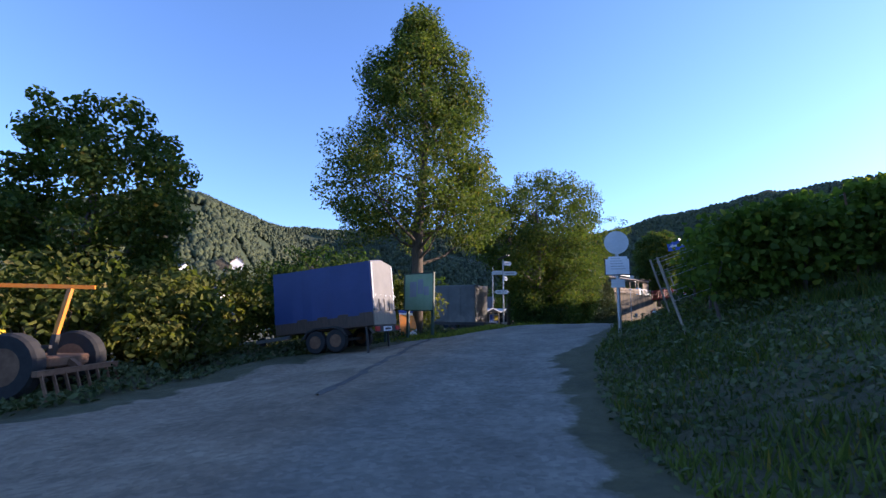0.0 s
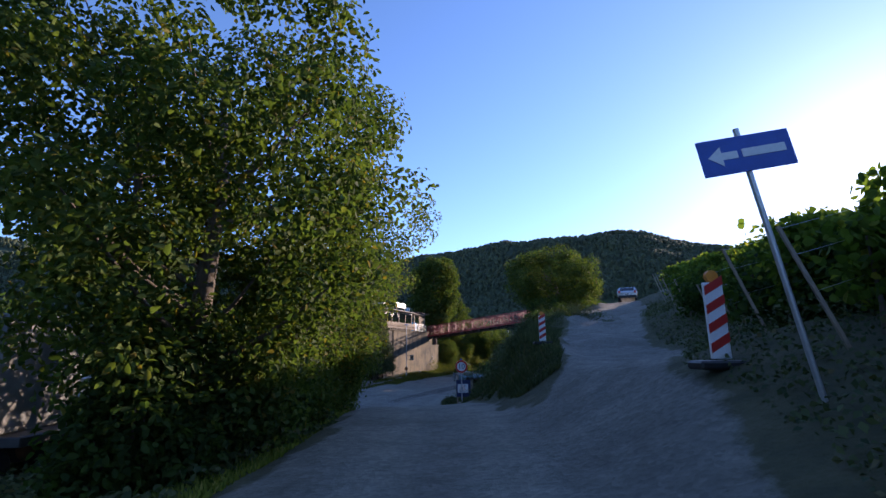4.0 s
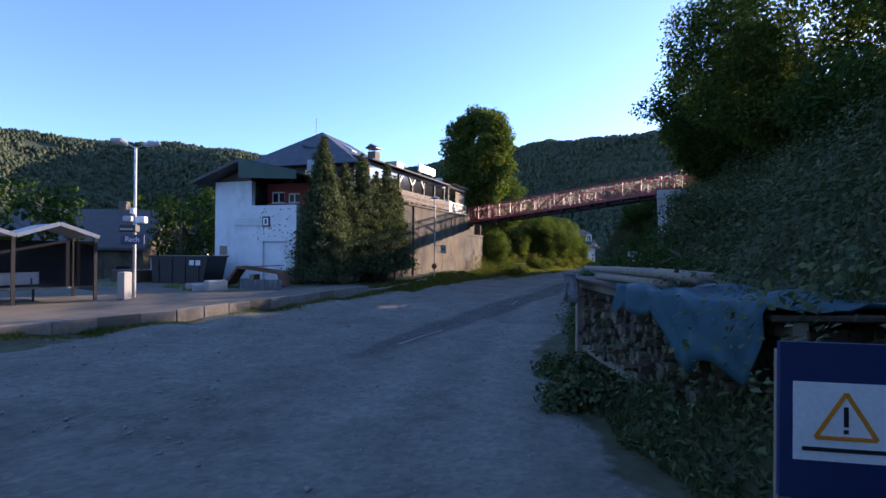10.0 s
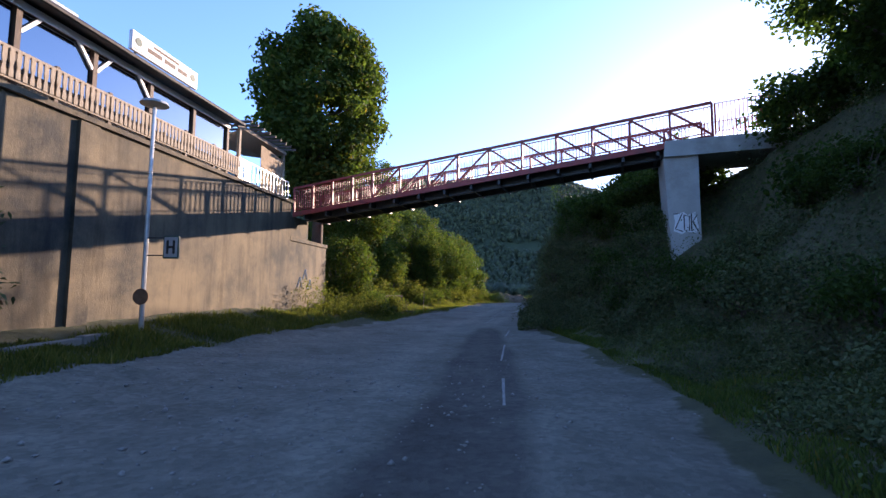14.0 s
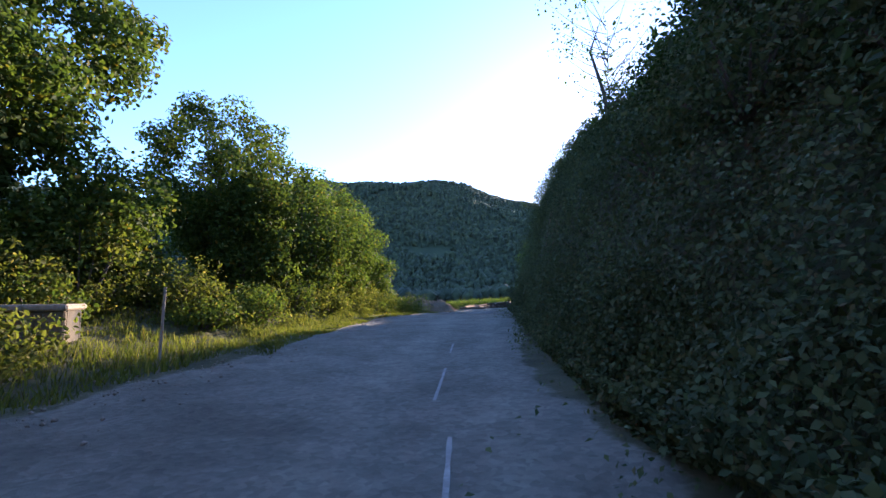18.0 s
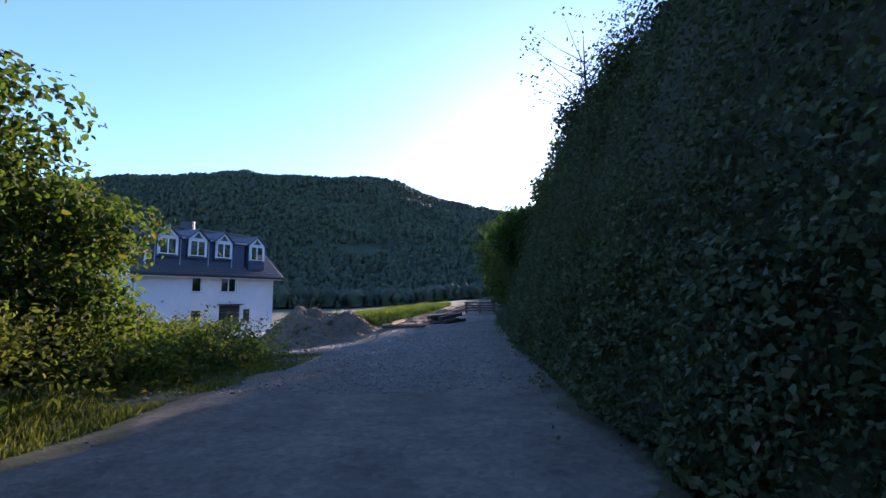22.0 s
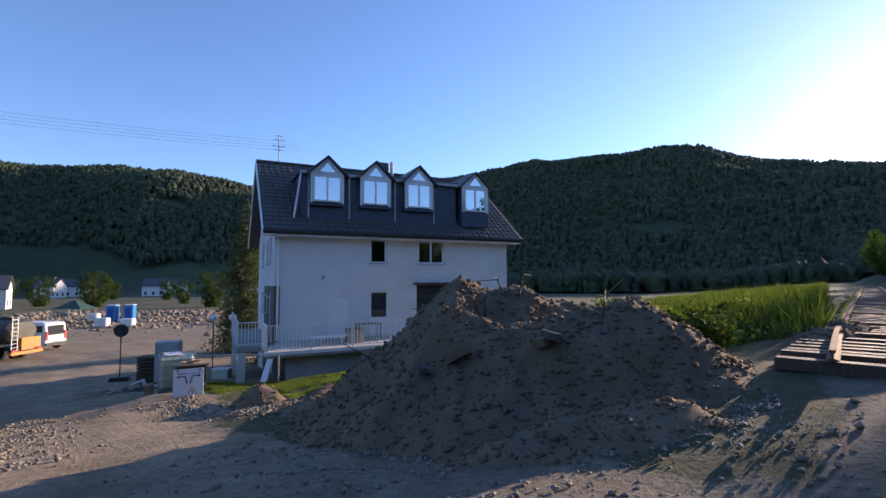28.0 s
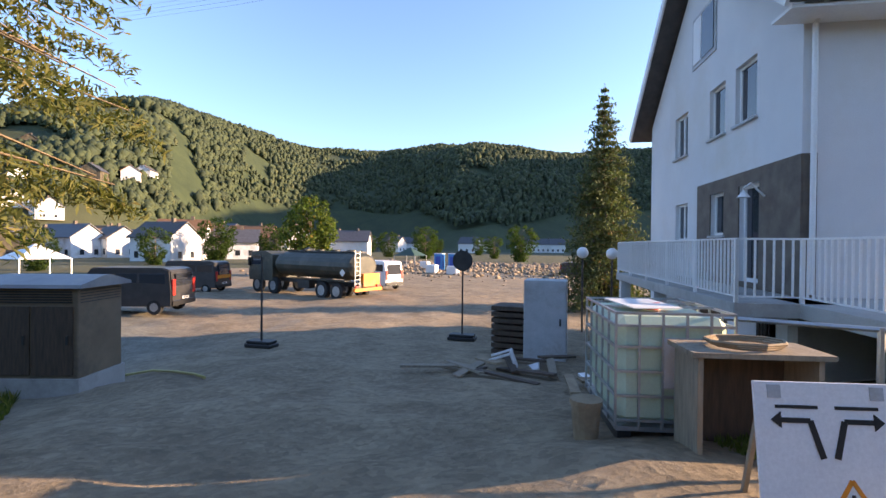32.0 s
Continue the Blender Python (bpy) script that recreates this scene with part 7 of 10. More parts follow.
# ---- end of the drive ----
def heap(name, cx, cy, rx, ry, h, label, seed, yaw=0, material="earth", cat="heap"):
    """A heap of soil with a broken, cloddy surface that rests on the ground."""
    c, s = math.cos(radians(yaw)), math.sin(radians(yaw))

    def surface_at(u, v):
        x, y = cx + u * rx * c - v * ry * s, cy + u * rx * s + v * ry * c
        r = np.hypot(u, v)
        w = np.clip(1 - r ** 1.45, -.12, 1)
        k = np.clip(w * 3, 0, 1) * min(1, h)
        z = ground_height(x, y) + h * w * (.82 + .3 * vnoise(x * 1.2, y * 1.2, seed)) - .05
        return x, y, z + k * (.16 * vnoise(x * 1.7, y * 1.7, seed + 1) + .07 * vnoise(x * 4.1, y * 4.1, seed + 2) + .025 * vnoise(x * 9, y * 9, seed + 3))
    n = 130 if h > 1 else 46
    g = np.linspace(-1.1, 1.1, n)
    u, v = np.meshgrid(g, g)
    x, y, z = surface_at(u.ravel(), v.ravel())
    i = np.arange(n * n).reshape(n, n)
    q = np.stack([i[:-1, :-1], i[:-1, 1:], i[1:, 1:], i[1:, :-1]], -1).reshape(-1, 4)
    me = quad_mesh(name, np.stack([x, y, z], 1), q, M[material])
    me.polygons.foreach_set("use_smooth", [True] * len(me.polygons))
    ob = tagged(new(name, me), label, cat)
    rng = np.random.default_rng(seed)
    m = int(2600 * rx * ry)
    a, k = rng.uniform(0, 6.28, m), np.sqrt(rng.random(m)) * 1.08
    x, y, z = surface_at(k * np.cos(a), k * np.sin(a))
    r = .006 * (.07 / .006) ** (rng.random(m) ** 5.5) * (1 if h > 1 else .8)
    base = np.array([(1, 0, 0), (-.5, .87, 0), (-.5, -.87, 0), (.3, .3, .8), (0, 0, -.8), (-.4, -.2, .7)])
    tri = np.array([(0, 1, 3), (1, 5, 3), (1, 2, 5), (2, 0, 3), (2, 3, 5), (1, 0, 4), (2, 1, 4), (0, 2, 4)])
    b = rng.uniform(0, 6.28, m)
    p = base[None] * r[:, None, None] * rng.uniform(.6, 1.4, (m, 6, 3))
    co = np.stack([p[:, :, 0] * np.cos(b)[:, None] - p[:, :, 1] * np.sin(b)[:, None] + x[:, None], p[:, :, 0] * np.sin(b)[:, None] + p[:, :, 1] * np.cos(b)[:, None] + y[:, None], p[:, :, 2] + z[:, None] + r[:, None] * .2], -1)
    cl = new("loose_soil", quad_mesh("loose_soil", co.reshape(-1, 3), (np.arange(m)[:, None, None] * 6 + tri[None]).reshape(-1, 3), M[material]))
    cl.parent = ob
    cl["kind"] = "stuff"
    return ob


def rubble(name, label, n, area, r0, r1, seed, material="stone", cat="rubble"):
    """Loose stones strewn over a stretch: stuff."""
    rng = np.random.default_rng(seed)
    base = np.array([(1, 0, 0), (-.5, .87, 0), (-.5, -.87, 0), (0, 0, .8), (0, 0, -.8)])
    tri = np.array([(0, 1, 3), (1, 2, 3), (2, 0, 3), (1, 0, 4), (2, 1, 4), (0, 2, 4)])
    x, y = area(rng, n)
    r = r0 * (r1 / r0) ** (rng.random(n) ** 2.2)
    z = ground_height(x, y) + r * .25
    a = rng.uniform(0, 6.3, n)
    ca, sa = np.cos(a)[:, None], np.sin(a)[:, None]
    k = base[None] * r[:, None, None] * rng.uniform(.6, 1.4, (n, 5, 3))
    co = np.stack([k[:, :, 0] * ca - k[:, :, 1] * sa + x[:, None], k[:, :, 0] * sa + k[:, :, 1] * ca + y[:, None], k[:, :, 2] * .8 + z[:, None]], -1)
    q = (np.arange(n)[:, None, None] * 5 + tri[None]).reshape(-1, 3)
    me = quad_mesh(name, co.reshape(-1, 3), q, M[material])
    return tagged(new(name, me), label, cat, kind="stuff")


M["rubble"] = surface("warm_rubble", (0.16, 0.13, 0.1), (0.33, 0.28, 0.215), 5, 0.9, bumps=0.5)
heap("earth_mound", 6.85, 75.5, 4.0, 2.9, 2.5, "dark mound of excavated earth and roots", 61, 20)
heap("earth_mound", 9.0, 74.7, 1.5, 1.1, .55, "low mound of dug earth beside the track", 63, 20)
heap("earth_ridge", 3.3, 75.4, 2.4, .8, .35, "long low ridge of rubble beside the lane", 65, 150)
heap("earth_ridge", -.9, 76.5, 1.9, .45, .28, "low ridge of broken stone along the lane", 66, 155, "rubble")
heap("earth_mound", .25, 77.0, .8, .62, .58, "small heap of dug earth and stones", 68, 20)
heap("earth_mound", 1.55, 77.8, .65, .5, .42, "small heap of dug earth and stones", 69, 60)
heap("earth_mound", 7.9, 72.9, 2.0, .9, .4, "low skirt of dug earth before the mound", 70, 20)
heap("earth_mound", 13.6, 80.0, 2.6, 1.0, .55, "dark heap of dumped soil by the rails", 67, 60)


def strip(a, b, w):
    def f(rng, n):
        k = rng.random(n)
        px = a[0] + (b[0] - a[0]) * k
        py = a[1] + (b[1] - a[1]) * k
        d = math.hypot(b[0] - a[0], b[1] - a[1])
        o = rng.normal(0, w, n)
        return px - (b[1] - a[1]) / d * o, py + (b[0] - a[0]) / d * o
    return f


rubble("rubble", "broken stones along the edge of the gravel lane", 4200, strip((3.6, 75.0), (-3.6, 77.6), .42), .01, .06, 71, "rubble")
rubble("rubble", "pale broken stones beside the gravel lane", 9000, strip((-.4, 70.6), (-6.2, 75.0), .8), .01, .06, 72, "rubble")
rubble("rubble", "stones and clods over the mound and road edge", 1800, strip((12, 70), (3, 73), 1.6), .012, .06, 73, "rubble")
rubble("rubble", "loose grey gravel stones on the dirt road", 9000, strip((7.2, 55), (10.4, 71), 2.4), .012, .055, 74)
rubble("rubble", "grey stone chips strewn at the foot of the mound", 4500, strip((4.4, 72.6), (10.4, 73.4), .6), .01, .04, 77)
rubble("rubble", "loose stones on the old station yard", 3000, strip((-4, -12), (-3, 18), 3.2), .012, .05, 75)
rubble("rubble", "crumbled stones along the weedy verge", 1500, strip((-3.6, 32), (3.2, 57), .6), .012, .05, 76, "rubble")


def heap_top(x, y):
    """Height of the large mound at a place."""
    a = radians(20)
    u, v = ((x - 6.85) * math.cos(a) + (y - 75.5) * math.sin(a)) / 4.0, (-(x - 6.85) * math.sin(a) + (y - 75.5) * math.cos(a)) / 2.9
    return gz(x, y) + 2.5 * max(0, 1 - math.hypot(u, v) ** 1.45) * .86 - .05


def roots():
    rng = random.Random(12)
    for k in range(22):
        x, y = 6.6 + rng.uniform(-1.7, 2.0), 75.2 + rng.uniform(-1.3, .9)
        t = thing("broken_branch", pose(x, y, heap_top(x, y), 0, 0, rng.uniform(0, 360)), "broken root sticking out of the earth mound", "branch", "roots")
        f = rng.uniform(.3, .85)
        part("branch", tubem([(0, 0, -.3), (.25 * f, 0, .15 * f), (.75 * f, .15 * f, (.05 + rng.random() * .4) * f)], [.02, .014, .006], 6), M["wood_dark" if k % 3 else "wood"], t)
    for k in range(7):
        x, y = 6.8 + rng.uniform(-2.4, 2.2), 74.4 + rng.uniform(-1.3, .8)
        t = thing("broken_slab", pose(x, y, heap_top(x, y) + .02, rng.uniform(5, 40), rng.uniform(-25, 25), rng.uniform(0, 360)), "broken slab of old concrete lying in the dug earth", "slab", "broken slabs")
        a = rng.uniform(.12, .24)
        o = [(a * rng.uniform(.7, 1.2) * math.cos(q), a * rng.uniform(.5, 1.0) * math.sin(q)) for q in (.2, 1.3, 2.4, 3.6, 4.4, 5.5)]
        part("slab", prismm(o, "z", -.06, .05), M["earth" if k % 3 else "asphalt"], t)


roots()


def railway():
    a, az = Vector((11.1, 74.6, 0)), radians(25.5)
    d = Vector((math.sin(az), math.cos(az), 0))
    n = Vector((d.y, -d.x, 0))
    L = 70
    t = tagged(new("railway_track"), "torn-up railway track with worn rails and sleepers", "track", kind="structure")

    def zz(p):
        return gz(p.x, p.y)
    for s in (0, 1.435):
        bm = bmesh.new()
        pts = [a + d * k + n * s for k in np.linspace(0, L, 24)]
        prof = ((.075, 0), (.075, .015), (.012, .035), (.012, .1), (.036, .115), (.036, .15), (-.036, .15), (-.036, .115), (-.012, .1), (-.012, .035), (-.075, .015), (-.075, 0))
        rings = []
        for k, p in enumerate(pts):
            bend = .35 * (1 - min(1, k / 3)) ** 2
            base = p + Vector((0, 0, zz(p) + .16 + bend * .2)) + n * bend * .4
            rings.append([bm.verts.new(base + n * q[0] + Vector((0, 0, q[1]))) for q in prof])
        for r, c in zip(rings, rings[1:]):
            for i in range(12):
                bm.faces.new((r[i], r[(i + 1) % 12], c[(i + 1) % 12], c[i]))
        bm.faces.new(rings[0])
        bm.faces.new(rings[-1][::-1])
        bmesh.ops.recalc_face_normals(bm, faces=bm.faces)
        part("rail", bm, M["rust"], t)
    for k in range(110):
        p = a + d * (.3 + k * .63) + n * .72
        o = part("sleeper", boxm(-1.25, 1.25, -.12, .12, -.08, .1, .01), M["wood_dark"], t) if k == 0 else new("sleeper", o.data)
        o.parent = t
        o.matrix_world = pose(p.x, p.y, zz(p) + .05, 0, 0, -25.5 + (k * 37 % 7 - 3) * .5)
    # timbers and a barrier across the road
    rng = random.Random(4)
    for k in range(7):
        x, y = 15.9 + rng.uniform(-.7, .7), 77.9 + rng.uniform(-.7, .7)
        b = thing("timber_baulk", pose(x, y, gz(x, y) + .1 + .17 * (k % 3), rng.uniform(-4, 4), rng.uniform(-6, 2), 48 + rng.uniform(-22, 22)), "dark old sleeper dumped beside the rails", "timber", "dumped sleepers")
        part("baulk", boxm(-1.25, 1.25, -.13, .13, -.1, .12, .02), M["wood_dark"], b)
    x, y = 24.4, 92.6
    f = thing("timber_barrier", pose(x, y, gz(x, y), 0, 0, -24), "dark horizontal plank barrier across the track bed", "barrier")
    for q in (-1.4, 0, 1.4):
        part("post", boxm(q - .08, q + .08, -.08, .08, -.1, 1.2), M["wood_dark"], f)
    for k in range(4):
        part("plank", boxm(-1.6, 1.6, -.13, -.08, .2 + k * .26, .36 + k * .26), M["wood_dark"], f)


railway()


def ibc_tank():
    tx, ty = -4.8, 79.34
    t = thing("water_tank", pose(tx, ty, gz(tx, ty) - .02, 0, 0, 46), "greenish-white plastic tank in a galvanised cage", "tank")
    pal = part("pallet", boxm(-.5, .5, -.6, .6, .1, .14), M["galvanised"], t)
    for a in (-.42, 0, .42):
        part("pallet_foot", boxm(a - .06, a + .06, -.58, .58, 0, .1), M["black_plastic"], pal)
    part("bottle", boxm(-.48, .48, -.58, .58, .15, 1.12, .07), M["ibc_plastic"], t)
    cage = part("cage", boxm(-.52, .52, -.62, .62, 1.14, 1.142), M["galvanised"], t, "galvanised bar cage")
    cage.data.clear_geometry()
    ring = bmesh.new()
    pts = [(-.51, -.61, 0), (.51, -.61, 0), (.51, .61, 0), (-.51, .61, 0), (-.51, -.61, 0)]
    for a, b in zip(pts, pts[1:]):
        beam(ring, a, b, .022, .022)
    ring.to_mesh(cage.data)
    cage.location = (0, 0, 1.16)
    for z in (.2, .42, .64, .86, 1.05):
        o = new("cage_ring", cage.data)
        o.parent = cage
        o.location = (0, 0, z - 1.16)
    bar = beamm((0, 0, -1.04), (0, 0, 0), .02, .02, up=(0, 1, 0))
    first = part("cage_bar", bar, M["galvanised"], cage)
    first.location = (-.51, -.61, 0)
    for x, y in [(-.51 + k * .204, q) for k in range(6) for q in (-.61, .61)][1:] + [(q, -.61 + k * .244) for k in range(1, 5) for q in (-.51, .51)]:
        o = new("cage_bar", first.data)
        o.parent = cage
        o.location = (x, y, 0)
    for q in (-.2, .2):
        part("cage_brace", beamm((-.51, q, .01), (.51, q, .01), .022, .022), M["galvanised"], cage)
    part("screw_cap", tubem([(0, .05, 1.11), (0, .05, 1.19)], .1, 14), M["sign_red"], t)
    part("label_plate", boxm(-.1, .42, -.628, -.622, .5, .95), M["grey_paint"], t)
    part("sheet_scrap", boxm(-.4, .1, -.3, .3, 1.18, 1.19, m=pose(0, 0, 0, 2, 1, 12)), M["sign_white"], t)
    b = thing("plastic_bucket", pose(-4.95, 78.45, gz(-4.95, 78.45)), "small beige plastic bucket beside the tank", "bucket")
    part("bucket_body", tubem([(0, 0, 0), (0, 0, .34)], [.11, .14], 14), M["brick_wood"], b)
    part("bucket_rim", tubem([(0, 0, .33), (0, 0, .37)], .15, 14), M["brick_wood"], b)
    w = thing("wooden_cabinet", pose(-3.82, 78.93, gz(-3.82, 78.93) - .03, 0, 0, 46), "open brown cabinet with cables on top", "cabinet")
    part("side_board", boxm(-.45, -.41, -.22, .22, 0, .82), M["wood"], w)
    part("side_board", boxm(.41, .45, -.22, .22, 0, .82), M["wood"], w)
    part("top_board", boxm(-.5, .52, -.25, .25, .82, .86), M["wood"], w)
    part("back_board", boxm(-.41, .41, .19, .22, 0, .82), M["wood_dark"], w)
    for k in range(3):
        part("cable_coil", tubem([(.0 + .25 * math.cos(q * .7) * (1 + k * .1), .2 * math.sin(q * .7), .885 + .015 * k) for q in range(10)], .014, 5), M["brick_wood"], w)
    s = thing("diversion_board", pose(-3.08, 78.12, gz(-3.08, 78.12) - .14, -9, 0, 47) @ Matrix.Scale(.95, 4), "white board with hand-drawn arrows and a warning triangle", "sign")
    part("board", boxm(-.42, .42, -.02, 0, 0, .95, .004), M["sign_white"], s)
    for q in (-1, 1):
        part("arrow", beamm((q * .04, -.024, .5), (q * .1, -.024, .72), .006, .035), M["ink"], s)
        part("arrow", beamm((q * .1, -.024, .72), (q * .28, -.024, .72), .006, .03), M["ink"], s)
        part("arrow_head", prismm([(q * .27, .77), (q * .27, .67), (q * .33, .72)], "y", -.027, -.021), M["ink"], s)
        part("tape_patch", boxm(q * .3 - .04, q * .3 + .04, -.025, -.021, .85, .93), M["grey_paint"], s)
        part("lettering", boxm(min(q * .05, q * .3), max(q * .05, q * .3), -.025, -.021, .79, .81), M["ink"], s)
    tr = bmesh.new()
    for a, b in (((-.05, .12), (.27, .12)), ((.27, .12), (.11, .38)), ((.11, .38), (-.05, .12))):
        beam(tr, (a[0], -.023, a[1]), (b[0], -.023, b[1]), .005, .025)
    part("triangle", tr, M["orange"], s)
    part("exclamation", boxm(.1, .12, -.026, -.021, .18, .3), M["ink"], s)
    for q in (-.35, .35):
        part("prop", beamm((q, .0, .9), (q, .4, -.02), .03, .03), M["wood"], s)
    fence = thing("pipe_fence", pose(-3.2, 80.2, gz(-3.2, 80.2), 0, 0, 20), "rusty pipe fence beside the lawn", "fence")
    for q in (-1.4, 0, 1.4):
        part("post", tubem([(q, 0, -.1), (q, 0, 1.0)], .03, 7), M["galvanised"], fence)
    part("rail", tubem([(-1.5, 0, .98), (1.5, 0, .98)], .025, 7), M["galvanised"], fence)
    f = thing("steel_locker", pose(-9.0, 82.9, gz(-9.0, 82.9) - .02, 0, 0, 35), "pale grey upright steel locker among rubble", "locker")
    part("body", boxm(-.45, .45, -.35, .35, 0, 1.75, .015), M["grey_paint"], f)
    part("door", boxm(-.42, .42, -.365, -.351, .06, 1.7), M["grey_paint"], f)
    part("handle", boxm(.3, .34, -.39, -.366, .8, .95), M["dark_steel"], f)
    g = thing("pallet_stack", pose(-10.0, 83.1, gz(-10.0, 83.1), 0, 0, 30), "stack of dark wooden pallets", "pallets")
    for k in range(8):
        part("pallet", boxm(-.55, .55, -.4, .4, k * .145, k * .145 + .1), M["wood_dark"], g)
    rng = random.Random(21)
    for k in range(16):
        x, y = -7.9 + rng.uniform(-1.3, 1.5), 80.9 + rng.uniform(-.9, 1.2)
        j = thing("scrap_plank", pose(x, y, gz(x, y) + .06 + rng.random() * .12, rng.uniform(-10, 10), rng.uniform(-9, 9), rng.uniform(0, 180)), "broken plank in a scrap heap", "plank", "scrap planks")
        part("plank", boxm(-rng.uniform(.3, .8), .5, -.07, .07, -.02, .02), M[rng.choice(("wood", "wood_dark", "brick_wood", "sign_white"))], j)
    c = thing("plastic_chair", pose(-8.9, 81.2, gz(-8.9, 81.2) + .02, 0, 70, 40), "white plastic chair fallen on its side", "chair")
    part("seat", boxm(-.22, .22, -.22, .22, .4, .44, .015), M["sign_white"], c)
    part("backrest", boxm(.2, .25, -.22, .22, .42, .85, .015), M["sign_white"], c)
    for a in (-.19, .19):
        for b2 in (-.19, .19):
            part("leg", boxm(a - .02, a + .02, b2 - .02, b2 + .02, 0, .4), M["sign_white"], c)
    u = thing("storage_box", pose(-7.2, 84.0, gz(-7.2, 84.0), 0, 0, 20), "bluish-white plastic box on the grass", "box")
    part("box_body", boxm(-.35, .35, -.25, .25, 0, .4, .03), M["ibc_plastic"], u)
    part("lid", boxm(-.38, .38, -.28, .28, .4, .45, .015), M["sign_white"], u)


ibc_tank()


def tank_truck():
    r, f = Vector((-27.4, 88.9, 0)), Vector((-38.0, 86.0, 0))
    d = (f - r)
    L = d.length
    yaw = math.degrees(math.atan2(d.y, d.x))
    m = (r + f) / 2
    t = thing("tank_truck", pose(m.x, m.y, gz(m.x, m.y), 0, 0, yaw), "dull dark green four-axle tank truck on the square", "truck")
    h = L / 2
    part("chassis", boxm(-h + .2, h - .4, -.5, .5, .85, 1.1, .02), M["dark_steel"], t)
    pts = []
    bm = bmesh.new()
    seg = 20
    rings = []
    for x, s in ((-h + .3, .75), (-h + .5, .97), (-h + .7, 1.0), (h - 3.4, 1.0), (h - 3.2, .97), (h - 3.05, .75)):
        rings.append([bm.verts.new((x, 1.22 * s * math.cos(2 * math.pi * k / seg), 2.1 + .86 * s * math.sin(2 * math.pi * k / seg))) for k in range(seg)])
    for a, b in zip(rings, rings[1:]):
        for k in range(seg):
            bm.faces.new((a[k], a[(k + 1) % seg], b[(k + 1) % seg], b[k]))
    bm.faces.new(rings[0])
    bm.faces.new(rings[-1])
    bmesh.ops.recalc_face_normals(bm, faces=bm.faces)
    tank = part("tank", bm, M["army_green"], t, smooth=False)
    part("walkway", boxm(-h + .6, h - 3.5, -.4, .4, 2.95, 3.03), M["dark_steel"], tank)
    for k in range(4):
        part("hatch", tubem([(-h + 1.5 + k * 1.5, 0, 3.0), (-h + 1.5 + k * 1.5, 0, 3.12)], .3, 12), M["army_green"], tank)
    cab = part("cab", prismm([(h - 2.9, .9), (h - .1, .9), (h, 1.5), (h - .15, 2.1), (h - .4, 2.85), (h - .8, 2.95), (h - 2.2, 2.95), (h - 2.9, 2.7)], "y", -1.2, 1.2), M["army_green"], t)
    for s in (-1, 1):
        part("cab_window", prismm([(h - 1.6, 2.0), (h - .35, 2.0), (h - .55, 2.65), (h - 1.6, 2.65)], "y", s * 1.205 - .008, s * 1.205 + .008), M["glass"], cab)
        part("door_mirror", boxm(h - .3, h - .2, s * 1.3 - .1, s * 1.3 + .1, 1.9, 2.5), M["black_plastic"], cab)
        for x in (h - 1.0, h - 2.9, -h + 3.0, -h + 1.6):
            wheel(t, x, s * 1.0, .58, .58, .34)
        part("mudguard", boxm(-h + .8, -h + 3.8, s * 1.05 - .15, s * 1.05 + .15, 1.2, 1.28), M["army_green"], t)
        part("tool_box", boxm(-h + 4.2, -h + 5.4, s * .9 - .25, s * .9 + .25, .6, 1.15, .02), M["dark_steel"], t)
        dm = pose(-h + 1.0, s * 1.2, 1.75, 0, 45, 0)
        part("hazard_diamond", boxm(-.16, .16, -.02, .02, -.16, .16, m=dm), M["sign_white"], t)
        part("rear_lamp", boxm(-h - .02, -h + .06, s * .9 - .15, s * .9 + .15, .85, 1.0), M["sign_red"], t)
    part("windscreen", beamm((h - .1, 0, 2.12), (h - .36, 0, 2.8), 2.1, .03), M["glass"], cab)
    part("rear_bumper", boxm(-h - .05, -h + .15, -1.15, 1.15, .65, .85), M["orange"], t)
    lad = bmesh.new()
    for y in (.5, .9):
        beam(lad, (-h + .22, y, .9), (-h + .22, y, 3.1), .04, .04, up=(0, 1, 0))
    for k in range(8):
        beam(lad, (-h + .22, .5, 1.1 + k * .26), (-h + .22, .9, 1.1 + k * .26), .03, .03)
    part("ladder", lad, M["galvanised"], t)
    part("rear_cabinet", boxm(-h + .1, -h + .35, -1.1, .3, .9, 1.7), M["orange"], t)
    v = thing("minibus", pose(-34.78, 93.49, gz(-34.78, 93.49), 0, 0, yaw - 4), "white van standing behind the tank truck", "van")
    car_shape(v, 4.9, 1.9, 2.2, "sign_white", True)


tank_truck()
v = thing("passenger_van", pose(-27.11, 76.67, gz(-27.11, 76.67), 0, 0, 232), "dark grey passenger van parked on the square", "van")
car_shape(v, 5.0, 1.92, 1.98, "van_paint", True)
v = thing("delivery_van", pose(-39.42, 81.29, gz(-39.42, 81.29), 0, 0, 225), "dark van with orange markings parked on the square", "van")
car_shape(v, 5.2, 1.95, 2.2, "van_paint", True)
part("marking", boxm(-2.66, -2.62, -.8, .8, 1.0, 1.25), M["orange"], v)


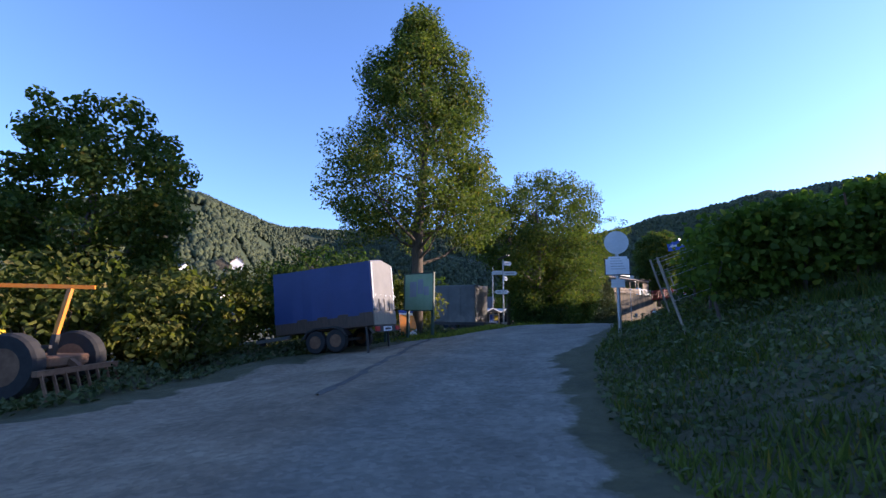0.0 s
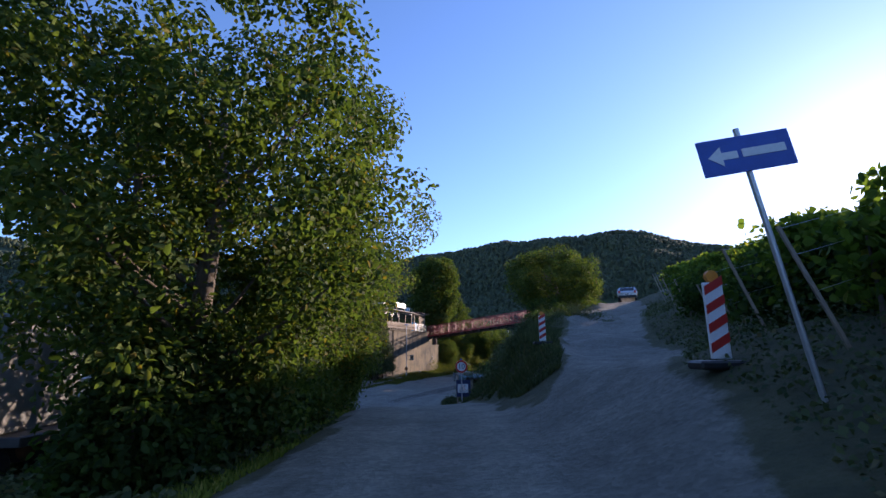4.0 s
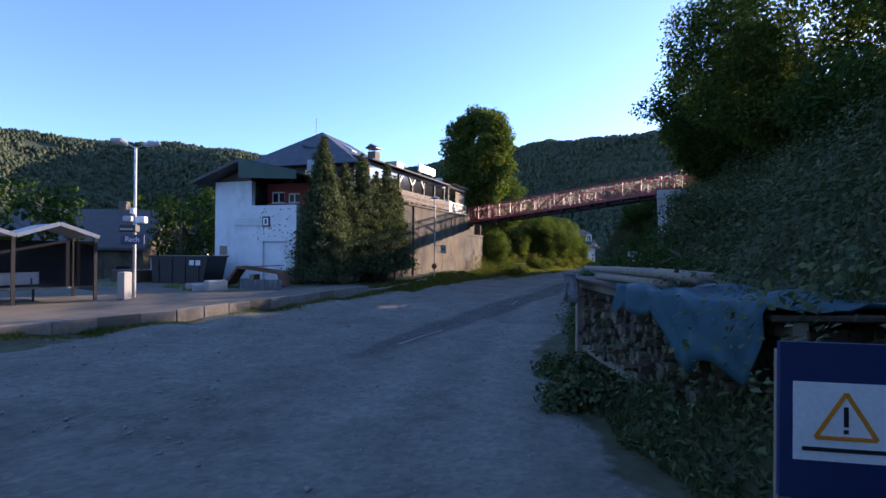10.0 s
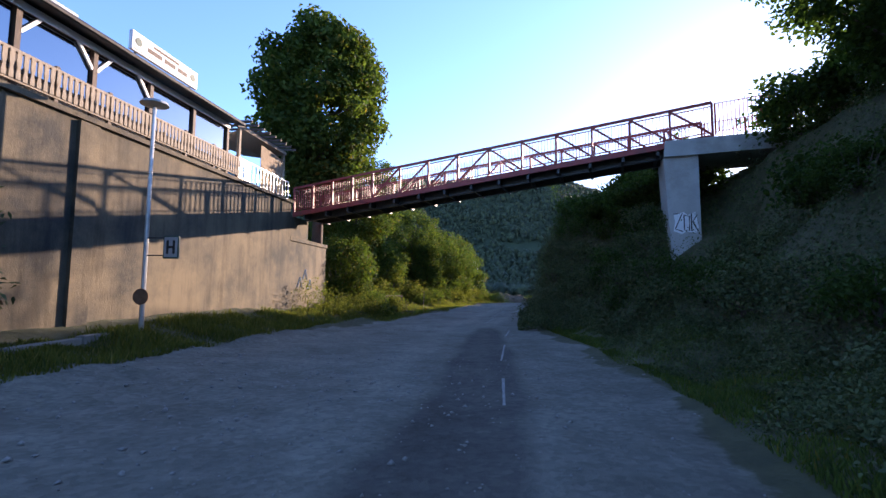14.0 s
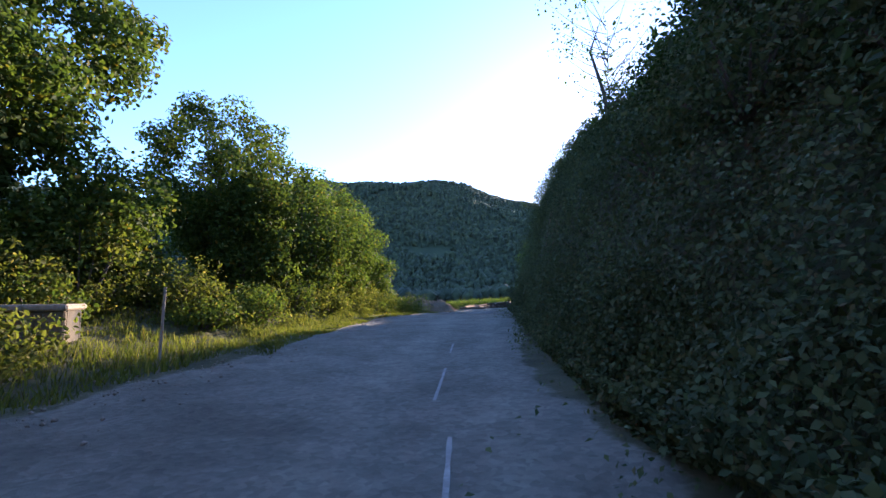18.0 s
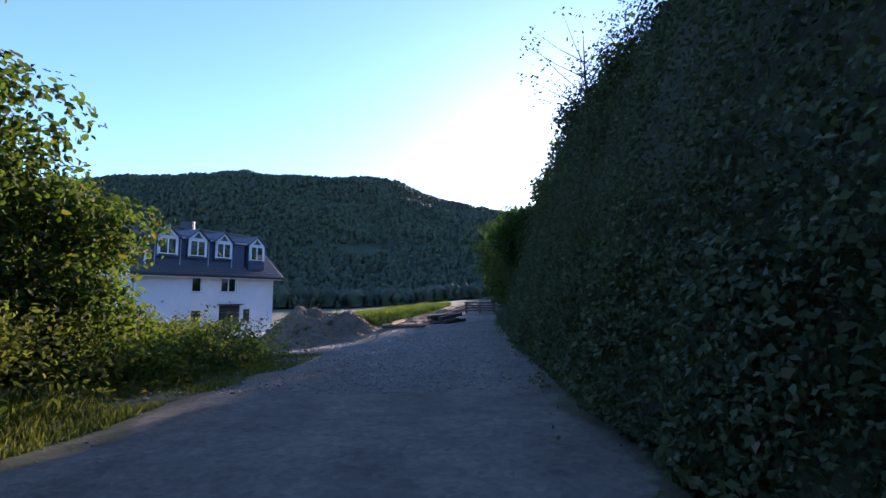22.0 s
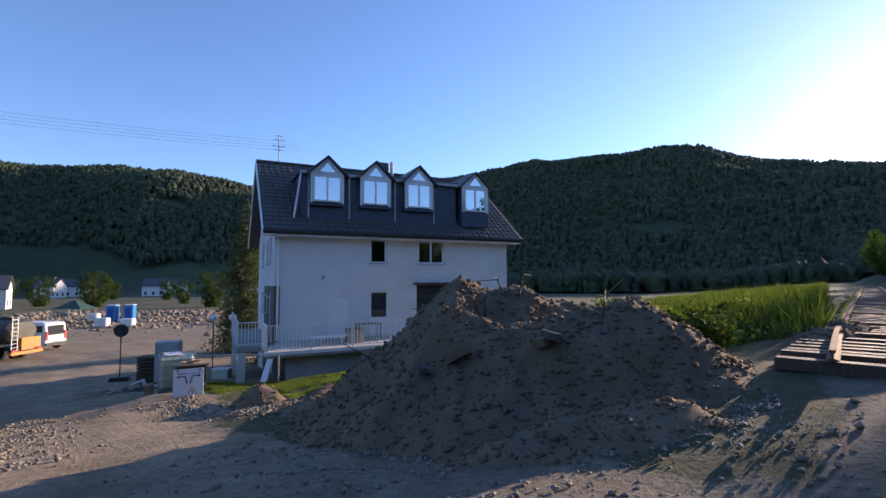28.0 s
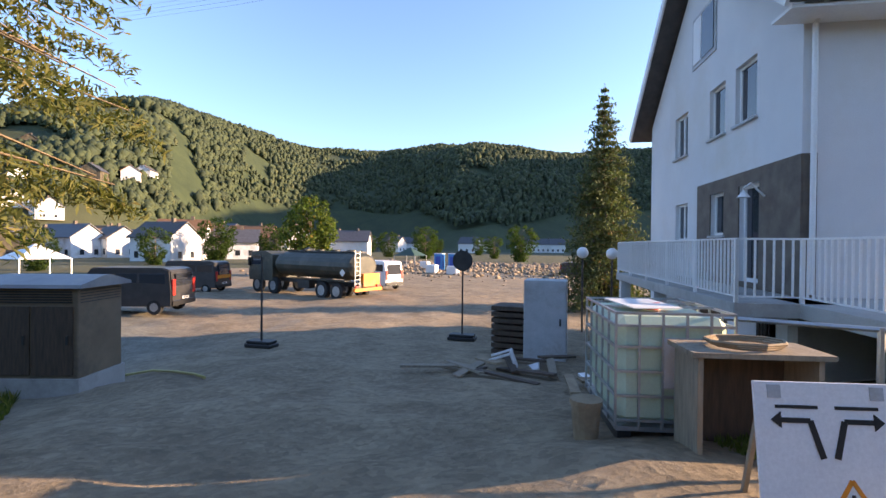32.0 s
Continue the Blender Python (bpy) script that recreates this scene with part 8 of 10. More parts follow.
def utility_shed():
    x, y = -13.49, 74.54
    t = thing("utility_cabinet", pose(x, y, -3.1, 0, 0, 52), "brown utility cabinet with a pale sloping roof", "cabinet")
    part("body", boxm(-.8, .8, -.55, .55, 0, 1.62, .015), M["shed_brown"], t)
    part("plinth", boxm(-.84, .84, -.59, .59, -.5, .06), M["concrete"], t)
    part("roof_sheet", prismm([(-.66, 1.62), (.66, 1.62), (.64, 1.68), (.1, 1.82), (-.1, 1.82), (-.64, 1.68)], "x", -.92, .92), M["grey_tarp"], t)
    for a in (-.72, .02):
        d = part("door_leaf", boxm(a, a + .7, -.575, -.551, .12, 1.3), M["wood_dark"], t)
        part("door_handle", boxm(a + .6, a + .63, -.6, -.576, .65, .8), M["dark_steel"], d)
    for k in range(5):
        part("vent_slat", boxm(-.7, .7, -.57, -.551, 1.36 + k * .045, 1.385 + k * .045), M["dark_steel"], t)
        part("side_groove", boxm(.801, .806, -.5, .5, 1.36 + k * .05, 1.375 + k * .05), M["dark_steel"], t)
    h = thing("hose", Matrix(), "yellowish hose lying across the lane", "hose")
    pts = [Vector(p) for p in ((-14.20, 75.46), (-13.64, 76.05), (-12.93, 76.35), (-12.08, 76.54), (-11.55, 76.60))]
    part("hose_tube", tubem([(p.x, p.y, gz(p.x, p.y) + .05) for p in pts], .026, 7), M["hose"], h, smooth=True)
    for x, y, z, disc_ in ((-15.1, 78.7, None, False), (-12.6, 83.6, -1.23, True)):
        g = gz(x, y)
        s = thing("road_sign", pose(x, y, g, 0, 0, 215), "temporary sign pole on rubber foot plates", "sign", "temporary signs")
        part("pole", boxm(-.02, .02, -.02, .02, .1, 2.4), M["dark_steel"], s)
        part("foot_plate", boxm(-.4, .4, -.2, .2, 0, .1, .02), M["black_plastic"], s)
        part("foot_plate", boxm(-.36, .36, -.18, .18, .1, .18, .02), M["black_plastic"], s)
        if disc_:
            part("sign_disc", discm((0, .03, 2.3), .3, .012), M["dark_steel"], s)
    for q in (-.35, .35):
        x, y = -11.7 + q, 89.0 + q
        l = thing("globe_lamp", pose(x, y, gz(x, y)), "garden lamp with a white globe", "lamp", "globe lamps")
        part("pole", tubem([(0, 0, 0), (0, 0, 2.6)], .035, 7), M["dark_steel"], l)
        bm = bmesh.new()
        bmesh.ops.create_uvsphere(bm, u_segments=14, v_segments=9, radius=.2, matrix=Matrix.Translation((0, 0, 2.78)))
        part("globe", bm, M["sign_white"], l, smooth=True)


M["shed_brown"] = surface("brown_cabinet_paint", (0.16, 0.11, 0.07), (0.24, 0.175, 0.115), 2, 0.6, bumps=0.15, dirt=(0.1, 0.08, 0.06))
M["hose"] = surface("hose_yellow", (0.35, 0.3, 0.1), (0.5, 0.42, 0.16), 4, 0.6, bumps=0.1)
utility_shed()


# ---- far side of the valley ----
def far_house(x, y, w, d, h, yaw, wall="white_wall", roof="slate", label="white village house with a dark pitched roof", gable=True):
    g = gz(x, y)
    t = thing("village_house", pose(x, y, g - .3, 0, 0, yaw), label, "house", "village houses")
    part("wall", prismm([(-d / 2, 0), (d / 2, 0), (d / 2, h), (0, h + d * .38), (-d / 2, h)], "x", -w / 2, w / 2), M[wall], t)
    rf = bmesh.new()
    for s in (-1, 1):
        prism(rf, [(0, h + d * .38 + .02), (s * (d / 2 + .5), h - .38 * .5 + .02), (s * (d / 2 + .5), h - .38 * .5 + .22), (0, h + d * .38 + .25)], "x", -w / 2 - .4, w / 2 + .4)
    part("roof", rf, M[roof], t)
    n = max(2, int(w / 2.6))
    for fl in range(max(1, int(h / 2.7))):
        for k in range(n):
            a = -w / 2 + (k + .5) * w / n
            part("window", boxm(a - .5, a + .5, -d / 2 - .03, -d / 2 - .004, 1.0 + fl * 2.7, 2.2 + fl * 2.7), M["glass"], t)
    for k in (-.2, .2):
        part("window", boxm(w / 2 + .004, w / 2 + .03, d * k - .45, d * k + .45, 1.0, 2.2), M["glass"], t)
    part("chimney", boxm(w * .15, w * .15 + .6, -.3, .3, h + d * .25, h + d * .38 + .9), M["brown_panel"], t)
    return t


def village():
    rng = random.Random(77)
    walls = ("white_wall", "white_wall", "white_wall", "plaster", "old_white")
    roofs = ("slate", "slate", "tile", "rust", "slate")
    spots = []
    for k in range(90):
        az = radians(rng.uniform(-97, -60))
        r = rng.uniform(120, 330)
        x, y = -2 + r * math.sin(az), 74 + r * math.cos(az)
        if all(math.hypot(x - a, y - b) > 13 for a, b in spots):
            spots.append((x, y))
    for x, y in spots:
        i = rng.randrange(5)
        far_house(x, y, rng.uniform(8, 14), rng.uniform(7, 9.5), rng.uniform(3.5, 6.2), rng.uniform(-30, 60), walls[i], rng.choice(roofs))
    for az, r, w in ((-39, 270, 13), (-41.5, 280, 9), (-48, 230, 9), (-55, 250, 9), (-57, 235, 7), (-46, 300, 8), (-37.5, 265, 8)):
        a = radians(az)
        far_house(-2 + r * math.sin(a), 74 + r * math.cos(a), w, 8, 4.8, rng.uniform(20, 60))
    for az, r in ((-58, 330), (-55, 345), (-61, 320), (-52, 350)):
        a = radians(az)
        far_house(r * math.sin(a), -10 + r * math.cos(a), 11, 8, 5, rng.uniform(20, 60))
    for k, (x, y) in enumerate(((-144, 69), (-145, 73), (-144, 76), (-147, 80), (-137, 83), (-140, 88), (-105, 89), (-117, 94), (-130, 102), (-117, 104), (-122, 110), (-167, 74), (-171, 83), (-157, 92), (-160, 100), (-152, 111), (-130, 116))):
        far_house(x, y, rng.uniform(8, 12), rng.uniform(7, 8.5), rng.uniform(3.2, 5.6), rng.uniform(10, 100), rng.choice(walls), rng.choice(roofs), "village house with plaster walls below the wooded slope")
    far_house(-37, 14, 12, 8, 3.6, 20, "plaster", "tile", "low house with a dark gabled roof behind the platform")
    # river flats: site clutter
    for x, y, w, h, mat, lab in ((-55.3, 116.4, 1.2, 2.3, "blue_plastic", "bright blue portable toilet cabin"), (-53.6, 117.6, 1.2, 2.3, "blue_plastic", "bright blue portable toilet cabin")):
        t = thing("portable_toilet", pose(x, y, gz(x, y), 0, 0, 30), lab, "toilet cabin", "toilet cabins")
        part("cabin", boxm(-w / 2, w / 2, -w / 2, w / 2, 0, h, .03), M[mat], t)
        part("door", boxm(-.35, .35, -w / 2 - .02, -w / 2 - .002, .15, 1.95), M["sign_blue"], t)
        part("cabin_roof", boxm(-w / 2 - .05, w / 2 + .05, -w / 2 - .05, w / 2 + .05, h, h + .1, .02), M["sign_white"], t)
    for x, y, mat in ((-58.5, 113.5, "dark_green"), (-52.0, 72.5, "sign_white"), (-44, 92, "army_green")):
        t = thing("party_tent", pose(x, y, gz(x, y), 0, 0, 25), "pointed cloth tent on the square", "tent", "tents")
        bm = bmesh.new()
        v = [bm.verts.new(p) for p in ((-1.8, -1.8, 2.1), (1.8, -1.8, 2.1), (1.8, 1.8, 2.1), (-1.8, 1.8, 2.1), (0, 0, 3.3))]
        for k in range(4):
            bm.faces.new((v[k], v[(k + 1) % 4], v[4]))
        bm.faces.new(v[:4][::-1])
        part("tent_roof", bm, M[mat], t)
        for a in (-1.7, 1.7):
            for b in (-1.7, 1.7):
                part("tent_leg", boxm(a - .04, a + .04, b - .04, b + .04, 0, 2.1), M["galvanised"], t)
    for x, y, yaw in ((-35.5, 122, 40), (-30.5, 121, 44)):
        t = thing("parked_car", pose(x, y, gz(x, y), 0, 0, yaw), "dark off-road car parked on the river flats", "car")
        car_shape(t, 4.4, 1.8, 1.75, "van_paint", True)
    for x, y in ((-50, 111), (-61, 118), (-47, 112)):
        t = thing("site_box", pose(x, y, gz(x, y), 0, 0, 30), "white rubble bag on the flats", "bag", "rubble bags")
        part("bag_body", boxm(-.7, .7, -.6, .6, 0, 1.1, .12), M["sign_white"], t)
    rubble("flood_debris", "brown flood debris and timber across the river flats", 6000, strip((-75, 108), (-18, 146), 8), .1, .5, 91, "debris", "debris")
    rubble("flood_debris", "heaped driftwood by the river", 2500, strip((-85, 122), (-25, 150), 3), .2, .8, 92, "debris", "debris")


M["debris"] = surface("driftwood", (0.16, 0.12, 0.085), (0.34, 0.265, 0.19), 0.5, 0.95, bumps=0.5)
village()


def power_lines():
    t = thing("overhead_wires", Matrix(), "thin overhead wires running to the house aerial mast", "wires")
    for k in range(4):
        a, b = Vector((-6.5, 88.5, 8.6 - k * .16)), Vector((-75, 55, 21 - k * .3))
        pts = [a.lerp(b, q / 12) - Vector((0, 0, 2.2 * (1 - (q / 6 - 1) ** 2))) for q in range(13)]
        part("wire", tubem(pts, .005, 4, False), M["galvanised"], t)


power_lines()

# ---- vegetation ----


def leaf_quads(pos, nrm, size, rng, slim=0.62, droop=0.0):
    """Pointed leaves: a folded four-cornered blade at each place."""
    n = len(pos)
    a = rng.normal(size=(n, 3))
    a[:, 2] -= droop
    a -= nrm * (a * nrm).sum(1, keepdims=True)
    a /= np.linalg.norm(a, axis=1, keepdims=True) + 1e-9
    c = np.cross(nrm, a)
    size = np.broadcast_to(np.asarray(size, float), (n,))[:, None]
    if slim < 0.5 or n > 60000:
        p0, p2 = pos - a * size * 0.5, pos + a * size * 0.5
        mid, fold = pos - a * size * 0.08, nrm * size * 0.12
        p1, p3 = mid + c * size * slim * 0.5 + fold, mid - c * size * slim * 0.5 + fold
        return np.stack([p0, p1, p2, p3], 1).reshape(-1, 3), np.arange(4 * n).reshape(n, 4)
    wide, fold = c * size * slim * 0.5, nrm * size * 0.14
    p0, p3 = pos - a * size * 0.46, pos + a * size * 0.54
    low, high = pos - a * size * 0.22, pos + a * size * 0.2
    co = np.stack([p0, low + wide * 0.92 + fold, high + wide * 0.8 + fold, p3, high - wide * 0.8 + fold, low - wide * 0.92 + fold], 1).reshape(-1, 3)
    k = 6 * np.arange(n)[:, None]
    return co, np.concatenate([k + (0, 1, 2, 3), k + (0, 3, 4, 5)], 1).reshape(-1, 4)


def leaves_object(name, pos, nrm, size, material, rng, parent=None, slim=0.62, droop=0.0):
    co, q = leaf_quads(pos, nrm, size, rng, slim, droop)
    ob = new(name, quad_mesh(name, co, q, material))
    if parent:
        ob.parent = parent
    return ob


def unit(rng, n):
    v = rng.normal(size=(n, 3))
    return v / np.linalg.norm(v, axis=1, keepdims=True)


def crown_points(rng, clumps, radii, per, squash=0.75):
    """Leaves round each clump, more of them near its skin."""
    pos, nrm = [], []
    for c, r in zip(clumps, radii):
        k = max(6, int(0.62 * per * r * r))
        u = unit(rng, k)
        d = r * rng.uniform(0.35, 1.0, (k, 1)) ** 0.6 * (0.8 + 0.35 * rng.random((k, 1)))
        p = u * d
        p[:, 2] *= squash
        pos.append(c + p)
        m = u + 0.8 * rng.normal(size=(k, 3)) + (0, 0, 0.5)
        nrm.append(m / np.linalg.norm(m, axis=1, keepdims=True))
    return np.concatenate(pos), np.concatenate(nrm)


def broad_tree(name, x, y, height, spread, label, seed, base=0.25, leaf=0.16, per=130, clump=0.75, count=90, material="leaf", trunk=0.16, shape=1.0, z=None, bark="bark", group="trees", lean=(0, 0), cone=False, stems=1):
    """A leafy tree: trunk, limbs that fork out to clumps of leaves."""
    rng = np.random.default_rng(seed)
    t = thing(name, Matrix.Translation((x, y, gz(x, y) - 0.08 if z is None else z)), label, "tree" if name.endswith("tree") else "bush", group)
    bm = bmesh.new()
    top = Vector((lean[0], lean[1], height * 0.9))
    spine = [Vector((0, 0, 0)), Vector((lean[0] * .2 + rng.normal() * .08, lean[1] * .2, height * 0.3)), Vector((lean[0] * .6 + rng.normal() * .15, lean[1] * .6 + rng.normal() * .15, height * 0.6)), top]
    tube(bm, spine, [trunk * 1.25, trunk, trunk * .6, trunk * .12], 8)
    for q in range(1, stems):
        a = 2.1 * q + 0.4
        o = Vector((math.cos(a), math.sin(a), 0))
        tube(bm, [o * trunk, o * (trunk + height * .05) + Vector((0, 0, height * .3)), o * spread * .45 + Vector((0, 0, height * .75))], [trunk, trunk * .8, trunk * .2], 7)
    ends, rad = [], []
    for i in range(count):
        k = (i + 0.5) / count
        hz_ = base + (1 - base) * k
        prof = (math.sin(math.pi * min(1, (0.18 + 0.82 * (1 - k)) ** shape)) ** 0.8) if shape else 1
        if cone:
            prof = min(1.0, 0.55 + 2.2 * k) * (1 - k) ** 0.75 + 0.05
        az = i * 2.39996 + rng.normal() * 0.4
        r = spread * prof * (0.35 + 0.75 * rng.random() ** 0.5)
        c = Vector((r * math.cos(az) + lean[0] * hz_, r * math.sin(az) + lean[1] * hz_, height * hz_ * (0.97 + 0.06 * rng.random())))
        ends.append(c)
        rad.append(clump * (0.65 + 0.7 * rng.random()) * (1.0 - 0.25 * k))
    for i in range(0, count, max(1, count // 26)):
        c = ends[i]
        h0 = max(height * base * 0.7, c.z - 0.55 * Vector((c.x, c.y)).length - 0.3)
        k = min(h0 / (height * .9), 0.95)
        s = Vector((top.x * k, top.y * k, h0))
        midp = s.lerp(c, 0.5) + Vector((0, 0, -0.06 * height * .3))
        w = max(.014, trunk * 0.42 * (1 - k * 0.6))
        tube(bm, [s, midp, c], [w, w * 0.6, w * 0.15], 5, False)
    part("trunk", bm, M[bark], t, smooth=True)
    pos, nrm = crown_points(rng, np.array([tuple(c) for c in ends]), rad, per)
    leaves_object("crown", pos, nrm, leaf * rng.uniform(0.7, 1.3, len(pos)), M[material], rng, t)
    return t


def bush(name, x, y, rx, ry, height, label, seed, leaf=0.12, per=150, clump=0.5, count=40, material="leaf_dark", z=None, group="bushes"):
    """A bush: a few stems and a mound of leaf clumps."""
    rng = np.random.default_rng(seed)
    t = thing(name, Matrix.Translation((x, y, gz(x, y) - 0.1 if z is None else z)), label, "bush", group)
    bm = bmesh.new()
    ends, rad = [], []
    for i in range(count):
        u = unit(rng, 1)[0]
        k = rng.uniform(0.55, 1.0)
        ends.append((u[0] * rx * k, u[1] * ry * k, max(0.15, (0.5 + 0.5 * u[2] * k) * height)))
        rad.append(clump * rng.uniform(0.6, 1.3))
    for e in ends[::4]:
        tube(bm, [(e[0] * .15, e[1] * .15, 0), (e[0] * .6, e[1] * .6, e[2] * .55), e], [0.035, 0.022, 0.008], 5, False)
    part("woody_base", bm, M["bark"], t)
    pos, nrm = crown_points(rng, np.array(ends), rad, per)
    leaves_object("leaves", pos, nrm, leaf * rng.uniform(0.65, 1.35, len(pos)), M[material], rng, t)
    return t


def conifer(name, x, y, height, spread, label, seed, material="leaf_conifer", tiers=26, leaf=0.2, trunk=0.12, z=None, base=0.12, per=34, bark="bark", upright=False, group="conifers", spray=False, slim=0.34):
    """A conifer: straight trunk, drooping or rising boughs with needle sprays."""
    rng = np.random.default_rng(seed)
    t = thing(name, Matrix.Translation((x, y, gz(x, y) - 0.05 if z is None else z)), label, "tree", group)
    bm = bmesh.new()
    tube(bm, [(0, 0, 0), (0, 0, height * .5), (0, 0, height)], [trunk, trunk * .6, 0.015], 8)
    pos, nrm = [], []
    for i in range(tiers):
        k = i / (tiers - 1)
        zz = height * (base + (0.97 - base) * k)
        reach = spread * ((1 - k) ** 0.8 * 0.95 + 0.05) if not upright else spread * (min(1, 0.62 + 1.5 * k) * (1 - k) ** 0.5 + 0.06)
        n = int(7 + 3 * (1 - k))
        for j in range(n):
            az = 2 * math.pi * (j + rng.random() * .7) / n + i * 0.7
            ln = reach * rng.uniform(0.7, 1.12)
            rise = (-0.28 if not upright else 0.75) * ln
            e = np.array((math.cos(az) * ln, math.sin(az) * ln, zz + rise + 0.12 * ln * rng.normal()))
            s = np.array((0, 0, zz))
            m = (s + e) / 2 + (0, 0, 0.06 * ln)
            if ln > 0.25:
                tube(bm, [s, m, e], [0.02 + 0.012 * ln, 0.014, 0.005], 4, False)
            cnt = max(4, int(per * ln))
            q = rng.uniform(0.16, 1.04, (cnt, 1))
            p = s * (1 - q) ** 2 + 2 * m * q * (1 - q) + e * q * q
            if spray:
                twig = np.floor(q * 9) / 9
                side = np.array((-math.sin(az), math.cos(az), 0))
                off = rng.uniform(-1, 1, (cnt, 1))
                p = p + side * off * ln * 0.3 * (1.05 - twig) + (0, 0, -1) * np.abs(off) * ln * 0.1 + rng.normal(size=(cnt, 3)) * (0.025, 0.025, 0.035) - (0, 0, 0.05 * ln)
                p = p + (e - s) / max(ln, .1) * np.abs(off) * 0.12 * ln
            else:
                p = p + rng.normal(size=(cnt, 3)) * (0.05 + 0.11 * ln * (0.3 + 0.7 * q)) * (1, 1, 0.6) + (0, 0, -0.03 * ln)
            pos.append(p)
            d = rng.normal(size=(cnt, 3)) + (0, 0, 0.6)
            nrm.append(d / np.linalg.norm(d, axis=1, keepdims=True))
    part("trunk", bm, M[bark], t, smooth=True)
    pos, nrm = np.concatenate(pos), np.concatenate(nrm)
    leaves_object("crown", pos, nrm, leaf * rng.uniform(0.7, 1.4, len(pos)), M[material], rng, t, slim=slim, droop=0.7)
    return t


def scatter_cover(name, label, n, xr, yr, keep, material, size, lift, seed, tilt=0.8, slim=0.7, category="undergrowth", area=None):
    """Leaves that clothe the ground where keep() says so: stuff."""
    rng = np.random.default_rng(seed)
    n = int(n * 0.65)
    x, y = area(rng, n) if area else (rng.uniform(*xr, n), rng.uniform(*yr, n))
    yy, _, d, _ = along(MAIN, x, y)
    w = keep(x, y, yy, d)
    x, y = x[w], y[w]
    e = 0.25
    z, zx, zy = ground_height(x, y), ground_height(x + e, y), ground_height(x, y + e)
    nr = np.stack([-(zx - z) / e, -(zy - z) / e, np.ones(len(x))], 1)
    nr /= np.linalg.norm(nr, axis=1, keepdims=True)
    clumpy = np.clip(0.55 + 0.9 * vnoise(x * 0.9, y * 0.9, seed) + 0.5 * vnoise(x * 2.4, y * 2.4, seed + 1), 0.02, 1.6)
    p = np.stack([x, y, z], 1) + nr * (lift * clumpy * rng.random(len(x)) ** 0.7)[:, None]
    m = nr + tilt * rng.normal(size=nr.shape)
    m /= np.linalg.norm(m, axis=1, keepdims=True)
    ob = leaves_object(name, p, m, size * rng.uniform(0.6, 1.4, len(x)), M[material], rng, slim=slim)
    return tagged(ob, label, category, kind="stuff")


def arching_canes(name, label, clumps, canes, yr, dr, seed, size):
    """Clumps of canes that rise from the bank, bend over and hang down it: stuff."""
    rng = np.random.default_rng(seed)
    yy, d = rng.uniform(*yr, clumps), rng.uniform(*dr, clumps)
    x0 = np.interp(yy, MAIN[:, 1], MAIN[:, 0])
    ang = np.arctan2(np.interp(yy + .5, MAIN[:, 1], MAIN[:, 0]) - x0, .5)
    x, y = x0 + d * np.cos(ang), yy - d * np.sin(ang)
    keep = (bare_clay(yy, d) > 1.15) & (d > foot(yy) + .1)
    x, y = np.repeat(x[keep], canes), np.repeat(y[keep], canes)
    lift = np.repeat(rng.uniform(.12, 1.0, keep.sum()), canes) * rng.uniform(.6, 1.2, len(x))
    drop = np.repeat(rng.uniform(.7, 1.7, keep.sum()), canes) * rng.uniform(.5, 1.2, len(x))
    x, y = x + rng.normal(0, .22, len(x)), y + rng.normal(0, .22, len(x))
    e = .3
    z, zx, zy = ground_height(x, y), ground_height(x + e, y), ground_height(x, y + e)
    nr = np.stack([-(zx - z) / e, -(zy - z) / e, np.ones(len(x))], 1)
    nr /= np.linalg.norm(nr, axis=1, keepdims=True)
    down = np.array((0, 0, -1.0)) + nr * nr[:, 2:3]
    down /= np.linalg.norm(down, axis=1, keepdims=True) + 1e-6
    side = np.cross(nr, down) * rng.normal(0, .45, (len(x), 1))
    per = 20
    s = np.tile(np.linspace(.12, 1, per), len(x))[:, None]
    i = np.repeat(np.arange(len(x)), per)
    p = np.stack([x, y, z], 1)[i] + nr[i] * (lift[i, None] * (1 - (2 * s - 1) ** 2 * .75)) + (down + side)[i] * (drop[i, None] * s ** 1.4)
    p += rng.normal(0, .045, p.shape)
    m = nr[i] + .5 * rng.normal(size=p.shape) + (0, 0, .35)
    m /= np.linalg.norm(m, axis=1, keepdims=True)
    ob = leaves_object(name, p, m, size * rng.uniform(.55, 1.3, len(p)), M["leaf_ivy"], rng, slim=.62, droop=.6)
    return tagged(ob, label, "brambles", kind="stuff")


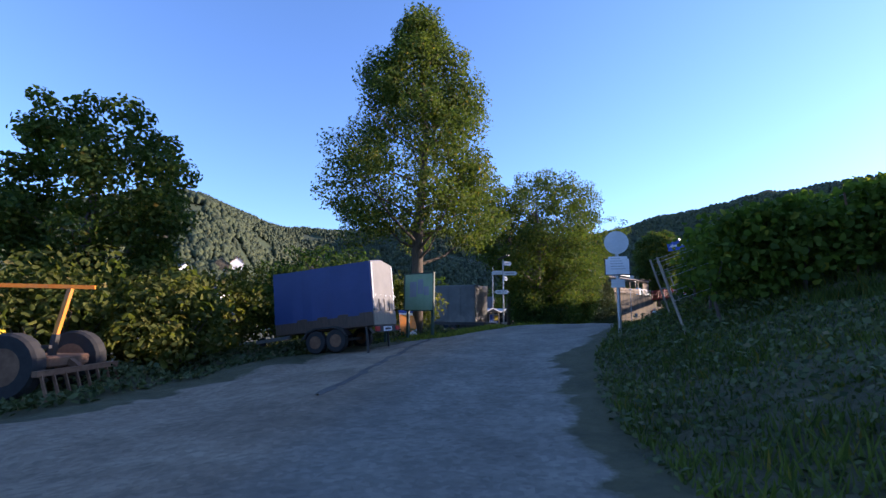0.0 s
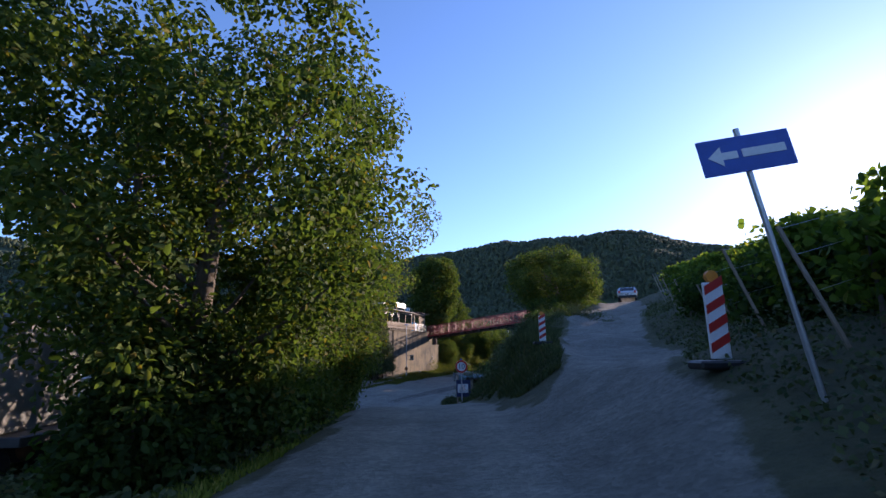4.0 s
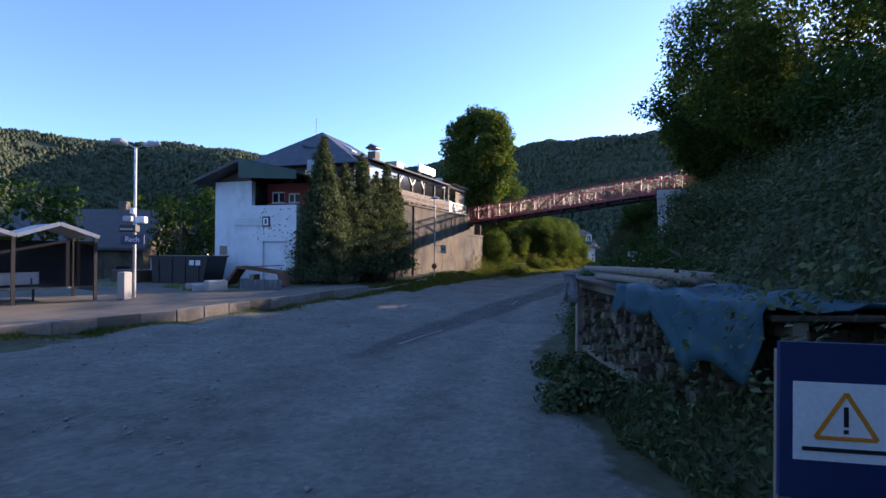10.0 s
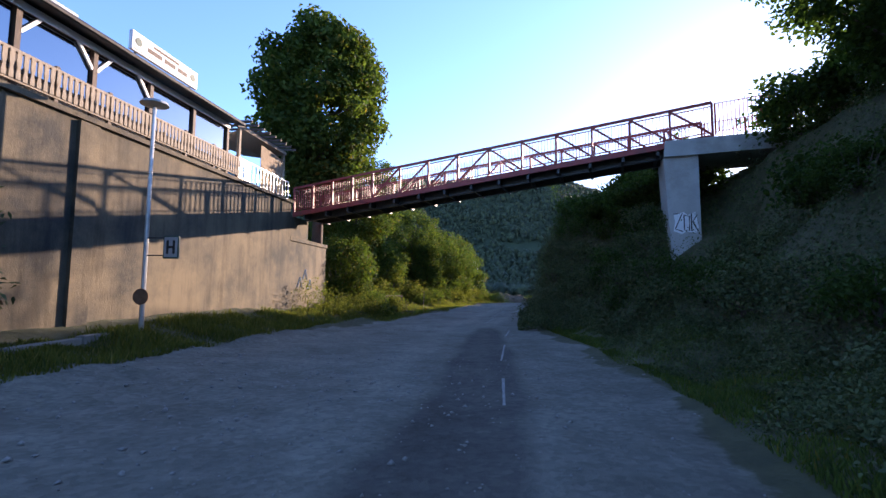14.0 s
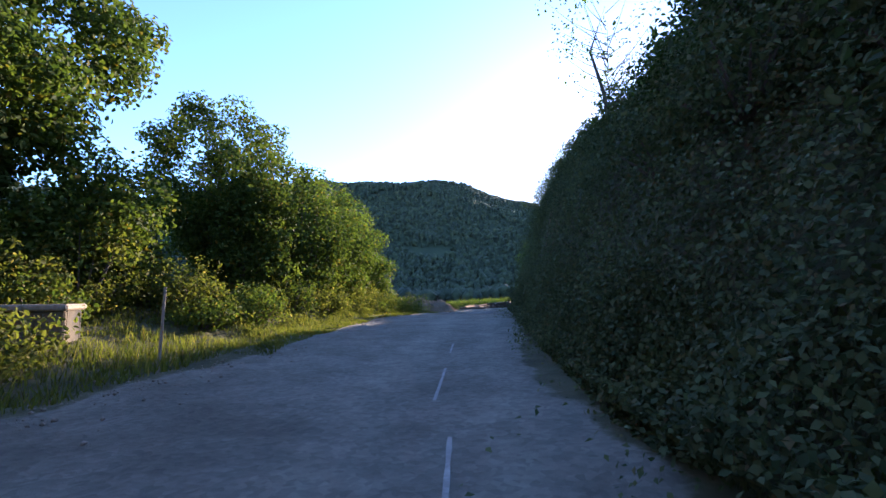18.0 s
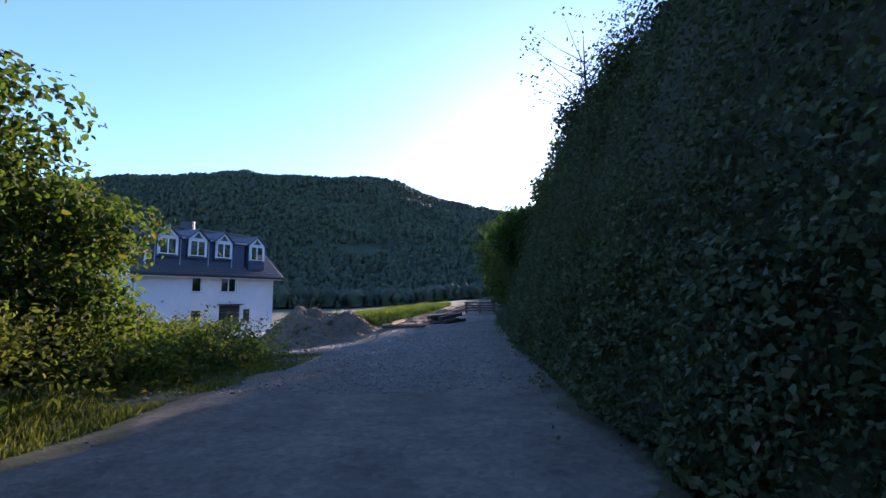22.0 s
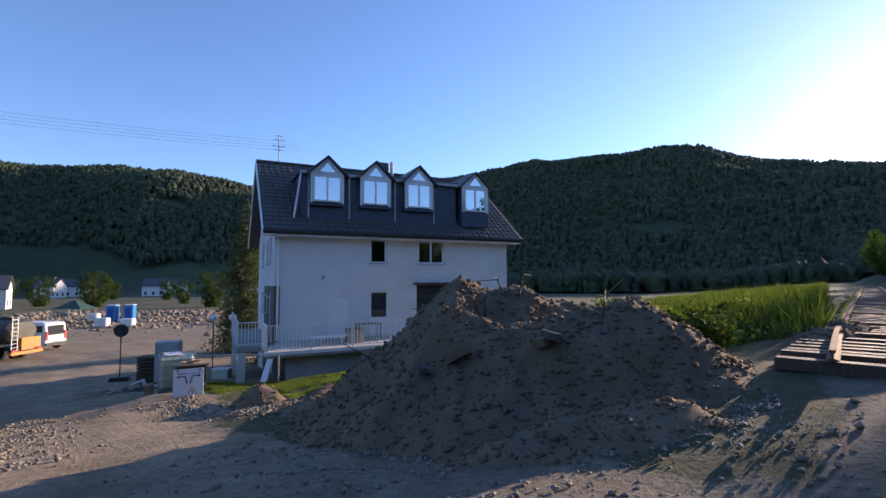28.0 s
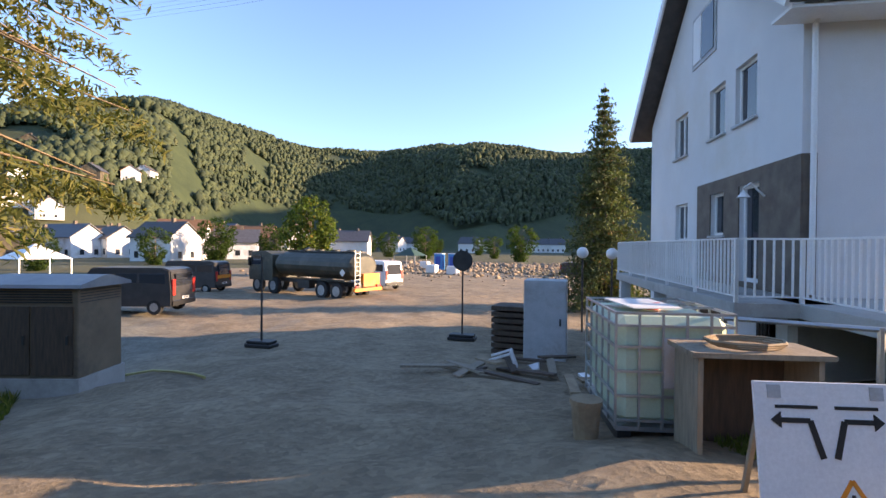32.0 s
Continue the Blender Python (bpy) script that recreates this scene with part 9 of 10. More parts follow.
# forest on the hills
def forest():
    rng = np.random.default_rng(7)
    n = 50000
    az = np.radians(np.where(rng.random(n) < 0.95, rng.uniform(-105, 50, n), rng.uniform(-180, 180, n)))
    rr = np.interp(np.degrees(az), RIDGE_AZ, RIDGE_R)
    r = rr * rng.uniform(0.42, 1.03, n) ** 0.75
    az[:9000] = np.radians(rng.uniform(-20, 34, 9000))
    r[:9000] = rng.uniform(250, 560, 9000)
    x, y = r * np.sin(az), 20 + r * np.cos(az)
    z = ground_height(x, y)
    clear = vnoise(x / 70, y / 45, 21) + 0.5 * vnoise(x / 25, y / 25, 25)
    keep = (clear > -0.75) & ((z > 4) | (np.arange(n) < 9000))
    x, y, z = x[keep], y[keep], z[keep]
    n = len(x)
    h = rng.uniform(4.5, 9.5, n) * (1 + 0.3 * vnoise(x / 40, y / 40, 22))
    w = h * np.where(rng.random(n) < 0.3, 0.24, rng.uniform(0.34, 0.5, n))
    ring = []
    for zf, rf in ((0.1, 0.8), (0.6, 0.95)):
        for k in range(5):
            a = k * math.pi * 0.4 + zf * 2
            jr = rng.uniform(0.6, 1.3, n)
            ring.append(np.stack([x + w * rf * jr * math.cos(a), y + w * rf * jr * math.sin(a), z + h * zf * rng.uniform(0.8, 1.2, n)], 1))
    ring.append(np.stack([x + 0.1 * w, y, z + h], 1))
    co = np.stack(ring, 1)
    tri = []
    for k in range(5):
        a, c = k, (k + 1) % 5
        tri += [(a, c, c + 5), (a, c + 5, a + 5), (5 + a, 5 + c, 10)]
    q = ((np.arange(n) * 11)[:, None, None] + np.array(tri)[None]).reshape(-1, 3)
    me = quad_mesh("forest", co.reshape(-1, 3), q, M["forest"])
    return tagged(new("forest", me), "dense dark green mixed forest covering the hillsides", "forest", kind="stuff")


forest()


def grass_patch(name, label, n, area, height, seed, material="grass", width=0.02, lean=0.35):
    """Upright blades strewn over an area: stuff."""
    rng = np.random.default_rng(seed)
    x, y = area(rng, n)
    z = ground_height(x, y)
    h = height * rng.uniform(0.35, 1.2, n) * np.clip(0.75 + 0.6 * vnoise(x * 1.1, y * 1.1, seed), 0.2, 1.5)
    a = rng.uniform(0, 6.28, n)
    side = np.stack([np.cos(a), np.sin(a), np.zeros(n)], 1)
    tip = np.stack([rng.normal(0, lean, n), rng.normal(0, lean, n), np.ones(n)], 1) * h[:, None]
    p = np.stack([x, y, z - 0.02], 1)
    w = (width * rng.uniform(0.6, 1.5, n))[:, None]
    co = np.stack([p - side * w, p + side * w, p + tip * 0.6 + side * w * 0.8, p + tip], 1).reshape(-1, 3)
    me = quad_mesh(name, co, np.arange(4 * n).reshape(n, 4), M[material])
    return tagged(new(name, me), label, "grass", kind="stuff")


def verge_edge(yy):
    return np.interp(yy, (5, 8, 14, 20, 27, 31), (2.1, 2.5, 3.5, 3.7, 2.9, 2.0))


def foot_strip(y0, y1, d0, d1, inner=None):
    """Ground along the foot of the bank, from the road edge where inner gives it."""
    def f(rng, n):
        yy = rng.uniform(y0, y1, n)
        k = np.interp(yy, MAIN[:, 1], MAIN[:, 0])
        ang = np.arctan2(np.interp(yy + 0.5, MAIN[:, 1], MAIN[:, 0]) - k, 0.5)
        d = foot(yy) + rng.uniform(d0, d1, n) if inner is None else rng.uniform(inner(yy), foot(yy) + d1)
        return k + d * np.cos(ang), yy - d * np.sin(ang)
    return f


def beside(y0, y1, d0, d1):
    """Ground at an offset from the road: negative to the left."""
    def f(rng, n):
        yy = rng.uniform(y0, y1, n)
        k = np.interp(yy, MAIN[:, 1], MAIN[:, 0])
        e = np.interp(yy + 0.5, MAIN[:, 1], MAIN[:, 0])
        ang = np.arctan2(e - k, 0.5)
        d = rng.uniform(d0, d1, n)
        return k + d * np.cos(ang), yy - d * np.sin(ang)
    return f


def wedge(rng, n):
    """Between the lane and the inner edge of the ramp."""
    yy = rng.uniform(-23.5, -8, n)
    d = 1.9 + (np.interp(yy, RAMP[0], RAMP[1]) - 2.1) * rng.random(n)
    k = np.interp(yy, MAIN[:, 1], MAIN[:, 0])
    ang = np.arctan2(np.interp(yy + .5, MAIN[:, 1], MAIN[:, 0]) - k, .5)
    return k + d * np.cos(ang), yy - d * np.sin(ang)


def kerb_side(rng, n):
    """Just before the kerb of the platform."""
    py = rng.uniform(-16, 15, n)
    px_ = np.interp(py, (-24, -14, -9, -4.5, 0, 6, 12, 16.5), (-13.5, -11.3, -10, -8.6, -8.1, -7.8, -7.9, -8.3))
    return px_ + np.abs(rng.normal(0, .3, n)) + .05, py


def lawn(rng, n):
    u, v = rng.uniform(-3.4, 12, n), rng.uniform(-11.4, -3.4, n)
    a = radians(42.74)
    x, y = -4.78 + u * math.cos(a) - v * math.sin(a), 84.27 + u * math.sin(a) + v * math.cos(a)
    _, _, bd, _ = along(BRANCH, x, y)
    w = (y > np.interp(x, (-6, -3.3, -.7, 2.5, 5, 9), (79.9, 78.8, 77.8, 78.2, 79.4, 81.5)) + .25 * vnoise(x * 1.3, y * 1.3, 15)) & (bd > 1.9)
    return x[w], y[w]


def lawn_patch():
    rng = np.random.default_rng(5)
    x, y = lawn(rng, 290000)
    it = iter([(x, y)])
    return grass_patch("lawn", "bright green long grass before the terrace", len(x), lambda r, n: next(it), .13, 51, width=.011, material="lawn_grass")


def field_patch():
    rng = np.random.default_rng(56)
    x, y = beside(77, 130, -24, -4.6)(rng, 90000)
    a = radians(42.74)
    u = (x + 4.78) * math.cos(a) + (y - 84.27) * math.sin(a)
    v = -(x + 4.78) * math.sin(a) + (y - 84.27) * math.cos(a)
    w = ~((u < 14) & (v > -9.6))
    it = iter([(x[w], y[w])])
    return grass_patch("crop_field", "tall green weeds on the field beside the track", int(w.sum()), lambda r, n: next(it), .85, 56, width=.024, material="leaf")


# trees beside the road, in the order of the drive
broad_tree("ash_tree", -2.7, -48.4, 8.3, 2.5, "leafy ash tree rising from the hedge", 9, base=.1, leaf=.17, per=780, clump=.85, count=95, material="leaf", trunk=.15)
broad_tree("maple_tree", 3.4, -39.6, 12.8, 3.6, "tall leafy maple beside the parked trailer", 11, base=.3, leaf=.12, per=900, clump=.9, count=175, material="leaf_walnut", trunk=.2, cone=True)
broad_tree("lime_tree", 2.3, -28.5, 8.6, 3.2, "dense broad lime tree behind the signpost", 12, base=.03, leaf=.12, per=760, clump=.85, count=150, material="leaf", trunk=.18, shape=.85)
broad_tree("walnut_tree", .2, -28.2, 9.2, 3.3, "spreading walnut with high branches over the box trailer", 16, base=.42, leaf=.13, per=560, clump=.7, count=85, material="leaf_walnut", trunk=.13, shape=.9, lean=(-.2, 0))
broad_tree("hazel_tree", 1.7, -24.6, 9.4, 2.6, "tall hazel leaning over the lane", 14, base=.03, leaf=.105, per=850, clump=.7, count=140, material="leaf", trunk=.1, shape=.8)
broad_tree("hazel_tree", 1.3, -21.8, 6.8, 2.2, "hazel shrub beside the lane", 15, base=.03, leaf=.105, per=850, clump=.65, count=100, material="leaf_walnut", trunk=.09, shape=.8)
broad_tree("walnut_tree", .75, -18.7, 8.6, 3.0, "spreading walnut with yellowing leaves by the lane", 13, base=.4, leaf=.105, per=640, clump=.62, count=80, material="leaf_walnut", trunk=.085, shape=.9, bark="pale_bark", lean=(.3, .2), stems=3)
for i, (x, y, r, h) in enumerate(((.7, -20.4, 1.15, 2.7), (.1, -18.6, .8, 1.5))):
    bush("hazel_bush", x, y, r, r, h, "leafy hazel shoots round the walnut stems", 131 + 40 * i, leaf=.1, per=1200, clump=.5, count=55, material="leaf_walnut")
broad_tree("chestnut_tree", -8.3, 31.8, 16.0, 3.1, "tall dense chestnut behind the inn terrace", 17, base=.36, leaf=.26, per=330, clump=1.15, count=190, material="leaf", trunk=.3, shape=1.0)
broad_tree("acacia_tree", 9.2, 2.0, 5.0, 3.2, "bushy acacia on the crest of the bank", 19, base=.02, leaf=.12, per=1000, clump=.8, count=230, material="leaf", trunk=.15, shape=1.0, lean=(-.8, 0))
broad_tree("acacia_tree", 9.4, 9.5, 5.6, 3.0, "dark acacia hanging over the bank", 20, base=.02, leaf=.15, per=520, clump=.85, count=160, material="leaf_dark", trunk=.15, shape=1.0, lean=(-1.2, 0))
broad_tree("acacia_tree", 10.6, 16.0, 5.2, 2.8, "dark acacia beside the bridge pier", 21, base=.02, leaf=.15, per=520, clump=.8, count=130, material="leaf_dark", trunk=.14, shape=1.0, lean=(-.8, 0))
broad_tree("locust_tree", -7.9, 40.0, 10.4, 3.1, "tall feathery locust at the edge of the verge", 24, base=.3, leaf=.15, per=850, clump=.85, count=130, material="leaf", trunk=.15)
broad_tree("maple_tree", -4.3, 46.4, 7.1, 2.3, "young maple above the hedge", 25, base=.2, leaf=.12, per=900, clump=.75, count=110, material="leaf", trunk=.11)
broad_tree("locust_tree", 8.0, 40.4, 4.6, 1.7, "thin sparse locust on the crest of the bank", 26, base=.25, leaf=.1, per=130, clump=.5, count=40, material="leaf_dark", trunk=.06, shape=.8)
broad_tree("locust_tree", 12.6, 57.2, 3.4, 1.5, "thin twiggy locust leaning from the cutting", 27, base=.2, leaf=.09, per=110, clump=.45, count=36, material="leaf_dark", trunk=.05, shape=.8)
for i, (x, y, h, s) in enumerate(((22.1, 80.6, 7.0, 2.6), (17.8, 69.6, 3.5, 1.5), (20.4, 73.8, 5.0, 2.0), (22.4, 77.0, 5.2, 2.1), (26.0, 87.0, 8.6, 3.4), (30.5, 95, 8.5, 3.4))):
    broad_tree("oak_tree", x, y, h, s, "bushy oak on the slope beside the track", 81 + i, base=.1 if i == 0 else .02, leaf=.15, per=420, clump=.85, count=95, material="leaf" if i == 0 else "leaf_dark", trunk=.16)
oak = broad_tree("oak_tree", 37, 104, 9.0, 3.8, "dark oak in the row along the old track", 85, base=.03, leaf=.3, per=120, clump=1.1, count=70, material="leaf_dark", trunk=.2)
for i in range(22):
    y = 108 + 5.2 * i
    x = float(np.interp(y, MAIN[:, 1], MAIN[:, 0])) + 8 + 5 * (i % 3) + 2 * ((i * 7) % 5) / 5
    copy_thing(oak, pose(x, y, gz(x, y) - .2, 0, 0, i * 71) @ Matrix.Scale(.8 + .5 * ((i * 3) % 5) / 5, 4))
conifer("spruce_tree", -7.0, 73.3, 12.5, 1.75, "thin yellowish spruce beside the gravel lane", 23, material="leaf_spruce", tiers=30, leaf=.085, trunk=.11, base=.2, per=380, spray=True, slim=.22, bark="pale_bark")
conifer("spruce_tree", -15.6, 95.5, 11.5, 2.4, "dark green fir behind the white house", 29, material="leaf_conifer", tiers=30, leaf=.2, trunk=.14, base=.05, per=70)
conifer("spruce_tree", -9.6, 91.0, 6.0, 1.7, "young dark fir beside the house wall", 30, material="leaf_conifer", tiers=22, leaf=.18, trunk=.09, base=.03, per=80)
conifer("cypress_tree", -10.72, 6.57, 8.1, 1.75, "tall pointed cypress with loose dark sprays beside the annex", 38, tiers=44, leaf=.15, trunk=.11, base=.1, per=150, group="thuja row")
for i, (x, y, hh, sp) in enumerate(((-10.6, 8.6, 7.0, 1.8), (-10.2, 9.9, 7.8, 1.9), (-9.8, 11.0, 7.0, 1.8), (-9.5, 11.9, 7.6, 1.7), (-9.3, 12.8, 6.9, 1.3))):
    conifer("thuja_tree", x, y, hh, sp, "dark dense thuja with brown tips in the hedge row", 31 + i, tiers=30, leaf=.16, trunk=.07, base=.17, per=100, group="thuja row")
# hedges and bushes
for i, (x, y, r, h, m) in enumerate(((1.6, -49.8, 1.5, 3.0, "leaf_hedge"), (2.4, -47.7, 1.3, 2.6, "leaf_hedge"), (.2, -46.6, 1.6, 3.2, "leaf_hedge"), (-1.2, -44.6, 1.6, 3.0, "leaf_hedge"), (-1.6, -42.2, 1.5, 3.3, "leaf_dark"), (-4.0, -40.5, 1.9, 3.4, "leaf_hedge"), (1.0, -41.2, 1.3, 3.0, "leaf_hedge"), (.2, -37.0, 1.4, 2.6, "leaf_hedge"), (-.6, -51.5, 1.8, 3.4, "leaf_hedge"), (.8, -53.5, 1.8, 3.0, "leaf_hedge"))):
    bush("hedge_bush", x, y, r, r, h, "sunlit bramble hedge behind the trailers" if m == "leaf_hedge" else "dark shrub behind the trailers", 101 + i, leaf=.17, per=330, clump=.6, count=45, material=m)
for i, (x, y, r, h) in enumerate(((-1.7, 49.4, 2.2, 5.9), (-.7, 52.6, 2.2, 6.3), (-.3, 55.4, 2.1, 6.6), (-7.9, 35.6, 1.9, 4.6), (-6.2, 41.8, 1.8, 4.0), (-4.6, 50.5, 2.3, 6.2), (-3.4, 46.6, 1.9, 5.0), (1.0, 57.6, 1.5, 4.2), (-9.5, 37.5, 2.2, 6.5))):
    bush("hedge_bush", x, y, r, r, h, "tall rounded green hedge on the verge", 121 + i, leaf=.13, per=480, clump=.75, count=90, material="leaf_walnut" if i in (4, 6) else "leaf")
for i, (y, d, r, h) in enumerate(((31, 6.5, 1.2, 1.6), (35, 5.0, 1.1, 1.2), (38.5, 5.6, 1.0, 1.2), (42.5, 5.5, .9, 1.0), (46, 5.6, 1.0, 1.2), (50, 5.4, 1.0, 1.1), (54, 5.2, 1.0, 1.3), (58, 4.4, 1.0, .9), (60.5, 4.0, 1.0, 1.3), (63, 4.4, 1.1, 1.7), (65.5, 4.8, 1.1, 1.9), (68, 5.2, 1.2, 1.9), (27, 8.8, 1.2, 1.4), (-8, 7.4, 1.2, 1.0), (-3, 8.2, 1.5, 1.6), (20.5, 11.2, 1.2, 1.6), (18.5, 9.4, 1.1, 1.3))):
    x0, y0 = np.interp(y, MAIN[:, 1], MAIN[:, 0]), y
    e = math.atan2(np.interp(y + 1, MAIN[:, 1], MAIN[:, 0]) - x0, 1)
    bush("crest_bush", x0 + d * math.cos(e), y0 - d * math.sin(e), r, r, h, "dark shrub on the crest of the bank", 141 + i, leaf=.14, per=300, clump=.6, count=38, material="leaf_dark")
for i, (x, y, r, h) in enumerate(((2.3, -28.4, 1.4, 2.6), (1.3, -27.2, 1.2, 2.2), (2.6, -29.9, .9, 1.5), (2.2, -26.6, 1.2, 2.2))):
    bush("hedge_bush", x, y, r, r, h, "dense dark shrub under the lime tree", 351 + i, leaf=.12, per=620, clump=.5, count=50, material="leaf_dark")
# added thickets behind the crest: they only throw shade on the inn wall
for i, y in enumerate((36, 38.2, 40, 42.4, 44.2, 46, 48.6, 50.4)):
    x0 = float(np.interp(y, MAIN[:, 1], MAIN[:, 0]))
    bush("crest_bush", x0 + 9.3, y - 2.6, 1.7, 1.7, 3.3 + 1.0 * ((i * 5) % 4) / 3, "added tall thicket behind the bank crest, shading the inn wall", 511 + i, leaf=.16, per=330, clump=.65, count=48, material="leaf_dark")
# unseen sun blockers behind the cutting that keep the road in shade
for i, (x, y, r, h) in enumerate(((17.0, 61.8, 1.6, 2.6), (17.2, 63.9, 1.7, 2.8), (17.7, 66.2, 1.7, 2.9), (19.2, 69.0, 1.7, 2.9), (20.6, 72.0, 1.7, 2.8), (22.0, 75.2, 1.8, 2.8))):
    bush("crest_bush", x, y, r, r, h, "unseen thicket added behind the cutting to shade the road", 391 + i, leaf=.16, per=330, clump=.65, count=50, material="leaf_dark")
for i, (x, y, r, h) in enumerate(((-9.2, 70.4, 1.2, 1.3), (-10.6, 72.3, .9, 1.0), (-8.4, 72.4, .6, .7), (-6.9, 72.3, .7, .8), (-7.7, 71.6, .8, .8), (2.6, 57.8, 1.0, 1.2), (1.9, 61.0, 1.5, 1.5), (.6, 63.6, 1.7, 1.7), (2.7, 63.6, 1.3, 1.3), (2.2, 66.2, 1.4, 1.4), (.2, 66.6, 1.6, 1.6), (3.7, 66.9, .9, .9), (-1.6, 65.2, 1.7, 1.8), (-.8, 61.6, 1.7, 1.7))):
    bush("weed_bush", x, y, r, r, h, "sunlit dry bramble shrub beside the lane", 161 + i, leaf=.1, per=420, clump=.42, count=44, material="leaf_walnut" if i % 3 else "leaf_hedge")
broad_tree("plane_tree", -52.0, 95.5, 8.5, 2.9, "round light green plane tree beyond the square", 44, base=.12, leaf=.4, per=120, clump=1.0, count=70, material="leaf", trunk=.2, z=gz(-52, 95.5))
proto = broad_tree("lime_tree", -30, 22, 8.5, 3.2, "dark tree on the valley floor", 45, base=.05, leaf=.4, per=90, clump=1.1, count=50, material="leaf_dark", trunk=.18, group="valley trees")
ra = random.Random(6)
for k in range(34):
    az, r = radians(ra.uniform(-100, -36)), ra.uniform(75, 250)
    x, y = -2 + r * math.sin(az), 60 + r * math.cos(az)
    if -70 < x < -8 and 70 < y < 125:
        continue
    copy_thing(proto, pose(x, y, gz(x, y) - .2, 0, 0, ra.uniform(0, 360)) @ Matrix.Scale(ra.uniform(.6, 1.0), 4))
for x, y, k in ((-26, 12, .7), (-31, 6, .8), (-35, 18, .9), (-27, 30, .8), (-22, 36, .8), (-38, 32, 1), (-24, 20, .6), (-16, 44, .8), (-14, 52, .75), (-30, -6, .8), (-38, -14, .9), (-13, -33, .8), (-18, -26, .9), (-12, -22, .6)):
    copy_thing(proto, pose(x, y, gz(x, y) - .2, 0, 0, x * 37) @ Matrix.Scale(k, 4))
vineyard()
brush_pile()
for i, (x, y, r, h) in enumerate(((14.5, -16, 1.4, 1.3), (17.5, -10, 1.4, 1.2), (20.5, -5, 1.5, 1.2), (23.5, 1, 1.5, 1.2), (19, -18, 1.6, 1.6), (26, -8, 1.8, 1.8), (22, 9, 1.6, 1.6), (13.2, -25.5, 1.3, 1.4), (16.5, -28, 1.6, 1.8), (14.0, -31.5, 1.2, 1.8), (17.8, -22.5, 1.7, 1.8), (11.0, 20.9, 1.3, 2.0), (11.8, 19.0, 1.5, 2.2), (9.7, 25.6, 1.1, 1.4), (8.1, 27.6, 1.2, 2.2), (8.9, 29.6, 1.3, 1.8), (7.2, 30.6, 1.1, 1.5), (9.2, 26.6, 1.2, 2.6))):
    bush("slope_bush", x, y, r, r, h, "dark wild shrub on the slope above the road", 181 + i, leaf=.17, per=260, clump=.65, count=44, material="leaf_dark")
for i, (x, y, r, h) in enumerate(((8.2, 78.4, .8, .8), (9.3, 78.9, .7, .6), (10.2, 78.3, .6, .9), (10.9, 79.6, .8, .7), (11.6, 80.9, .6, .6), (9.8, 80.6, 1.0, .9), (12.0, 83.0, .8, .8), (8.7, 81.0, 1.1, 1.0), (11.0, 83.6, 1.0, 1.0), (13.0, 85.6, .9, .9), (7.4, 80.6, .9, 1.0), (6.5, 82.4, 1.1, 1.1), (8.0, 83.0, 1.1, 1.2), (7.2, 85.0, 1.2, 1.2), (9.2, 86.0, 1.2, 1.3))):
    bush("weed_bush", x, y, r, r, h, "tall green weeds on the edge of the field", 331 + i, leaf=.12, per=420, clump=.36, count=36, material="lawn_grass" if i % 2 else "leaf")
for i in range(26):
    y = 31.5 + i * 1.0
    d = 6.2 + 1.7 * ((i * 7) % 5) / 4 - .03 * max(0, y - 42) * 2 + (1.7 if 34.5 < y < 39 else 0)
    x0 = np.interp(y, MAIN[:, 1], MAIN[:, 0])
    e = math.atan2(np.interp(y + 1, MAIN[:, 1], MAIN[:, 0]) - x0, 1)
    bush("weed_bush", x0 - d * math.cos(e), y + d * math.sin(e), .85, .85, .75 + .5 * ((i * 3) % 4) / 3, "sunlit bramble and nettle thicket on the verge", 421 + i, leaf=.09, per=620, clump=.36, count=34, material=("leaf_hedge", "leaf", "leaf_walnut")[i % 3])
# covers
scatter_cover("bank_brambles", "dark ivy and bramble leaves hanging over the steep bank", 1100000, (-1, 34), (-21, 100),
              lambda x, y, yy, d: (d > foot(yy)) & (d < np.interp(yy, (-21, -18, -12, -4, 4, 22, 30, 70, 100), (2.4, 4.3, 7.2, 9.5, 11.4, 12, 8, 7.5, 7))) & (yy < 92) & (bare_clay(yy, d) > .6 + .6 * vnoise(x * 3, y * 3, 9)) & ~((yy > -12.5) & (yy < -4.5) & (d < 4.2)), "leaf_ivy", .075, .5, 41)
arching_canes("bramble_canes", "arching bramble canes hanging down the steep cutting", 720, 13, (26, 76), (2.1, 6.0), 61, .066)
ra = random.Random(19)
for i in range(34):
    y = -4 + 32 * i / 33
    d = float(foot(y)) + (ra.uniform(1.2, 4.5) if i % 2 else ra.uniform(.7, 1.8))
    r = ra.uniform(.7, 1.2)
    bush("bramble_bush", np.interp(y, MAIN[:, 1], MAIN[:, 0]) + d, y, r, r * 1.15, r * ra.uniform(1.2, 1.7), "dark mounded bramble thicket on the bank", 471 + i, leaf=.085, per=620, clump=.4, count=44, material="leaf_ivy" if i % 3 else "leaf_dark")
for i in range(22):
    y = 24.5 + .55 * i
    d = float(foot(y)) + .9 + 2.6 * ((i * 7) % 11) / 10
    r = .6 + .35 * ((i * 5) % 7) / 6
    bush("bramble_bush", np.interp(y, MAIN[:, 1], MAIN[:, 0]) + d, y - .12 * d, r, r * 1.15, r * 1.35, "dark bramble thicket hanging on the bank", 551 + i, leaf=.085, per=520, clump=.36, count=40, material="leaf_ivy" if i % 3 else "leaf_dark")
arching_canes("bramble_canes", "tangled bramble canes over the bank below the footbridge", 480, 11, (-12, 26), (2.9, 10.5), 62, .075)
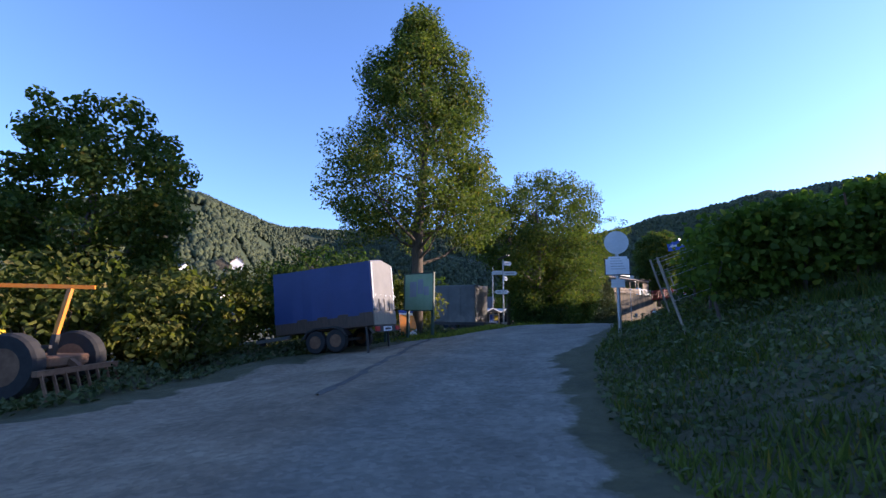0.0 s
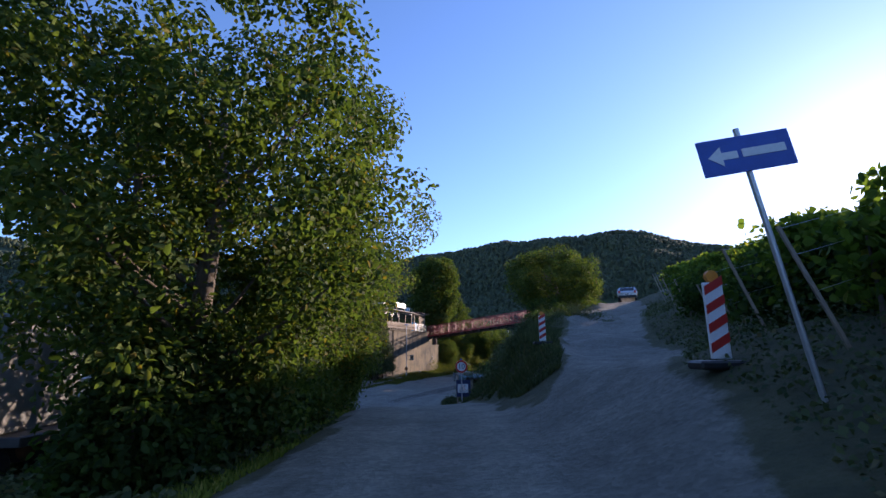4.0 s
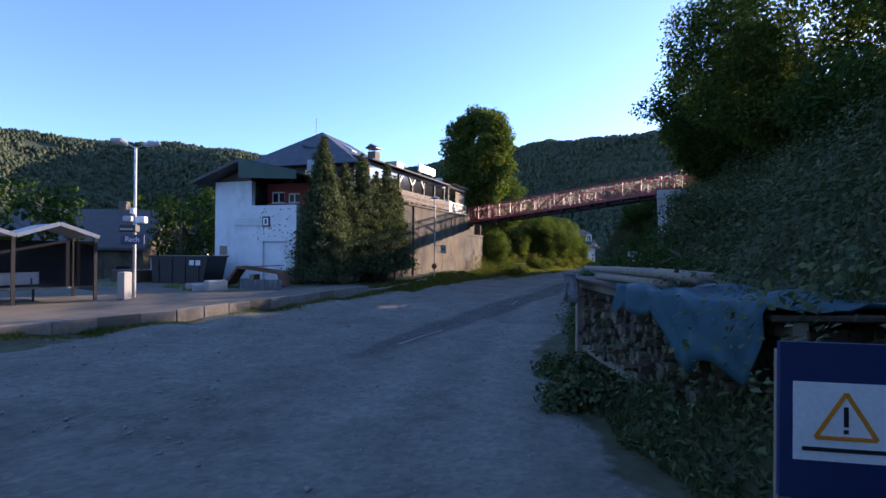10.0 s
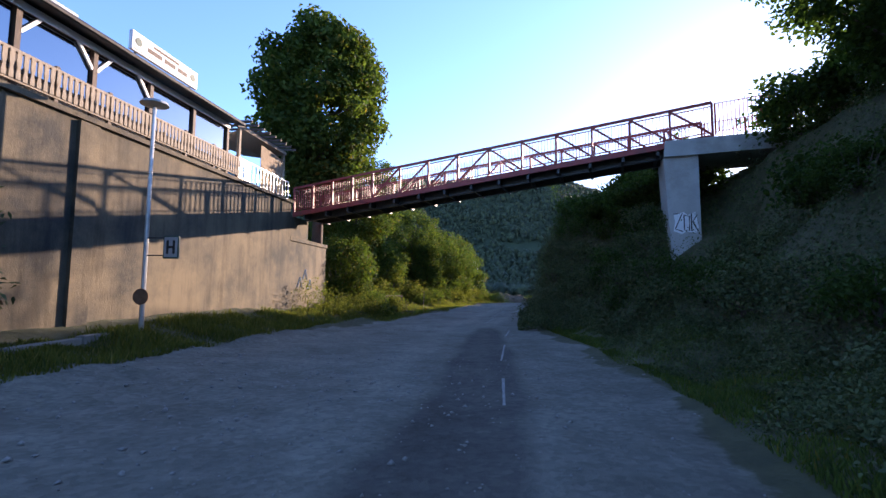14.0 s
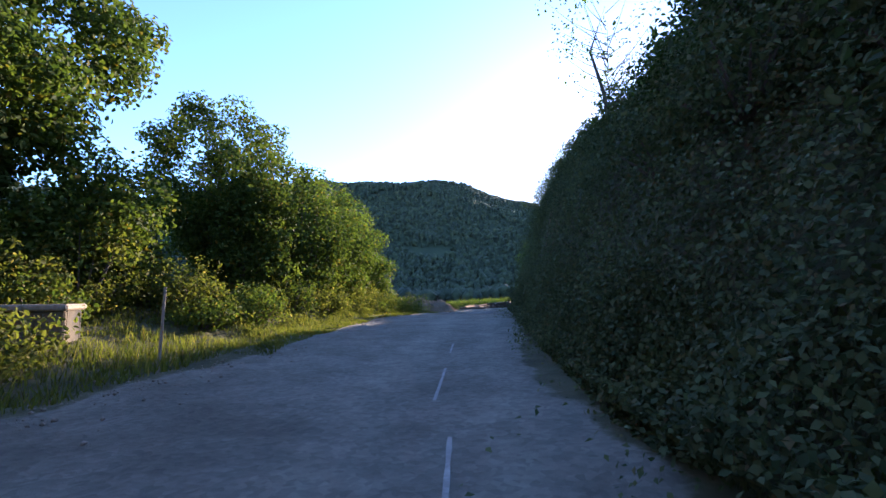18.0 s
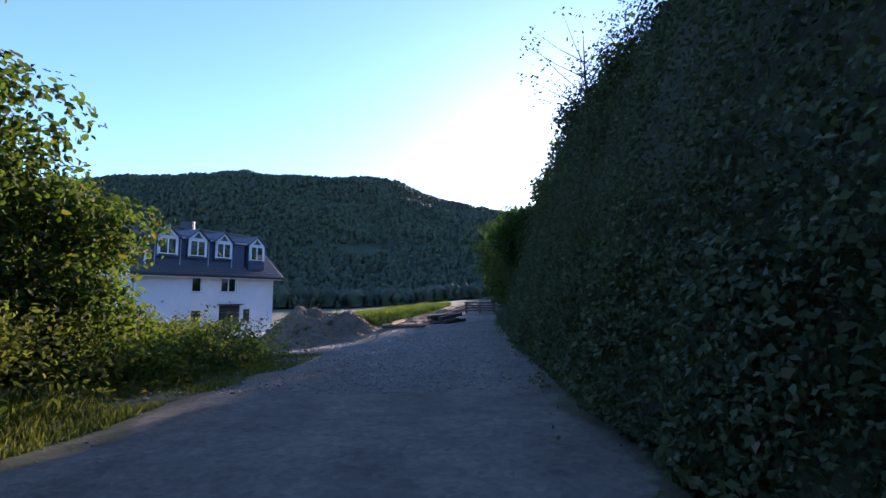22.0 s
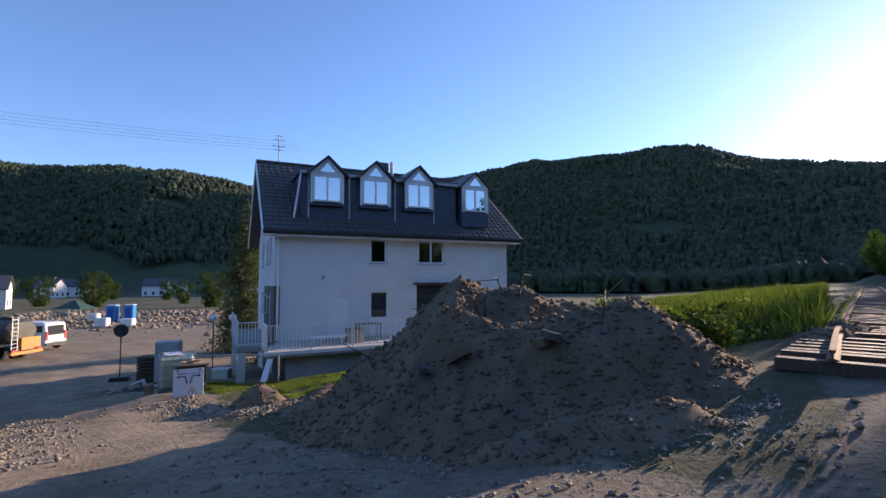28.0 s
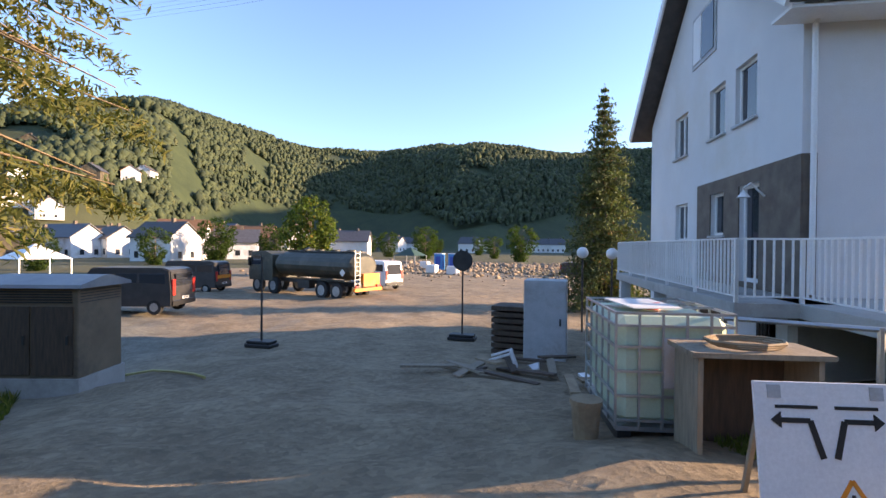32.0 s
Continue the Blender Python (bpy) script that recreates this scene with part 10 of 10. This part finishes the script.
grass_patch("bank_foot_grass", "dull grass verge below the bramble bank", 90000, foot_strip(5, 31, 0, .4, verge_edge), .14, 64, material="leaf", width=.009)
grass_patch("bank_foot_grass", "narrow strip of dull grass at the foot of the bank", 110000, foot_strip(-4, 74, -.25, .6), .17, 63, material="leaf_ivy", width=.008)
for i, (x, y) in enumerate(((-6.6, 36.6), (-6.3, 38.6), (-5.4, 40.2), (-7.6, 37.6), (-7.2, 39.6), (-8.4, 36.4), (-5.0, 42.6))):
    bush("hedge_bush", x, y, 1.1, 1.1, 1.5 + .5 * (i % 3), "sunlit tangled brambles under the verge trees", 531 + i, leaf=.1, per=460, clump=.42, count=40, material="leaf_hedge")
grass_patch("verge_grass", "dry grass and litter along the road edge", 36000, beside(38, 60, -5.8, -4.1), .13, 66, width=.012, material="leaf_hedge")
grass_patch("bank_grass", "dull dark grass on the wedge between the two roads", 45000, wedge, .22, 58, material="leaf_ivy", width=.012)
scatter_cover("bank_ivy", "dense dark ivy and brambles clothing the steep cutting", 250000, None, None, lambda x, y, yy, d: (d > 1.72) & (bare_clay(yy, d) > .55 + .6 * vnoise(x * 3, y * 3, 9)), "leaf_ivy", .07, .55, 48, area=beside(26, 77, 1.7, 4.8))
scatter_cover("bank_foot_ivy", "dark ivy over the steep foot of the cutting", 150000, None, None, lambda x, y, yy, d: (d > 1.9) & (bare_clay(yy, d) > .6 + .6 * vnoise(x * 3, y * 3, 9)), "leaf_ivy", .07, .4, 49, area=beside(32, 70, 1.9, 2.55))
scatter_cover("bank_weeds", "low dark weeds at the foot of the bank", 130000, None, None,
              lambda x, y, yy, d: d > 1.6, "leaf_ivy", .09, .24, 42, tilt=1.2, slim=.3, area=foot_strip(-20, 76, -.35, .7))
scatter_cover("verge_weeds", "low dark weeds on the verge below the footbridge", 90000, None, None, lambda x, y, yy, d: d > verge_edge(yy) + .6 + .6 * vnoise(x, y, 33), "leaf_ivy", .07, .2, 65, tilt=1.0, slim=.4, area=foot_strip(5, 30, 0, .3, verge_edge))
scatter_cover("vine_slope_weeds", "dark green weeds on the vineyard slope", 620000, (4, 40), (-62, 10),
              lambda x, y, yy, d: (d > np.where(yy < -35, np.interp(yy, (-60, -46, -40, -35), (1.3, 1.15, 1.4, 1.9)), np.interp(yy, RAMP[0], RAMP[2])) + .2) & (d < 15) & (yy < 6), "leaf_ivy", .075, .3, 43)
grass_patch("slope_grass", "dark green grass below the vine rows", 60000, beside(-58, -34, 1.5, 8.5), .2, 60, material="leaf", width=.012)
for i in range(26):
    a, o = .4 + 9.5 * ((i * 37) % 26) / 26, .9 + 4.2 * ((i * 11) % 26) / 26
    x, y = 10.2 + a * math.sin(radians(25.5)) - o * math.cos(radians(25.5)), 77.4 + a * math.cos(radians(25.5)) + o * math.sin(radians(25.5))
    bush("weed_bush", x, y, .65, .65, .65 + .4 * ((i * 5) % 7) / 7, "lush broad-leaved weeds on the edge of the field", 461 + i, leaf=.15, per=240, clump=.32, count=30, material="lawn_grass" if i % 3 else "leaf")
grass_patch("bank_grass", "dark green grass along the foot of the cutting", 16000, beside(55, 74, 1.75, 2.6), .2, 58, width=.013, material="leaf")
scatter_cover("verge_undergrowth", "sunlit dry brambles and weeds below the hedge", 300000, (-16, 6), (28, 62),
              lambda x, y, yy, d: (d < -np.interp(yy, (28, 33, 34, 38.5, 40, 47, 60), (6.6, 6.2, 7.6, 7.6, 5.6, 5.2, 4.4))) & (d > -12), "leaf_hedge", .085, 1.1, 46, slim=.52)
scatter_cover("yard_undergrowth", "low weeds along the verges", 300000, (-14, 12), (-62, -16),
              lambda x, y, yy, d: (d < -np.interp(yy, (-60, -42, -34, -24, -16), (8.6, 6.4, 3.6, 2.6, 3.8))) & (d > -10), "leaf_ivy", .11, .25, 47)
grass_patch("verge_grass", "long yellow-green grass on the verge", 40000, beside(29, 58, -9.5, -4.9), .26, 52, width=.01, material="leaf_hedge")
grass_patch("verge_grass", "short grass along the road edge", 40000, beside(-40, -16, -6.0, -2.8), .16, 53)
grass_patch("verge_grass", "dry grass before the inn wall", 26000, beside(8, 29, -8.6, -6.4), .24, 54, material="leaf_hedge", width=.014)
grass_patch("verge_grass", "weeds along the old platform kerb", 20000, kerb_side, .14, 59, width=.01, material="leaf_hedge")
grass_patch("verge_grass", "grass around the annex yard", 26000, lambda r, n: (r.uniform(-22, -8.6, n), r.uniform(.5, 6, n)), .22, 55)
field_patch()
grass_patch("lane_grass", "dry grass beside the gravel lane", 26000, lambda r, n: (r.uniform(-14, -4.5, n), r.uniform(68.5, 74, n)), .26, 57, material="leaf_hedge", width=.014)
lawn_patch()
